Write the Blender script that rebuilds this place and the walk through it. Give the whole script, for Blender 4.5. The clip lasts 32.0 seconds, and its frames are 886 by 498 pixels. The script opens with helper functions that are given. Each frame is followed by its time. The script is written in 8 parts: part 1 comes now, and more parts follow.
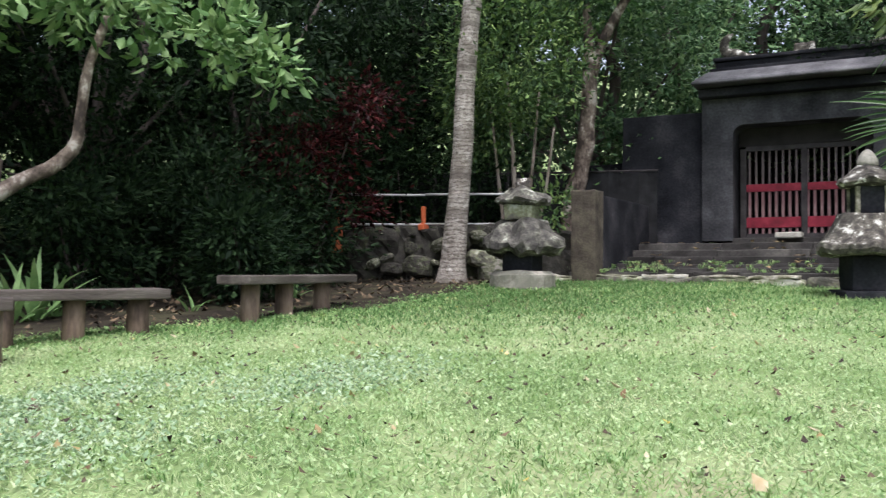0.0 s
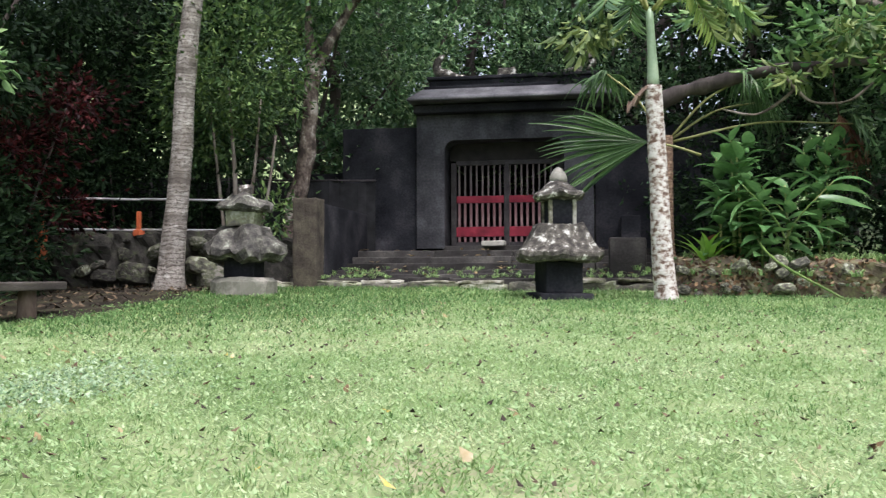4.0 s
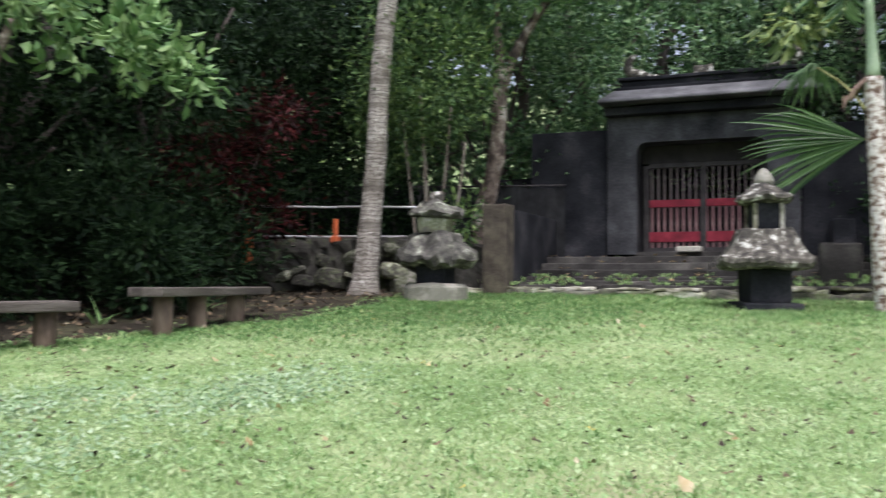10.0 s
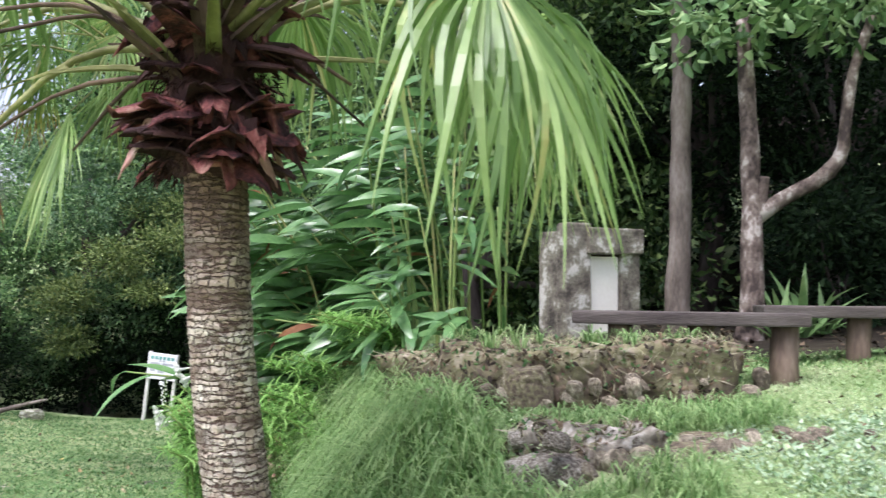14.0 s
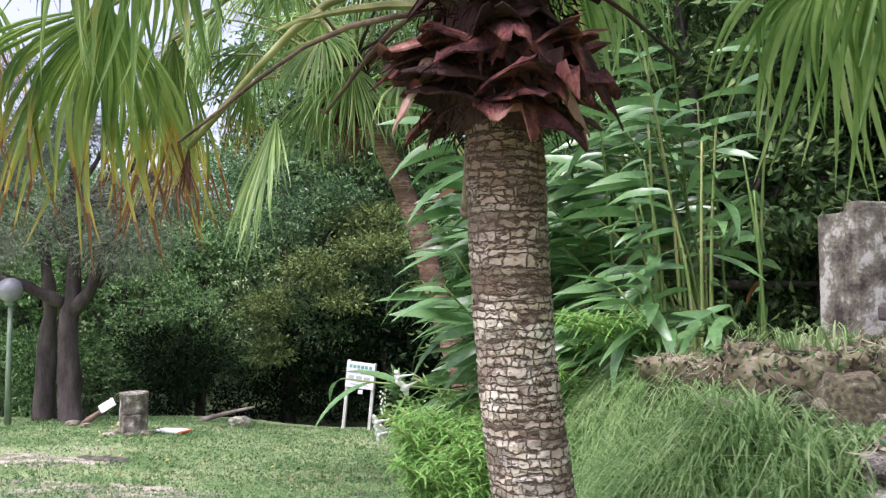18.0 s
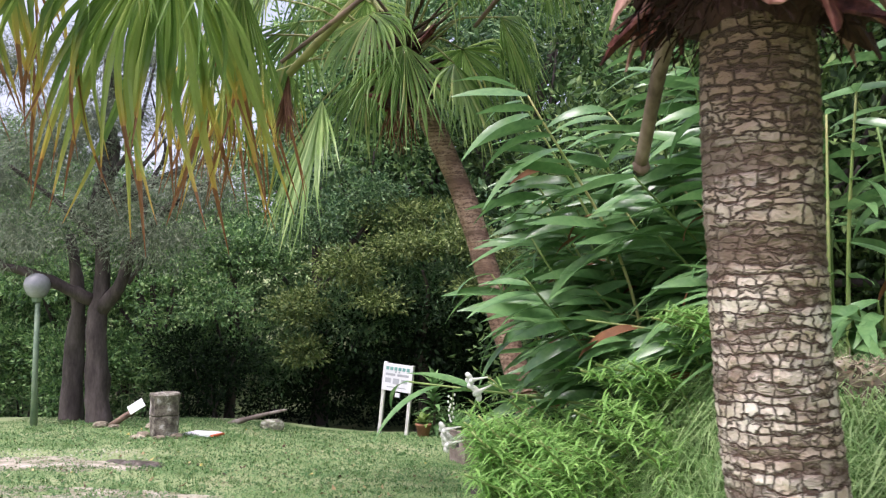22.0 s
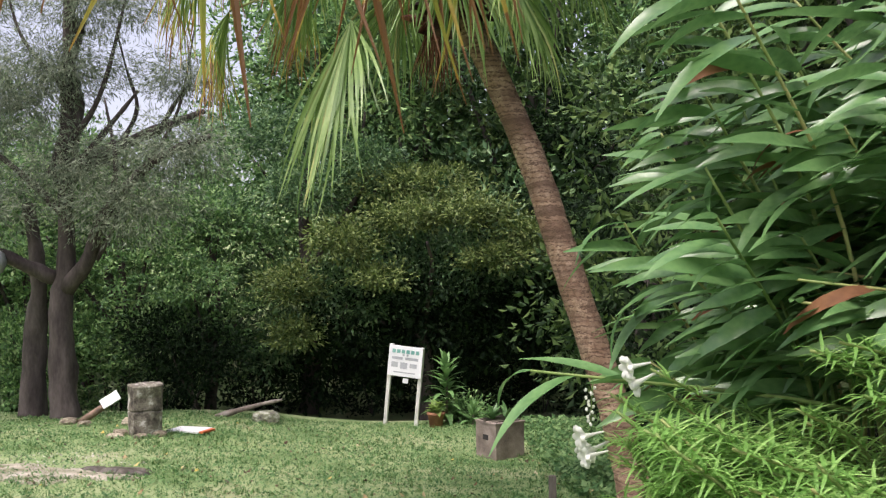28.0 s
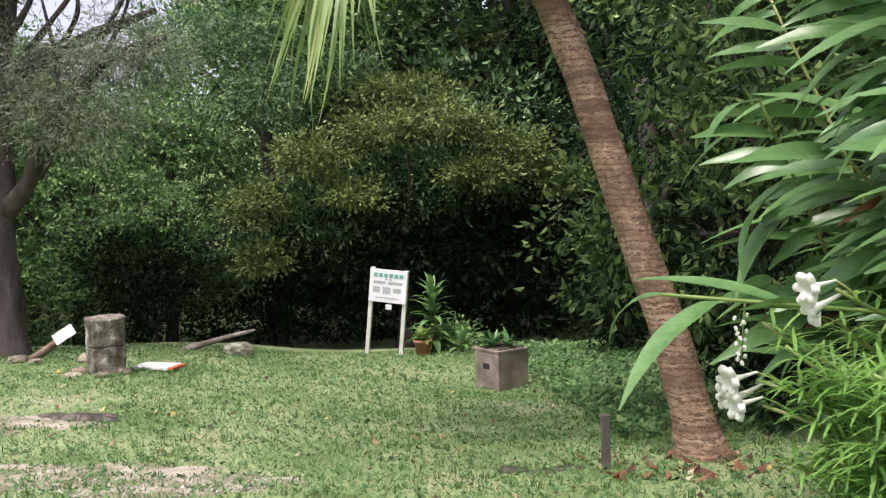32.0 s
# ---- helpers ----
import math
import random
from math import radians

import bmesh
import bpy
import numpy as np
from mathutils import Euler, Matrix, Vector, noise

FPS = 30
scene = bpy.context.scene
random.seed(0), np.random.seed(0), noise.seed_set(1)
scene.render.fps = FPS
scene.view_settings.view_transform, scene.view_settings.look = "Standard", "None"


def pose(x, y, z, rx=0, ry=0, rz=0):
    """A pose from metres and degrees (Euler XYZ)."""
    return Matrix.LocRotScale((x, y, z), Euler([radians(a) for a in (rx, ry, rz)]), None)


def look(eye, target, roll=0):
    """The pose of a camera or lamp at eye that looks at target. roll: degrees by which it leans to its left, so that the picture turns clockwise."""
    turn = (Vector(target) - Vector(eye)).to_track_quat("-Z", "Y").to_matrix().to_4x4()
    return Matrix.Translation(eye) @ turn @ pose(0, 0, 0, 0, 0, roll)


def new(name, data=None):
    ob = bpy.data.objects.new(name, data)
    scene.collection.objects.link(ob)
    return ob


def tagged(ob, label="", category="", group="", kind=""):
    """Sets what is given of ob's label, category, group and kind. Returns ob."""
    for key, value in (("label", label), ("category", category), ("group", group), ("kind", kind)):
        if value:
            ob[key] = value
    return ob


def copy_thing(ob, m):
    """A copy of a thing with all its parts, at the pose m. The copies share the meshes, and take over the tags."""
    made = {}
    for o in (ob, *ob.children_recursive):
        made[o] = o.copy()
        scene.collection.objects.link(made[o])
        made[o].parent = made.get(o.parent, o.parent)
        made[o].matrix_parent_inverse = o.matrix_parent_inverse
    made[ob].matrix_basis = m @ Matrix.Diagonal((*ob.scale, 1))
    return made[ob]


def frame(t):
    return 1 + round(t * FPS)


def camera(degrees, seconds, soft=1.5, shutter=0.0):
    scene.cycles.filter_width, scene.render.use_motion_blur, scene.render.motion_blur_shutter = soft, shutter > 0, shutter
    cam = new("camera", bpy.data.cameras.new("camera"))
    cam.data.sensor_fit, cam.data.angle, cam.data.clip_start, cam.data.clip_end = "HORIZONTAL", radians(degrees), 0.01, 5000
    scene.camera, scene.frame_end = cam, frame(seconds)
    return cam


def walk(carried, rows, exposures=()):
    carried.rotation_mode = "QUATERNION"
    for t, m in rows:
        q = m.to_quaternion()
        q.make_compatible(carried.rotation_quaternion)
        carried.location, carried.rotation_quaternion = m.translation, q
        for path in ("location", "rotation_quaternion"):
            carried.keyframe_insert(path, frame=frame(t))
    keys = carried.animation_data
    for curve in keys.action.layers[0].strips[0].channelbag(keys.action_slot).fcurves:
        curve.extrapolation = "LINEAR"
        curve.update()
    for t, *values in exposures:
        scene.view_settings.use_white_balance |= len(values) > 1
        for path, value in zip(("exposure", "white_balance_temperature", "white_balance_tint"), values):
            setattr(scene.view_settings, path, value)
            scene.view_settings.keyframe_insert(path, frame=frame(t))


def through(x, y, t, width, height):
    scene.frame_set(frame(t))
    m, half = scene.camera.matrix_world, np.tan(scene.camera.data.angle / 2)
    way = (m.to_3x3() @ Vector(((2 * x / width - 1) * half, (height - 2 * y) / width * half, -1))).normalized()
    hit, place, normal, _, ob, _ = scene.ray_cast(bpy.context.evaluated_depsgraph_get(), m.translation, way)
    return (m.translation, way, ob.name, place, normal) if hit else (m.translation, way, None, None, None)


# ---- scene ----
# ---- camera and walk ----
cam = camera(52.7, 32.0, soft=1.25, shutter=0.5)
# seconds, x, y, z, yaw, pitch, roll
WALK = [
    (0.0, 0.655, -1.162, 1.358, -53.72, 1.36, 0.19),
    (0.5, 0.634, -1.093, 1.362, -56.48, 1.38, 0.06),
    (1.0, 0.596, -1.063, 1.359, -58.67, 1.43, 0.03),
    (1.5, 0.548, -1.075, 1.354, -61.24, 1.49, -0.10),
    (2.0, 0.508, -1.112, 1.346, -63.15, 1.55, -0.11),
    (2.5, 0.482, -1.156, 1.339, -65.51, 1.64, -0.21),
    (3.0, 0.464, -1.195, 1.334, -67.39, 1.70, -0.19),
    (3.5, 0.443, -1.227, 1.329, -69.72, 1.80, -0.17),
    (4.0, 0.415, -1.243, 1.326, -71.59, 1.91, -0.16),
    (4.5, 0.384, -1.243, 1.333, -73.67, 1.94, -0.22),
    (6.5, 0.283, -1.229, 1.338, -77.76, 2.16, -0.33),
    (7.0, 0.279, -1.230, 1.338, -77.93, 2.17, -0.34),
    (7.5, 0.297, -1.232, 1.338, -77.57, 2.19, -0.26),
    (8.0, 0.350, -1.231, 1.339, -76.29, 2.16, -0.23),
    (8.5, 0.426, -1.204, 1.343, -73.55, 2.16, -0.16),
    (9.0, 0.494, -1.140, 1.346, -70.56, 2.20, -0.01),
    (9.5, 0.535, -1.089, 1.350, -65.42, 2.21, 0.16),
    (10.0, 0.536, -1.094, 1.353, -59.83, 2.20, 0.25),
    (10.5, 0.482, -1.128, 1.348, -52.18, 2.15, 0.66),
    (11.0, 0.425, -1.156, 1.343, -45.99, 2.15, 0.79),
    (11.5, 0.413, -1.162, 1.352, -38.12, 2.02, 1.12),
    (12.0, 0.415, -1.138, 1.365, -31.90, 1.95, 1.28),
    (12.5, 0.404, -1.060, 1.371, -24.55, 1.85, 1.43),
    (13.0, 0.390, -0.908, 1.364, -19.74, 1.89, 1.24),
    (13.5, 0.373, -0.727, 1.347, -14.38, 2.25, 0.58),
    (14.0, 0.333, -0.591, 1.341, -10.80, 2.28, 0.35),
    (14.5, 0.272, -0.494, 1.343, -7.88, 2.25, -0.03),
    (15.0, 0.209, -0.405, 1.328, -4.85, 2.32, -0.33),
    (15.5, 0.154, -0.318, 1.282, -3.02, 2.67, -0.21),
    (17.5, -0.030, 0.075, 1.236, -0.05, 2.98, -0.59),
    (18.0, -0.063, 0.221, 1.244, 0.35, 2.96, -0.44),
    (18.5, -0.098, 0.342, 1.247, 0.61, 2.85, -0.55),
    (19.0, -0.139, 0.453, 1.238, 0.86, 2.86, -0.50),
    (19.5, -0.185, 0.563, 1.224, 1.06, 2.91, -0.45),
    (20.0, -0.232, 0.673, 1.217, 1.36, 2.93, -0.34),
    (20.5, -0.281, 0.785, 1.210, 1.55, 2.90, -0.32),
    (21.0, -0.338, 0.888, 1.197, 1.76, 2.93, -0.26),
    (21.5, -0.416, 0.964, 1.182, 1.76, 2.97, -0.34),
    (22.0, -0.516, 1.036, 1.173, 1.66, 3.16, 0.02),
    (22.5, -0.615, 1.145, 1.167, 1.56, 3.19, -0.01),
    (23.0, -0.700, 1.295, 1.157, 1.56, 3.33, -0.07),
    (23.5, -0.781, 1.472, 1.146, 1.59, 3.51, -0.05),
    (24.0, -0.866, 1.656, 1.134, 1.54, 3.63, -0.04),
    (24.5, -0.959, 1.829, 1.114, 1.35, 3.70, 0.02),
    (25.0, -1.056, 2.000, 1.092, 1.06, 3.75, 0.04),
    (25.5, -1.153, 2.183, 1.082, 0.77, 3.64, -0.01),
    (27.5, -1.496, 2.918, 1.053, -0.57, 2.51, -0.54),
    (28.0, -1.583, 3.107, 1.034, -0.96, 1.95, -0.68),
    (28.5, -1.672, 3.273, 1.009, -1.34, 1.58, -0.61),
    (29.0, -1.769, 3.431, 0.992, -1.87, 0.99, -0.71),
    (29.5, -1.872, 3.587, 0.989, -2.38, 0.34, -0.93),
    (30.0, -1.969, 3.747, 0.984, -2.95, -0.41, -1.21),
    (30.5, -2.049, 3.929, 0.976, -3.28, -1.05, -1.29),
    (31.0, -2.110, 4.131, 0.964, -3.61, -1.83, -1.48),
    (31.5, -2.165, 4.329, 0.948, -3.87, -2.43, -1.55),
    (32.0, -2.226, 4.522, 0.921, -4.27, -2.97, -1.47),
]


def carried_pose(x, y, z, yaw, pitch, roll):
    return pose(x, y, z, 0, 0, yaw) @ pose(0, 0, 0, 90 + pitch, 0, 0) @ pose(0, 0, 0, 0, 0, roll)


walk(cam, [(r[0], carried_pose(*r[1:])) for r in WALK], exposures=[(0.0, 1.18, 6250, 17), (6.5, 1.14, 6300, 18), (8.5, 1.09, 6250, 18), (11.5, 1.3, 6150, 16), (13.0, 1.5, 5950, 19), (15.0, 1.3, 6100, 27), (20.0, 1.32, 6100, 30), (25.0, 1.04, 6650, 24), (32.0, 1.12, 6650, 22)])


# ---- light ----
world = bpy.data.worlds.new("overcast_sky")
scene.world = world
world.use_nodes = True
wn = world.node_tree.nodes
sky = wn.new("ShaderNodeTexSky")
sky.sky_type, sky.sun_disc = "NISHITA", False
sky.sun_elevation, sky.sun_rotation = radians(67), radians(225)
sky.air_density, sky.dust_density, sky.ozone_density = 1.0, 4.0, 0.6
soften = wn.new("ShaderNodeHueSaturation")
soften.inputs["Saturation"].default_value = 0.55
world.node_tree.links.new(sky.outputs[0], soften.inputs["Color"])
world.node_tree.links.new(soften.outputs[0], wn["Background"].inputs["Color"])
wn["Background"].inputs["Strength"].default_value = 0.13
sun = new("sun", bpy.data.lights.new("sun", "SUN"))
sun.data.energy, sun.data.angle, sun.data.color = 1.5, radians(30), (1.0, 0.98, 0.95)
sun.matrix_world = look((-9, -9, 30), (0, 0, 0))

rnd = random.Random(11)
rs = np.random.RandomState(5)


# ---- materials ----
def material(name, stops, scale=8.0, rough=0.8, bump=0.3, detail=6.0, fine=60.0, metal=0.0, coords="Object", stretch=(1, 1, 1), spread=0.0, island=False, specular=0.3):
    """A surface whose colour runs through the stops by coarse noise, with fine grain in colour and relief. spread: how far single pieces differ."""
    m = bpy.data.materials.new(name)
    m.use_nodes = True
    n, ln = m.node_tree.nodes, m.node_tree.links
    b = n["Principled BSDF"]
    b.inputs["Roughness"].default_value, b.inputs["Metallic"].default_value = rough, metal
    b.inputs["Specular IOR Level"].default_value = specular
    tc, mp = n.new("ShaderNodeTexCoord"), n.new("ShaderNodeMapping")
    mp.inputs["Scale"].default_value = stretch
    ln.new(tc.outputs[coords], mp.inputs["Vector"])
    coarse, grain = n.new("ShaderNodeTexNoise"), n.new("ShaderNodeTexNoise")
    coarse.inputs["Scale"].default_value, coarse.inputs["Detail"].default_value = scale, detail
    grain.inputs["Scale"].default_value, grain.inputs["Detail"].default_value = fine, 4.0
    for t in (coarse, grain):
        ln.new(mp.outputs[0], t.inputs["Vector"])
    mixed = n.new("ShaderNodeMath")
    mixed.operation = "MULTIPLY_ADD"
    mixed.inputs[1].default_value = 0.35
    ln.new(grain.outputs[0], mixed.inputs[0])
    sub = n.new("ShaderNodeMath")
    sub.operation = "MULTIPLY_ADD"
    sub.inputs[1].default_value, sub.inputs[2].default_value = 1.0, -0.175
    ln.new(coarse.outputs[0], sub.inputs[0])
    ln.new(sub.outputs[0], mixed.inputs[2])
    factor = mixed.outputs[0]
    if spread:
        if island:
            info = n.new("ShaderNodeNewGeometry").outputs["Random Per Island"]
        else:
            info = n.new("ShaderNodeObjectInfo").outputs["Random"]
        add = n.new("ShaderNodeMath")
        add.operation = "MULTIPLY_ADD"
        add.inputs[1].default_value = spread
        ln.new(info, add.inputs[0])
        shift = n.new("ShaderNodeMath")
        shift.operation = "SUBTRACT"
        shift.inputs[1].default_value = spread / 2
        ln.new(factor, shift.inputs[0])
        ln.new(shift.outputs[0], add.inputs[2])
        factor = add.outputs[0]
    ramp = n.new("ShaderNodeValToRGB")
    e = ramp.color_ramp.elements
    while len(e) < len(stops):
        e.new(0.5)
    for el, (pos, col) in zip(e, stops):
        el.position, el.color = pos, (*col, 1)
    ln.new(factor, ramp.inputs[0])
    ln.new(ramp.outputs[0], b.inputs["Base Color"])
    bp = n.new("ShaderNodeBump")
    bp.inputs["Strength"].default_value, bp.inputs["Distance"].default_value = bump, 0.02
    ln.new(mixed.outputs[0], bp.inputs["Height"])
    ln.new(bp.outputs[0], b.inputs["Normal"])
    return m


def leafy(name, stops, rough=0.5, through=0.24, gloss=0.3, scale=3.0, spread=0.9):
    """A leaf: each one its own green, with some light passing through it."""
    m = material(name, stops, scale=scale, rough=rough, bump=0.05, fine=25.0, spread=spread, island=True, specular=gloss)
    n, ln = m.node_tree.nodes, m.node_tree.links
    b, out = n["Principled BSDF"], n["Material Output"]
    tr, mix = n.new("ShaderNodeBsdfTranslucent"), n.new("ShaderNodeMixShader")
    mix.inputs[0].default_value = through
    col = b.inputs["Base Color"].links[0].from_socket
    ln.new(col, tr.inputs["Color"])
    ln.new(b.outputs[0], mix.inputs[1])
    ln.new(tr.outputs[0], mix.inputs[2])
    ln.new(mix.outputs[0], out.inputs["Surface"])
    return m


M = {}
M["lawn"] = material("lawn", [(0.3, (0.11, 0.18, 0.06)), (0.46, (0.19, 0.27, 0.11)), (0.6, (0.27, 0.33, 0.16)), (0.78, (0.32, 0.3, 0.19))], scale=0.9, fine=35, bump=0.6, rough=0.95)
M["blade"] = leafy("grass_blade", [(0.25, (0.2, 0.32, 0.11)), (0.42, (0.3, 0.43, 0.18)), (0.58, (0.385, 0.5, 0.25)), (0.75, (0.46, 0.54, 0.3)), (0.9, (0.52, 0.5, 0.31))], rough=0.6, through=0.4, scale=1.6, spread=0.42)
# Slope blades and clover are greener, and darkened in place of tree shade.
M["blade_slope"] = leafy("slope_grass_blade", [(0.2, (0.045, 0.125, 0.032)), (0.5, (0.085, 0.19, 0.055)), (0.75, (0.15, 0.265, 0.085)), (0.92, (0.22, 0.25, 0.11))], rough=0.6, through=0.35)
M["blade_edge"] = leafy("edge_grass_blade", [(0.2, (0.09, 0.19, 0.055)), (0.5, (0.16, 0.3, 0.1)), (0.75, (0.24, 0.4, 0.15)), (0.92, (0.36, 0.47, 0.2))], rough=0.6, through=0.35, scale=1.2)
M["clover_slope"] = leafy("slope_clover_leaf", [(0.2, (0.05, 0.13, 0.042)), (0.5, (0.1, 0.21, 0.07)), (0.8, (0.18, 0.3, 0.115))], rough=0.6, through=0.3)
M["clover"] = leafy("clover_leaf", [(0.25, (0.19, 0.32, 0.12)), (0.5, (0.32, 0.46, 0.22)), (0.75, (0.48, 0.58, 0.34))], rough=0.6, through=0.3, scale=1.6, spread=0.5)
M["pale_weed"] = leafy("pale_weed_leaf", [(0.2, (0.2, 0.32, 0.17)), (0.5, (0.31, 0.44, 0.27)), (0.8, (0.44, 0.55, 0.38))], rough=0.6, through=0.3)
M["straw"] = leafy("dry_straw", [(0.2, (0.09, 0.085, 0.045)), (0.5, (0.19, 0.19, 0.1)), (0.8, (0.3, 0.29, 0.17)), (0.95, (0.45, 0.42, 0.3))], rough=0.7, through=0.1)
M["brown_litter"] = leafy("brown_leaf_litter", [(0.2, (0.06, 0.035, 0.02)), (0.5, (0.17, 0.1, 0.055)), (0.8, (0.3, 0.19, 0.1)), (0.95, (0.4, 0.32, 0.2))], rough=0.75, through=0.05)
M["twig"] = leafy("dark_litter", [(0.2, (0.03, 0.022, 0.015)), (0.6, (0.08, 0.058, 0.035)), (0.9, (0.18, 0.13, 0.08))], rough=0.8, through=0.0)
M["litter"] = leafy("fallen_leaf", [(0.15, (0.05, 0.03, 0.02)), (0.4, (0.16, 0.10, 0.05)), (0.6, (0.34, 0.26, 0.12)), (0.8, (0.5, 0.44, 0.32)), (0.95, (0.55, 0.42, 0.1))], rough=0.7, through=0.1)
# Northern leaves are set brighter, hillside ones dimmer, as light falls on each.
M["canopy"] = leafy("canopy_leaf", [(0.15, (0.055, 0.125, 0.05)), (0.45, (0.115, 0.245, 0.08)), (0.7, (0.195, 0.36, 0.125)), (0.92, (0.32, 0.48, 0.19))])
M["canopy_dim"] = leafy("dimmed_canopy_leaf", [(0.15, (0.045, 0.1, 0.048)), (0.45, (0.085, 0.18, 0.075)), (0.7, (0.15, 0.27, 0.115)), (0.92, (0.23, 0.35, 0.16))], rough=0.45, gloss=0.3)
M["wood_leaf"] = leafy("wood_leaf", [(0.15, (0.028, 0.06, 0.022)), (0.45, (0.06, 0.12, 0.038)), (0.7, (0.11, 0.19, 0.06)), (0.92, (0.19, 0.28, 0.09))], rough=0.55, gloss=0.2)
# Near-black leaf: the deep shade inside the wood is put into its colour.
M["shade_leaf"] = leafy("shade_leaf", [(0.2, (0.006, 0.015, 0.007)), (0.5, (0.012, 0.027, 0.011)), (0.85, (0.026, 0.051, 0.020))], rough=0.6, gloss=0.08)
M["fresh_leaf"] = leafy("fresh_leaf", [(0.15, (0.07, 0.15, 0.05)), (0.5, (0.14, 0.26, 0.09)), (0.85, (0.27, 0.4, 0.17))])
M["olive_leaf"] = leafy("olive_leaf", [(0.15, (0.058, 0.1, 0.03)), (0.5, (0.125, 0.19, 0.055)), (0.85, (0.25, 0.315, 0.105))])
M["grey_needle"] = leafy("grey_needle", [(0.15, (0.1, 0.135, 0.085)), (0.5, (0.17, 0.22, 0.14)), (0.85, (0.26, 0.31, 0.21))], rough=0.7)
M["red_leaf"] = leafy("red_leaf", [(0.15, (0.014, 0.005, 0.006)), (0.5, (0.033, 0.008, 0.009)), (0.85, (0.075, 0.016, 0.016))], gloss=0.1)
M["ginger"] = leafy("ginger_leaf", [(0.12, (0.034, 0.095, 0.036)), (0.4, (0.078, 0.19, 0.066)), (0.7, (0.155, 0.3, 0.105)), (0.9, (0.3, 0.45, 0.18)), (0.99, (0.52, 0.46, 0.14))], rough=0.27, through=0.28, gloss=0.6)
M["ginger_dead"] = leafy("ginger_leaf_dead", [(0.2, (0.1, 0.04, 0.02)), (0.6, (0.22, 0.1, 0.04)), (0.9, (0.33, 0.2, 0.08))], rough=0.7, through=0.2)
M["lily_leaf"] = leafy("lily_leaf", [(0.2, (0.136, 0.299, 0.067)), (0.5, (0.240, 0.458, 0.114)), (0.85, (0.368, 0.581, 0.190))], rough=0.4, through=0.45)
M["tuft"] = leafy("tuft_blade", [(0.2, (0.13, 0.25, 0.075)), (0.5, (0.23, 0.38, 0.14)), (0.85, (0.37, 0.51, 0.22))], rough=0.5, through=0.42)
M["fern"] = leafy("fern_leaf", [(0.2, (0.12, 0.26, 0.03)), (0.6, (0.2, 0.38, 0.06)), (0.9, (0.3, 0.48, 0.1))])
M["fan"] = leafy("fan_blade", [(0.15, (0.13, 0.24, 0.06)), (0.45, (0.23, 0.37, 0.105)), (0.8, (0.36, 0.5, 0.18)), (1.0, (0.52, 0.52, 0.2))], rough=0.33, through=0.45, gloss=0.5)
M["fan_dead"] = leafy("fan_blade_dead", [(0.15, (0.08, 0.035, 0.02)), (0.5, (0.17, 0.08, 0.045)), (0.9, (0.26, 0.14, 0.08))], rough=0.7, through=0.2)
M["fan_dark"] = leafy("fan_blade_dark", [(0.2, (0.05, 0.115, 0.042)), (0.5, (0.1, 0.2, 0.075)), (0.85, (0.19, 0.32, 0.13))], rough=0.33, through=0.3, gloss=0.5)


def ageing(name, stops):
    """Colour that runs along a fan's strips from the hub (0) to the tips (1), as the leaf dries from its ends."""
    n, ln = M[name].node_tree.nodes, M[name].node_tree.links
    b = n["Principled BSDF"]
    at, ramp, mix, rag, wave = n.new("ShaderNodeAttribute"), n.new("ShaderNodeValToRGB"), n.new("ShaderNodeMixRGB"), n.new("ShaderNodeTexNoise"), n.new("ShaderNodeMath")
    at.attribute_name = "tip"
    rag.inputs["Scale"].default_value = 7.0
    wave.operation = "MULTIPLY_ADD"
    wave.inputs[1].default_value = 0.25
    ln.new(rag.outputs[0], wave.inputs[0])
    ln.new(at.outputs["Fac"], wave.inputs[2])
    e = ramp.color_ramp.elements
    while len(e) < len(stops):
        e.new(0.5)
    for el, (pos, col, amount) in zip(e, stops):
        el.position, el.color = pos, (*col, amount)
    ln.new(wave.outputs[0], ramp.inputs[0])
    ln.new(ramp.outputs["Alpha"], mix.inputs[0])
    ln.new(b.inputs["Base Color"].links[0].from_socket, mix.inputs[1])
    ln.new(ramp.outputs["Color"], mix.inputs[2])
    for q in (b, next(q for q in n if q.type == "BSDF_TRANSLUCENT")):
        ln.new(mix.outputs[0], q.inputs[0])


M["fan_old"] = leafy("fan_blade_yellowing", [(0.15, (0.13, 0.23, 0.055)), (0.5, (0.22, 0.34, 0.085)), (0.85, (0.32, 0.42, 0.12))], rough=0.4, through=0.45, gloss=0.45)
ageing("fan", [(1.08, (0.4, 0.44, 0.12), 0.0), (1.2, (0.5, 0.42, 0.12), 0.6), (1.32, (0.4, 0.27, 0.08), 0.9)])
ageing("fan_old", [(0.72, (0.5, 0.47, 0.1), 0.0), (0.92, (0.58, 0.46, 0.09), 0.7), (1.08, (0.55, 0.29, 0.07), 0.85), (1.25, (0.25, 0.12, 0.05), 1.0)])
M["pebble"] = leafy("pebble", [(0.2, (0.2, 0.18, 0.15)), (0.8, (0.5, 0.47, 0.42))], rough=0.8, through=0.0)
M["petal"] = leafy("lily_petal", [(0.2, (0.72, 0.74, 0.66)), (0.8, (0.85, 0.86, 0.8))], rough=0.5, through=0.3)
M["bud"] = leafy("lily_bud", [(0.2, (0.35, 0.45, 0.14)), (0.8, (0.5, 0.58, 0.24))])
M["bark_grey"] = material("bark_grey", [(0.3, (0.09, 0.075, 0.06)), (0.5, (0.19, 0.16, 0.13)), (0.7, (0.31, 0.28, 0.24))], scale=6, fine=40, bump=0.7, stretch=(1, 1, 0.35))
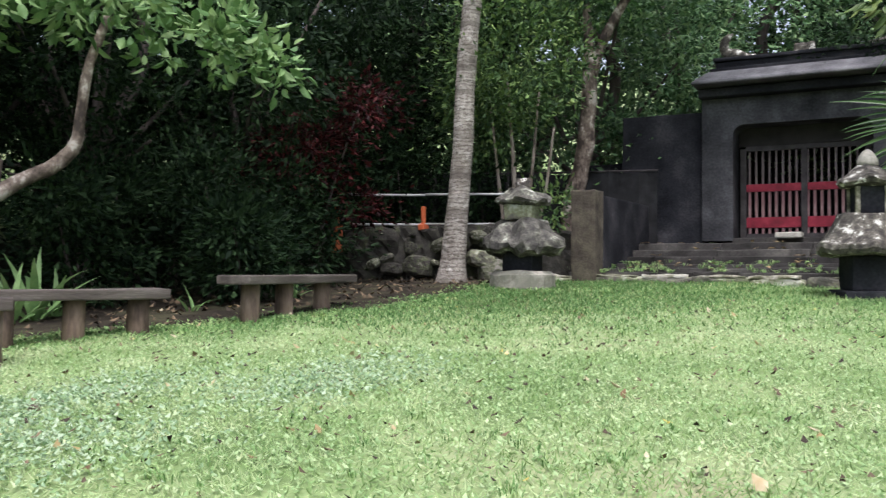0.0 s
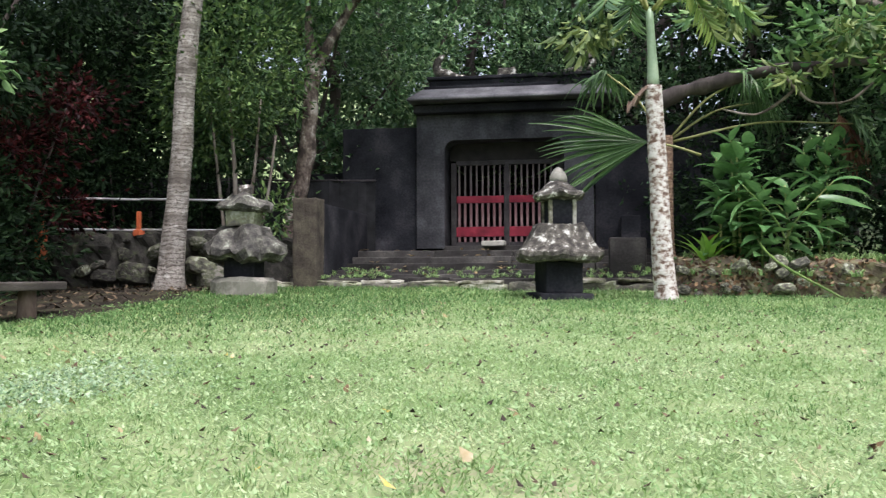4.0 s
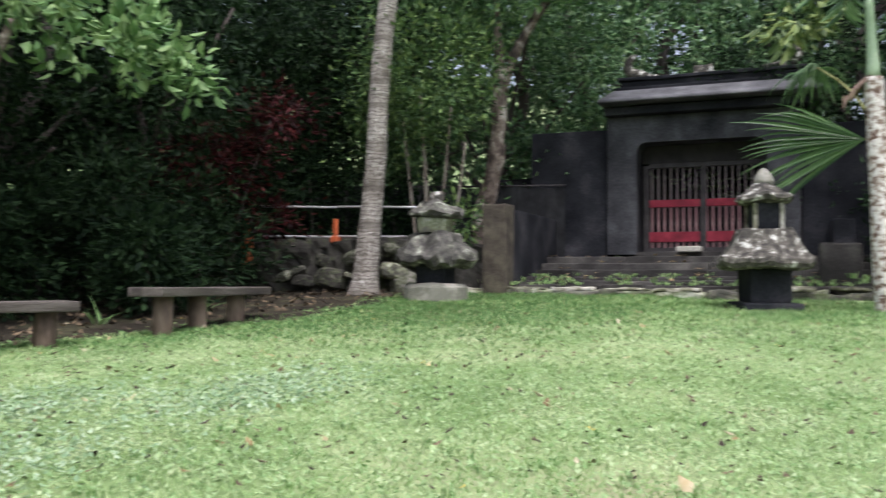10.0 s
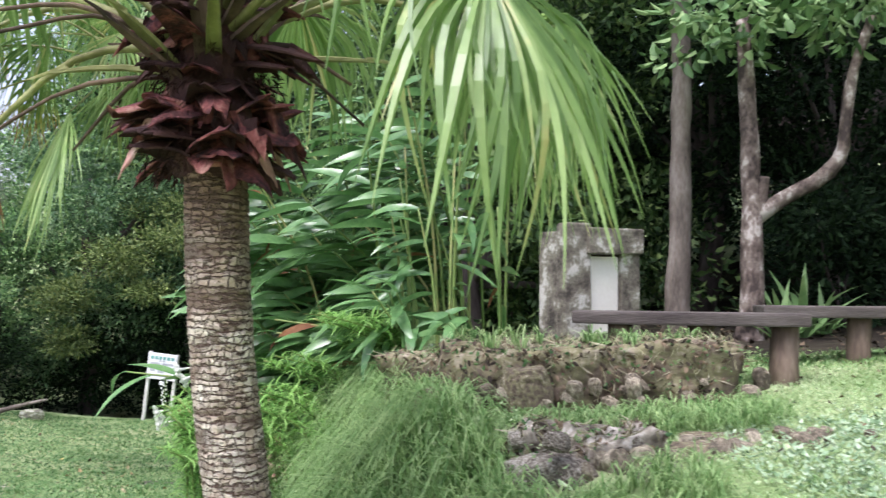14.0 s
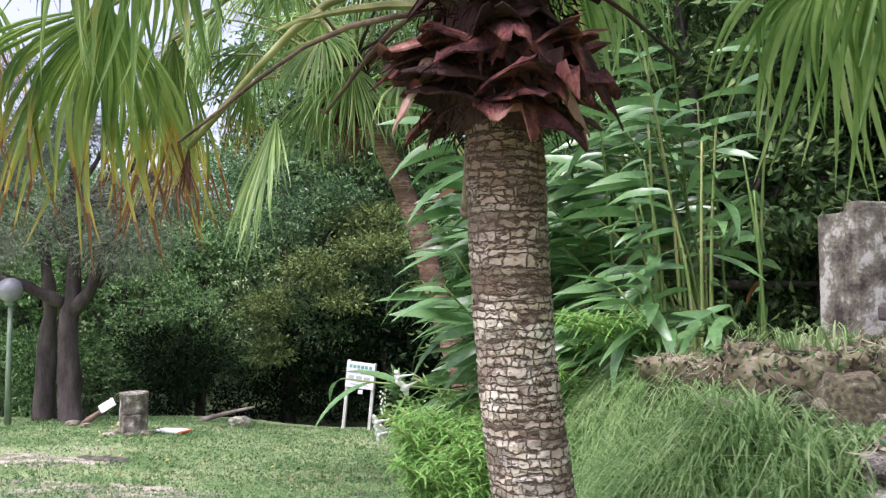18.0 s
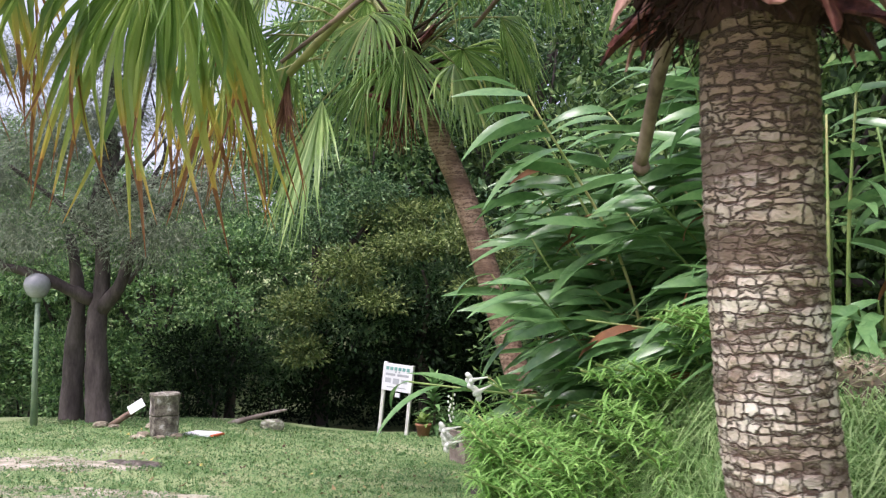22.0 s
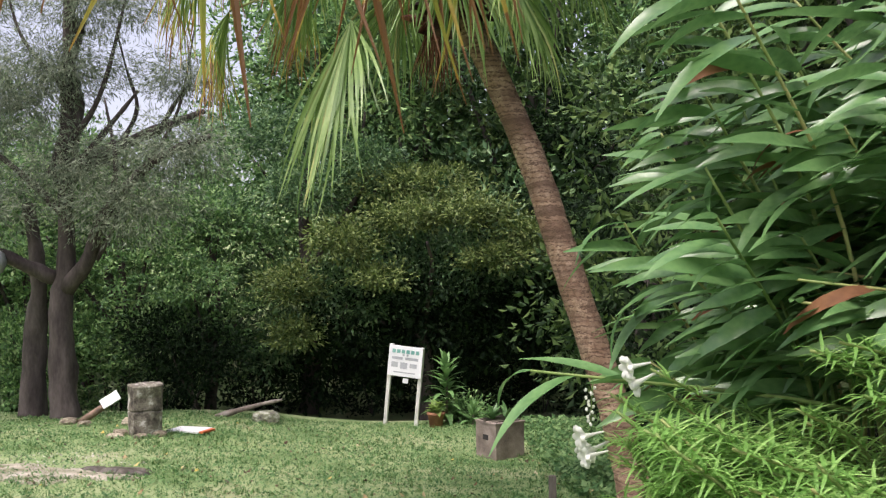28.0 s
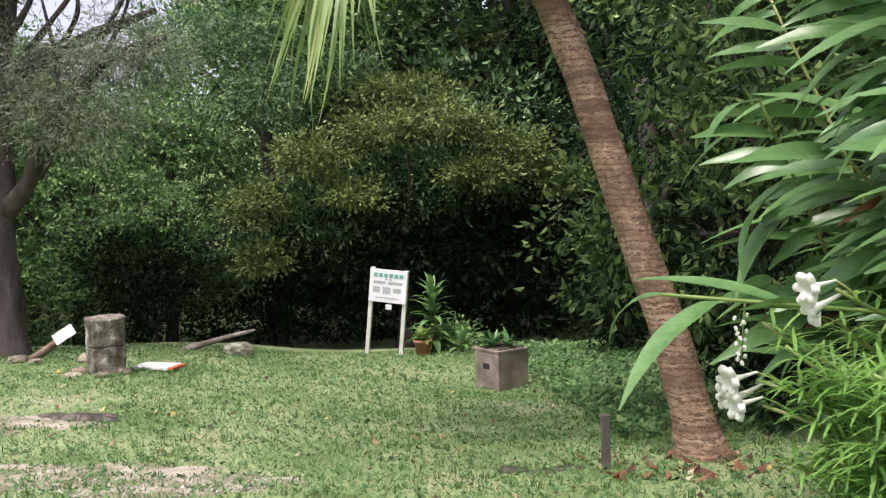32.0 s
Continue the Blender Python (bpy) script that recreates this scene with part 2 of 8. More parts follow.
M["bark_dark"] = material("bark_dark", [(0.3, (0.035, 0.028, 0.026)), (0.55, (0.08, 0.065, 0.06)), (0.75, (0.13, 0.11, 0.1))], scale=5, fine=30, bump=0.8, stretch=(1, 1, 0.3))
M["bark_blotch"] = material("bark_blotched", [(0.38, (0.045, 0.034, 0.028)), (0.48, (0.12, 0.092, 0.074)), (0.57, (0.2, 0.165, 0.135)), (0.65, (0.42, 0.385, 0.335))], scale=6.5, fine=28, bump=0.9, stretch=(1, 1, 0.7))
M["fibre"] = material("fibre_sheath", [(0.32, (0.025, 0.009, 0.01)), (0.45, (0.085, 0.026, 0.026)), (0.58, (0.2, 0.062, 0.054)), (0.76, (0.36, 0.19, 0.15))], scale=14, fine=90, bump=1.0, stretch=(1, 1, 0.5), spread=0.15)
M["strap"] = material("pale_leaf_base", [(0.3, (0.2, 0.1, 0.08)), (0.5, (0.42, 0.24, 0.19)), (0.7, (0.58, 0.42, 0.35))], scale=10, fine=70, bump=0.7, stretch=(1, 1, 0.4))
M["petiole"] = material("petiole", [(0.3, (0.10, 0.10, 0.03)), (0.55, (0.24, 0.25, 0.09)), (0.75, (0.4, 0.42, 0.2))], scale=3, fine=20, bump=0.2, rough=0.5)
M["stalk_old"] = material("withered_stalk", [(0.3, (0.09, 0.06, 0.045)), (0.55, (0.24, 0.17, 0.13)), (0.8, (0.4, 0.31, 0.25))], scale=7, fine=50, bump=0.6, stretch=(1, 1, 0.4))
M["petiole_dark"] = material("petiole_dead", [(0.3, (0.03, 0.02, 0.015)), (0.6, (0.11, 0.075, 0.05)), (0.8, (0.22, 0.16, 0.1))], scale=4, fine=30, bump=0.4)
M["cane"] = material("cane", [(0.3, (0.096, 0.170, 0.040)), (0.6, (0.192, 0.272, 0.080)), (0.8, (0.336, 0.323, 0.128))], scale=2.0, fine=20, bump=0.1, rough=0.5, spread=0.5)
M["lichen_stone"] = material("lichen_stone", [(0.36, (0.035, 0.032, 0.028)), (0.5, (0.085, 0.078, 0.066)), (0.6, (0.15, 0.14, 0.115)), (0.635, (0.45, 0.45, 0.41)), (0.75, (0.66, 0.66, 0.61))], scale=10.0, fine=45, bump=1.0, detail=9.0)
M["lantern_moss"] = material("lantern_moss_stone", [(0.36, (0.03, 0.029, 0.026)), (0.5, (0.075, 0.072, 0.062)), (0.6, (0.13, 0.13, 0.105)), (0.68, (0.3, 0.32, 0.26)), (0.8, (0.5, 0.51, 0.45))], scale=7.0, fine=40, bump=1.0, detail=9.0)
M["mossy_stone"] = material("mossy_stone", [(0.34, (0.05, 0.05, 0.04)), (0.48, (0.13, 0.125, 0.10)), (0.6, (0.2, 0.22, 0.13)), (0.72, (0.42, 0.43, 0.36))], scale=4, fine=30, bump=0.9, spread=0.25)
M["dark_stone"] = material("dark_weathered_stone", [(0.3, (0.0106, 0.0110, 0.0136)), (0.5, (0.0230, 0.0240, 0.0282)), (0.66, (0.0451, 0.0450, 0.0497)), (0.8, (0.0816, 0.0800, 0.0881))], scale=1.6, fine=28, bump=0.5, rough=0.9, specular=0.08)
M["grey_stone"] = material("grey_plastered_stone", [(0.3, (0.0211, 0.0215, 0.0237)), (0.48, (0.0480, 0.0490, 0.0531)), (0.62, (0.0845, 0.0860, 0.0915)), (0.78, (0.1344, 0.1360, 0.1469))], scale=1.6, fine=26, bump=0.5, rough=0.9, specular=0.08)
M["roof_slab"] = material("grey_roof_slab", [(0.32, (0.05, 0.05, 0.054)), (0.5, (0.1, 0.1, 0.107)), (0.7, (0.165, 0.165, 0.172))], scale=2.2, fine=26, bump=0.4, rough=0.85)
M["step_stone"] = material("damp_step_stone", [(0.3, (0.026, 0.025, 0.023)), (0.5, (0.052, 0.049, 0.046)), (0.68, (0.09, 0.086, 0.078)), (0.8, (0.15, 0.142, 0.125))], scale=2.5, fine=30, bump=0.6, rough=0.8, spread=0.2, specular=0.12)
M["pale_kerb"] = material("pale_kerb_stone", [(0.3, (0.172, 0.172, 0.138)), (0.5, (0.322, 0.31, 0.265)), (0.7, (0.483, 0.471, 0.414))], scale=3.0, fine=30, bump=0.6, spread=0.3)
M["bank_soil"] = material("rooty_bank_soil", [(0.3, (0.072, 0.057, 0.041)), (0.47, (0.157, 0.125, 0.089)), (0.58, (0.193, 0.187, 0.098)), (0.68, (0.325, 0.283, 0.206)), (0.8, (0.506, 0.453, 0.378))], scale=5.0, fine=34, bump=1.0, rough=0.95)
M["rock"] = material("bank_rock", [(0.3, (0.081, 0.068, 0.048)), (0.48, (0.180, 0.153, 0.108)), (0.62, (0.297, 0.264, 0.189)), (0.76, (0.450, 0.408, 0.301))], scale=4.0, fine=26, bump=1.0, spread=0.3)
M["pale_rock"] = material("pale_bank_rock", [(0.34, (0.09, 0.075, 0.058)), (0.45, (0.2, 0.175, 0.14)), (0.56, (0.3, 0.275, 0.22)), (0.68, (0.5, 0.47, 0.41))], scale=11.0, fine=45, bump=1.0, spread=0.2)
M["moss_rock"] = material("mossy_wall_rock", [(0.32, (0.018, 0.017, 0.014)), (0.52, (0.05, 0.047, 0.039)), (0.62, (0.062, 0.074, 0.036)), (0.78, (0.16, 0.152, 0.132))], scale=6.0, fine=34, bump=1.0, spread=0.35)
M["bench_wood"] = material("weathered_plank", [(0.3, (0.038, 0.031, 0.028)), (0.5, (0.079, 0.068, 0.059)), (0.68, (0.131, 0.117, 0.104)), (0.8, (0.186, 0.178, 0.160))], scale=3.0, fine=45, bump=0.6, stretch=(0.35, 3, 3))
M["log_wood"] = material("log_leg_bark", [(0.3, (0.065, 0.045, 0.034)), (0.5, (0.155, 0.112, 0.084)), (0.72, (0.27, 0.205, 0.155))], scale=6.0, fine=40, bump=0.6, stretch=(1, 1, 0.3), spread=0.2)
M["plaque"] = material("cream_plaque", [(0.3, (0.66, 0.63, 0.56)), (0.6, (0.74, 0.72, 0.65)), (0.8, (0.8, 0.78, 0.72))], scale=3.0, fine=40, bump=0.05, rough=0.5)
M["red_paint"] = material("red_painted_wood", [(0.3, (0.13, 0.012, 0.02)), (0.55, (0.27, 0.022, 0.042)), (0.75, (0.36, 0.045, 0.065))], scale=4.0, fine=40, bump=0.2, rough=0.6)
M["red_faded"] = material("faded_red_bar", [(0.3, (0.16, 0.07, 0.08)), (0.55, (0.28, 0.17, 0.17)), (0.75, (0.4, 0.29, 0.28))], scale=4.0, fine=40, bump=0.2, rough=0.7)
M["bar_wood"] = material("grey_wooden_bar", [(0.3, (0.0275, 0.0248, 0.0248)), (0.6, (0.0605, 0.055, 0.055)), (0.8, (0.0935, 0.088, 0.0853))], scale=4.0, fine=40, bump=0.2)
M["bar_faded"] = material("greyed_wooden_bar", [(0.3, (0.09, 0.075, 0.072)), (0.6, (0.19, 0.16, 0.155)), (0.8, (0.28, 0.25, 0.24))], scale=4.0, fine=40, bump=0.2)
M["black_net"] = material("black_net", [(0.3, (0.01, 0.01, 0.011)), (0.7, (0.025, 0.026, 0.028))], scale=6, fine=90, bump=0.3, rough=0.9)
M["white_pipe"] = material("white_pipe", [(0.3, (0.36, 0.36, 0.36)), (0.7, (0.55, 0.55, 0.55))], scale=4, fine=40, bump=0.05, rough=0.4)
M["bar_dark"] = material("dark_wooden_bar", [(0.3, (0.016, 0.014, 0.014)), (0.6, (0.032, 0.029, 0.028)), (0.8, (0.055, 0.05, 0.048))], scale=4.0, fine=40, bump=0.2)
M["terracotta"] = material("terracotta", [(0.3, (0.2, 0.09, 0.05)), (0.7, (0.33, 0.16, 0.09))], scale=6, fine=40, bump=0.2)
M["orange"] = material("orange_plastic", [(0.3, (0.42, 0.09, 0.035)), (0.7, (0.58, 0.15, 0.06))], scale=4, fine=40, bump=0.05, rough=0.45)
M["concrete"] = material("stained_concrete", [(0.3, (0.13, 0.105, 0.085)), (0.5, (0.22, 0.18, 0.15)), (0.7, (0.32, 0.275, 0.235))], scale=3.5, fine=45, bump=0.35, rough=0.9)
M["stump_stone"] = material("weathered_post_stone", [(0.34, (0.05, 0.044, 0.036)), (0.46, (0.13, 0.115, 0.09)), (0.57, (0.2, 0.19, 0.145)), (0.66, (0.45, 0.44, 0.39))], scale=6.5, fine=40, bump=1.0)
M["white_board"] = material("white_sign_board", [(0.3, (0.7, 0.72, 0.73)), (0.7, (0.8, 0.81, 0.82))], scale=2.0, fine=30, bump=0.02, rough=0.35)
M["sign_post"] = material("white_painted_post", [(0.3, (0.5, 0.5, 0.45)), (0.7, (0.68, 0.68, 0.63))], scale=5.0, fine=30, bump=0.1, rough=0.5)
M["ink_teal"] = material("teal_print", [(0.3, (0.13, 0.34, 0.3)), (0.7, (0.2, 0.42, 0.37))], scale=5.0, bump=0.0)
M["ink_grey"] = material("grey_print", [(0.3, (0.33, 0.35, 0.37)), (0.7, (0.45, 0.47, 0.49))], scale=5.0, bump=0.0)
M["gravel"] = material("gravel", [(0.35, (0.15, 0.17, 0.085)), (0.47, (0.25, 0.235, 0.17)), (0.58, (0.34, 0.315, 0.24)), (0.7, (0.42, 0.395, 0.33))], scale=3.5, fine=90, bump=0.8, rough=0.9)
# Leaf mould, its colour taken darker to hold the trees' shade.
M["shade_soil"] = material("shade_toned_mould", [(0.3, (0.012, 0.01, 0.008)), (0.5, (0.028, 0.024, 0.017)), (0.65, (0.045, 0.045, 0.026)), (0.8, (0.09, 0.075, 0.05))], scale=3.0, fine=40, bump=0.8, rough=0.95, specular=0.1)
M["wet_soil"] = material("wet_soil", [(0.3, (0.035, 0.03, 0.024)), (0.6, (0.09, 0.078, 0.06)), (0.8, (0.16, 0.14, 0.11))], scale=6, fine=40, bump=0.6, rough=0.45)
M["steel"] = material("galvanised_pole", [(0.3, (0.13, 0.2, 0.13)), (0.7, (0.22, 0.29, 0.2))], scale=4, fine=40, bump=0.1, rough=0.5, metal=0.2)
M["globe"] = material("smoky_globe", [(0.3, (0.2, 0.21, 0.22)), (0.7, (0.32, 0.33, 0.35))], scale=2, fine=20, bump=0.0, rough=0.15, specular=0.6)
M["stake_wood"] = material("stake_wood", [(0.3, (0.05, 0.045, 0.04)), (0.7, (0.16, 0.145, 0.125))], scale=5, fine=40, bump=0.5, stretch=(1, 1, 0.3))
M["rust_wood"] = material("rotting_wood", [(0.3, (0.1, 0.07, 0.05)), (0.6, (0.24, 0.17, 0.12)), (0.8, (0.38, 0.29, 0.21))], scale=6, fine=40, bump=0.6)


def ringed_bark(name, pale, mid, crack, width, row, centre, brown, around=0.125, depth=1.0, cracked=0.55, slack=0.08):
    """Palm bark laid round the trunk's own axis: uneven rows of small cracked plates, dark rough gaps between rings, browner towards the crown."""
    m = material(name, [(0.3, mid), (0.48, tuple((a + b) / 2 for a, b in zip(mid, pale))), (0.66, pale)], scale=16, fine=110, bump=0.9)
    n, ln = m.node_tree.nodes, m.node_tree.links
    b = n["Principled BSDF"]

    def maths(op, one, two):
        q = n.new("ShaderNodeMath")
        q.operation = op
        for s, v in zip(q.inputs, (one, two)):
            if isinstance(v, (int, float)):
                s.default_value = v
            else:
                ln.new(v, s)
        return q.outputs[0]

    def noisy(scale, detail, vec):
        q = n.new("ShaderNodeTexNoise")
        q.inputs["Scale"].default_value, q.inputs["Detail"].default_value = scale, detail
        ln.new(vec, q.inputs["Vector"])
        return q.outputs[0]

    def ramp(src, stops):
        q = n.new("ShaderNodeValToRGB")
        for el, (p, c) in zip(q.color_ramp.elements, stops):
            el.position, el.color = p, (c, c, c, 1)
        ln.new(src, q.inputs[0])
        return q.outputs[0]

    def blend(fac, one, two, op="MIX"):
        q = n.new("ShaderNodeMixRGB")
        q.blend_type = op
        for s, v in zip(q.inputs, (fac, one, two)):
            if isinstance(v, float):
                s.default_value = v
            elif isinstance(v, tuple):
                s.default_value = (*v, 1)
            else:
                ln.new(v, s)
        return q.outputs[0]

    tc, sep = n.new("ShaderNodeTexCoord"), n.new("ShaderNodeSeparateXYZ")
    ob = tc.outputs["Object"]
    ln.new(ob, sep.inputs[0])
    angle = maths("ARCTAN2", maths("SUBTRACT", sep.outputs[0], centre[0]), maths("SUBTRACT", sep.outputs[1], centre[1]))
    arc = maths("MULTIPLY", angle, around / width)
    flat = n.new("ShaderNodeMapping")
    flat.inputs["Scale"].default_value = (1, 1, 2.5)
    ln.new(ob, flat.inputs["Vector"])
    wave = maths("ADD", maths("MULTIPLY", maths("SUBTRACT", noisy(6.0, 3.0, flat.outputs[0]), 0.5), row * 2.2), maths("MULTIPLY", maths("SUBTRACT", noisy(34.0, 5.0, flat.outputs[0]), 0.5), row * 1.5))
    high = maths("MULTIPLY", maths("ADD", sep.outputs[2], wave), 1.0 / row)
    ring, within = maths("FLOOR", high, 0.0), maths("FRACT", high, 0.0)
    edge = maths("MINIMUM", within, maths("SUBTRACT", 1.0, within))
    thick = maths("MULTIPLY", maths("SUBTRACT", noisy(9.0, 5.0, flat.outputs[0]), slack), 0.5)
    lines = ramp(maths("DIVIDE", edge, thick), ((0.15, 0.0), (0.95, 1.0)))
    both = n.new("ShaderNodeCombineXYZ")
    ln.new(arc, both.inputs[0])
    ln.new(maths("MULTIPLY", high, 0.8), both.inputs[1])
    cells = n.new("ShaderNodeTexVoronoi")
    cells.feature, cells.voronoi_dimensions = "DISTANCE_TO_EDGE", "2D"
    cells.inputs["Scale"].default_value = 1.0
    ln.new(both.outputs[0], cells.inputs["Vector"])
    splits = ramp(cells.outputs["Distance"], ((0.0, 0.0), (0.085, 1.0)))
    tone = n.new("ShaderNodeTexWhiteNoise")
    tone.noise_dimensions = "1D"
    ln.new(ring, tone.inputs["W"])
    rows_ = n.new("ShaderNodeCombineXYZ")
    ln.new(maths("MULTIPLY", arc, 0.12), rows_.inputs[0])
    ln.new(maths("MULTIPLY", high, 0.3), rows_.inputs[1])
    gap = ramp(noisy(1.0, 4.0, rows_.outputs[0]), ((0.36, 0.25), (0.52, 1.0)))
    relief = blend(1.0, blend(cracked, lines, splits, "MULTIPLY"), gap, "MULTIPLY")
    up = maths("MULTIPLY", maths("ADD", sep.outputs[2], maths("MULTIPLY", noisy(5.0, 4.0, ob), 0.5)), 1.0)
    top = ramp(maths("MULTIPLY", up, 1.0 / brown), ((0.74, 0.0), (0.95, 1.0)))
    old = b.inputs["Base Color"].links[0].from_socket
    stain = ramp(noisy(3.0, 5.0, ob), ((0.5, 0.0), (0.62, 0.75)))
    col = blend(stain, old, tuple(c * 0.8 for c in mid))
    col = blend(maths("MULTIPLY", tone.outputs[0], 0.45), col, tuple(c * 0.9 for c in mid))
    col = blend(maths("MULTIPLY", top, 0.9), col, (mid[0] * 0.4, mid[1] * 0.31, mid[2] * 0.28))
    col = blend(relief, crack, col)
    ln.new(col, b.inputs["Base Color"])
    bp = n.new("ShaderNodeBump")
    bp.inputs["Strength"].default_value, bp.inputs["Distance"].default_value = depth, 0.02
    ln.new(relief, bp.inputs["Height"])
    ln.new(b.inputs["Normal"].links[0].from_socket, bp.inputs["Normal"])
    ln.new(bp.outputs[0], b.inputs["Normal"])
    return m


M["palm_bark"] = ringed_bark("palm_bark", (0.86, 0.8, 0.68), (0.5, 0.38, 0.28), (0.1, 0.06, 0.042), 0.04, 0.027, (-0.1, -0.05), 2.35, 0.125, 1.0, 0.8, 0.1)
M["palm_bark_red"] = ringed_bark("palm_bark_reddish", (0.46, 0.34, 0.24), (0.23, 0.14, 0.088), (0.1, 0.06, 0.04), 0.16, 0.05, (-0.4, 0.3), 9.0, 0.2, 0.45)
M["fibre_dark"] = material("fibre_mat", [(0.3, (0.02, 0.009, 0.009)), (0.55, (0.05, 0.02, 0.018)), (0.8, (0.1, 0.045, 0.036))], scale=9, fine=90, bump=1.0, stretch=(1, 1, 0.3))
M["bark_white"] = material("white_blotched_bark", [(0.36, (0.12, 0.075, 0.055)), (0.44, (0.3, 0.24, 0.2)), (0.5, (0.46, 0.42, 0.38)), (0.58, (0.58, 0.56, 0.52)), (0.75, (0.68, 0.66, 0.63))], scale=13.0, fine=40, bump=0.6, stretch=(1, 1, 1.6))
M["bark_pale"] = ringed_bark("bark_pale", (0.54, 0.52, 0.47), (0.25, 0.225, 0.19), (0.1, 0.085, 0.07), 0.3, 0.06, (0.12, -0.3), 99.0, 0.15, 0.6)
M["crownshaft"] = material("crownshaft", [(0.3, (0.2, 0.29, 0.18)), (0.55, (0.3, 0.4, 0.27)), (0.75, (0.42, 0.5, 0.36))], scale=3.0, fine=20, bump=0.1, rough=0.45)
M["kerb_top"] = material("worn_kerb_top", [(0.34, (0.06, 0.06, 0.04)), (0.47, (0.15, 0.15, 0.1)), (0.6, (0.28, 0.27, 0.22)), (0.74, (0.44, 0.43, 0.38))], scale=7.0, fine=45, bump=0.9, spread=0.3)
M["brown_stone"] = material("brown_post_stone", [(0.3, (0.03, 0.025, 0.02)), (0.5, (0.065, 0.055, 0.042)), (0.66, (0.1, 0.09, 0.065)), (0.8, (0.17, 0.155, 0.12))], scale=4.0, fine=34, bump=0.9, rough=0.95)


# ---- building helpers ----
def mesh_from(name, verts, faces, mat, smooth=False):
    me = bpy.data.meshes.new(name)
    me.from_pydata([tuple(v) for v in verts], [], [tuple(f) for f in faces])
    me.materials.append(mat)
    if smooth:
        me.polygons.foreach_set("use_smooth", [True] * len(me.polygons))
    me.update()
    return me


def mesh_arrays(name, verts, faces, mat, smooth=False):
    """A mesh from numpy arrays; faces all have the same number of corners."""
    me = bpy.data.meshes.new(name)
    k = faces.shape[1]
    me.vertices.add(len(verts))
    me.vertices.foreach_set("co", verts.astype(np.float32).ravel())
    me.loops.add(faces.size)
    me.loops.foreach_set("vertex_index", faces.astype(np.int32).ravel())
    me.polygons.add(len(faces))
    me.polygons.foreach_set("loop_start", np.arange(0, faces.size, k, dtype=np.int32))
    if smooth:
        me.polygons.foreach_set("use_smooth", np.ones(len(faces), dtype=bool))
    me.materials.append(mat)
    me.update(calc_edges=True)
    me.validate()
    return me


def thing(name, place, label, category, group="", turn=0.0, kind=""):
    ob = new(name)
    ob.empty_display_size = 0.1
    ob.matrix_basis = pose(*place, 0, 0, turn)
    return tagged(ob, label, category, group, kind)


def put(name, me, parent=None, label="", at=None):
    ob = new(name, me)
    if at is not None:
        ob.matrix_basis = at
    if parent is not None:
        ob.parent = parent
    if label:
        tagged(ob, label)
    return ob


def part(name, bm, mat, parent=None, label="", smooth=False, at=None):
    me = bpy.data.meshes.new(name)
    bm.to_mesh(me)
    bm.free()
    me.materials.append(mat)
    if smooth:
        me.polygons.foreach_set("use_smooth", [True] * len(me.polygons))
    return put(name, me, parent, label, at)


def block(x0, x1, y0, y1, z0, z1, bevel=0.012, rough=0.0, cuts=0, seed=0):
    """A box with softened edges; rough pushes its skin about by metres of noise."""
    bm = bmesh.new()
    bmesh.ops.create_cube(bm, size=1)
    for v in bm.verts:
        v.co = Vector(((x0 + x1) / 2 + v.co.x * (x1 - x0), (y0 + y1) / 2 + v.co.y * (y1 - y0), (z0 + z1) / 2 + v.co.z * (z1 - z0)))
    if bevel:
        bmesh.ops.bevel(bm, geom=bm.edges[:], offset=bevel, segments=2, affect="EDGES", profile=0.6)
    if cuts:
        bmesh.ops.subdivide_edges(bm, edges=[e for e in bm.edges if e.calc_length() > 4 * bevel], cuts=cuts, use_grid_fill=True)
    if rough:
        for v in bm.verts:
            v.co += noise.noise_vector(v.co * 2.3 + Vector((seed, seed * 0.7, 0))) * rough + noise.noise_vector(v.co * 7 + Vector((seed, 0, 3))) * rough * 0.4 + noise.noise_vector(v.co * 19 + Vector((0, seed, 3))) * rough * 0.22
    return bm


def tube_data(pts, radii, seg=10, wob=0.0, seed=0.0, cap=True):
    """A swept round form through the points."""
    P = [Vector(p) for p in pts]
    verts, faces = [], []
    up = Vector((0.02, 1, 0.01))
    for i, p in enumerate(P):
        d = (P[min(i + 1, len(P) - 1)] - P[max(i - 1, 0)]).normalized()
        a = d.cross(up)
        if a.length < 0.05:
            a = d.cross(Vector((1, 0, 0)))
        a.normalize()
        b = d.cross(a)
        for k in range(seg):
            w = 2 * math.pi * k / seg
            r = radii[i]
            q = p + (a * math.cos(w) + b * math.sin(w)) * r
            if wob:
                q += (a * math.cos(w) + b * math.sin(w)) * r * wob * (noise.noise(Vector((q.x * 4 + seed, q.y * 4, q.z * 2.5))) * 1.3)
            verts.append(q)
    for i in range(len(P) - 1):
        for k in range(seg):
            a0, a1 = i * seg + k, i * seg + (k + 1) % seg
            faces.append((a0, a1, a1 + seg, a0 + seg))
    if cap:
        faces.append(tuple(reversed(range(seg))))
        faces.append(tuple((len(P) - 1) * seg + k for k in range(seg)))
    return verts, faces


def tube(name, pts, radii, mat, parent=None, seg=10, wob=0.0, label="", seed=0.0):
    v, f = tube_data(pts, radii, seg, wob, seed)
    return put(name, mesh_from(name, v, f, mat, True), parent, label)


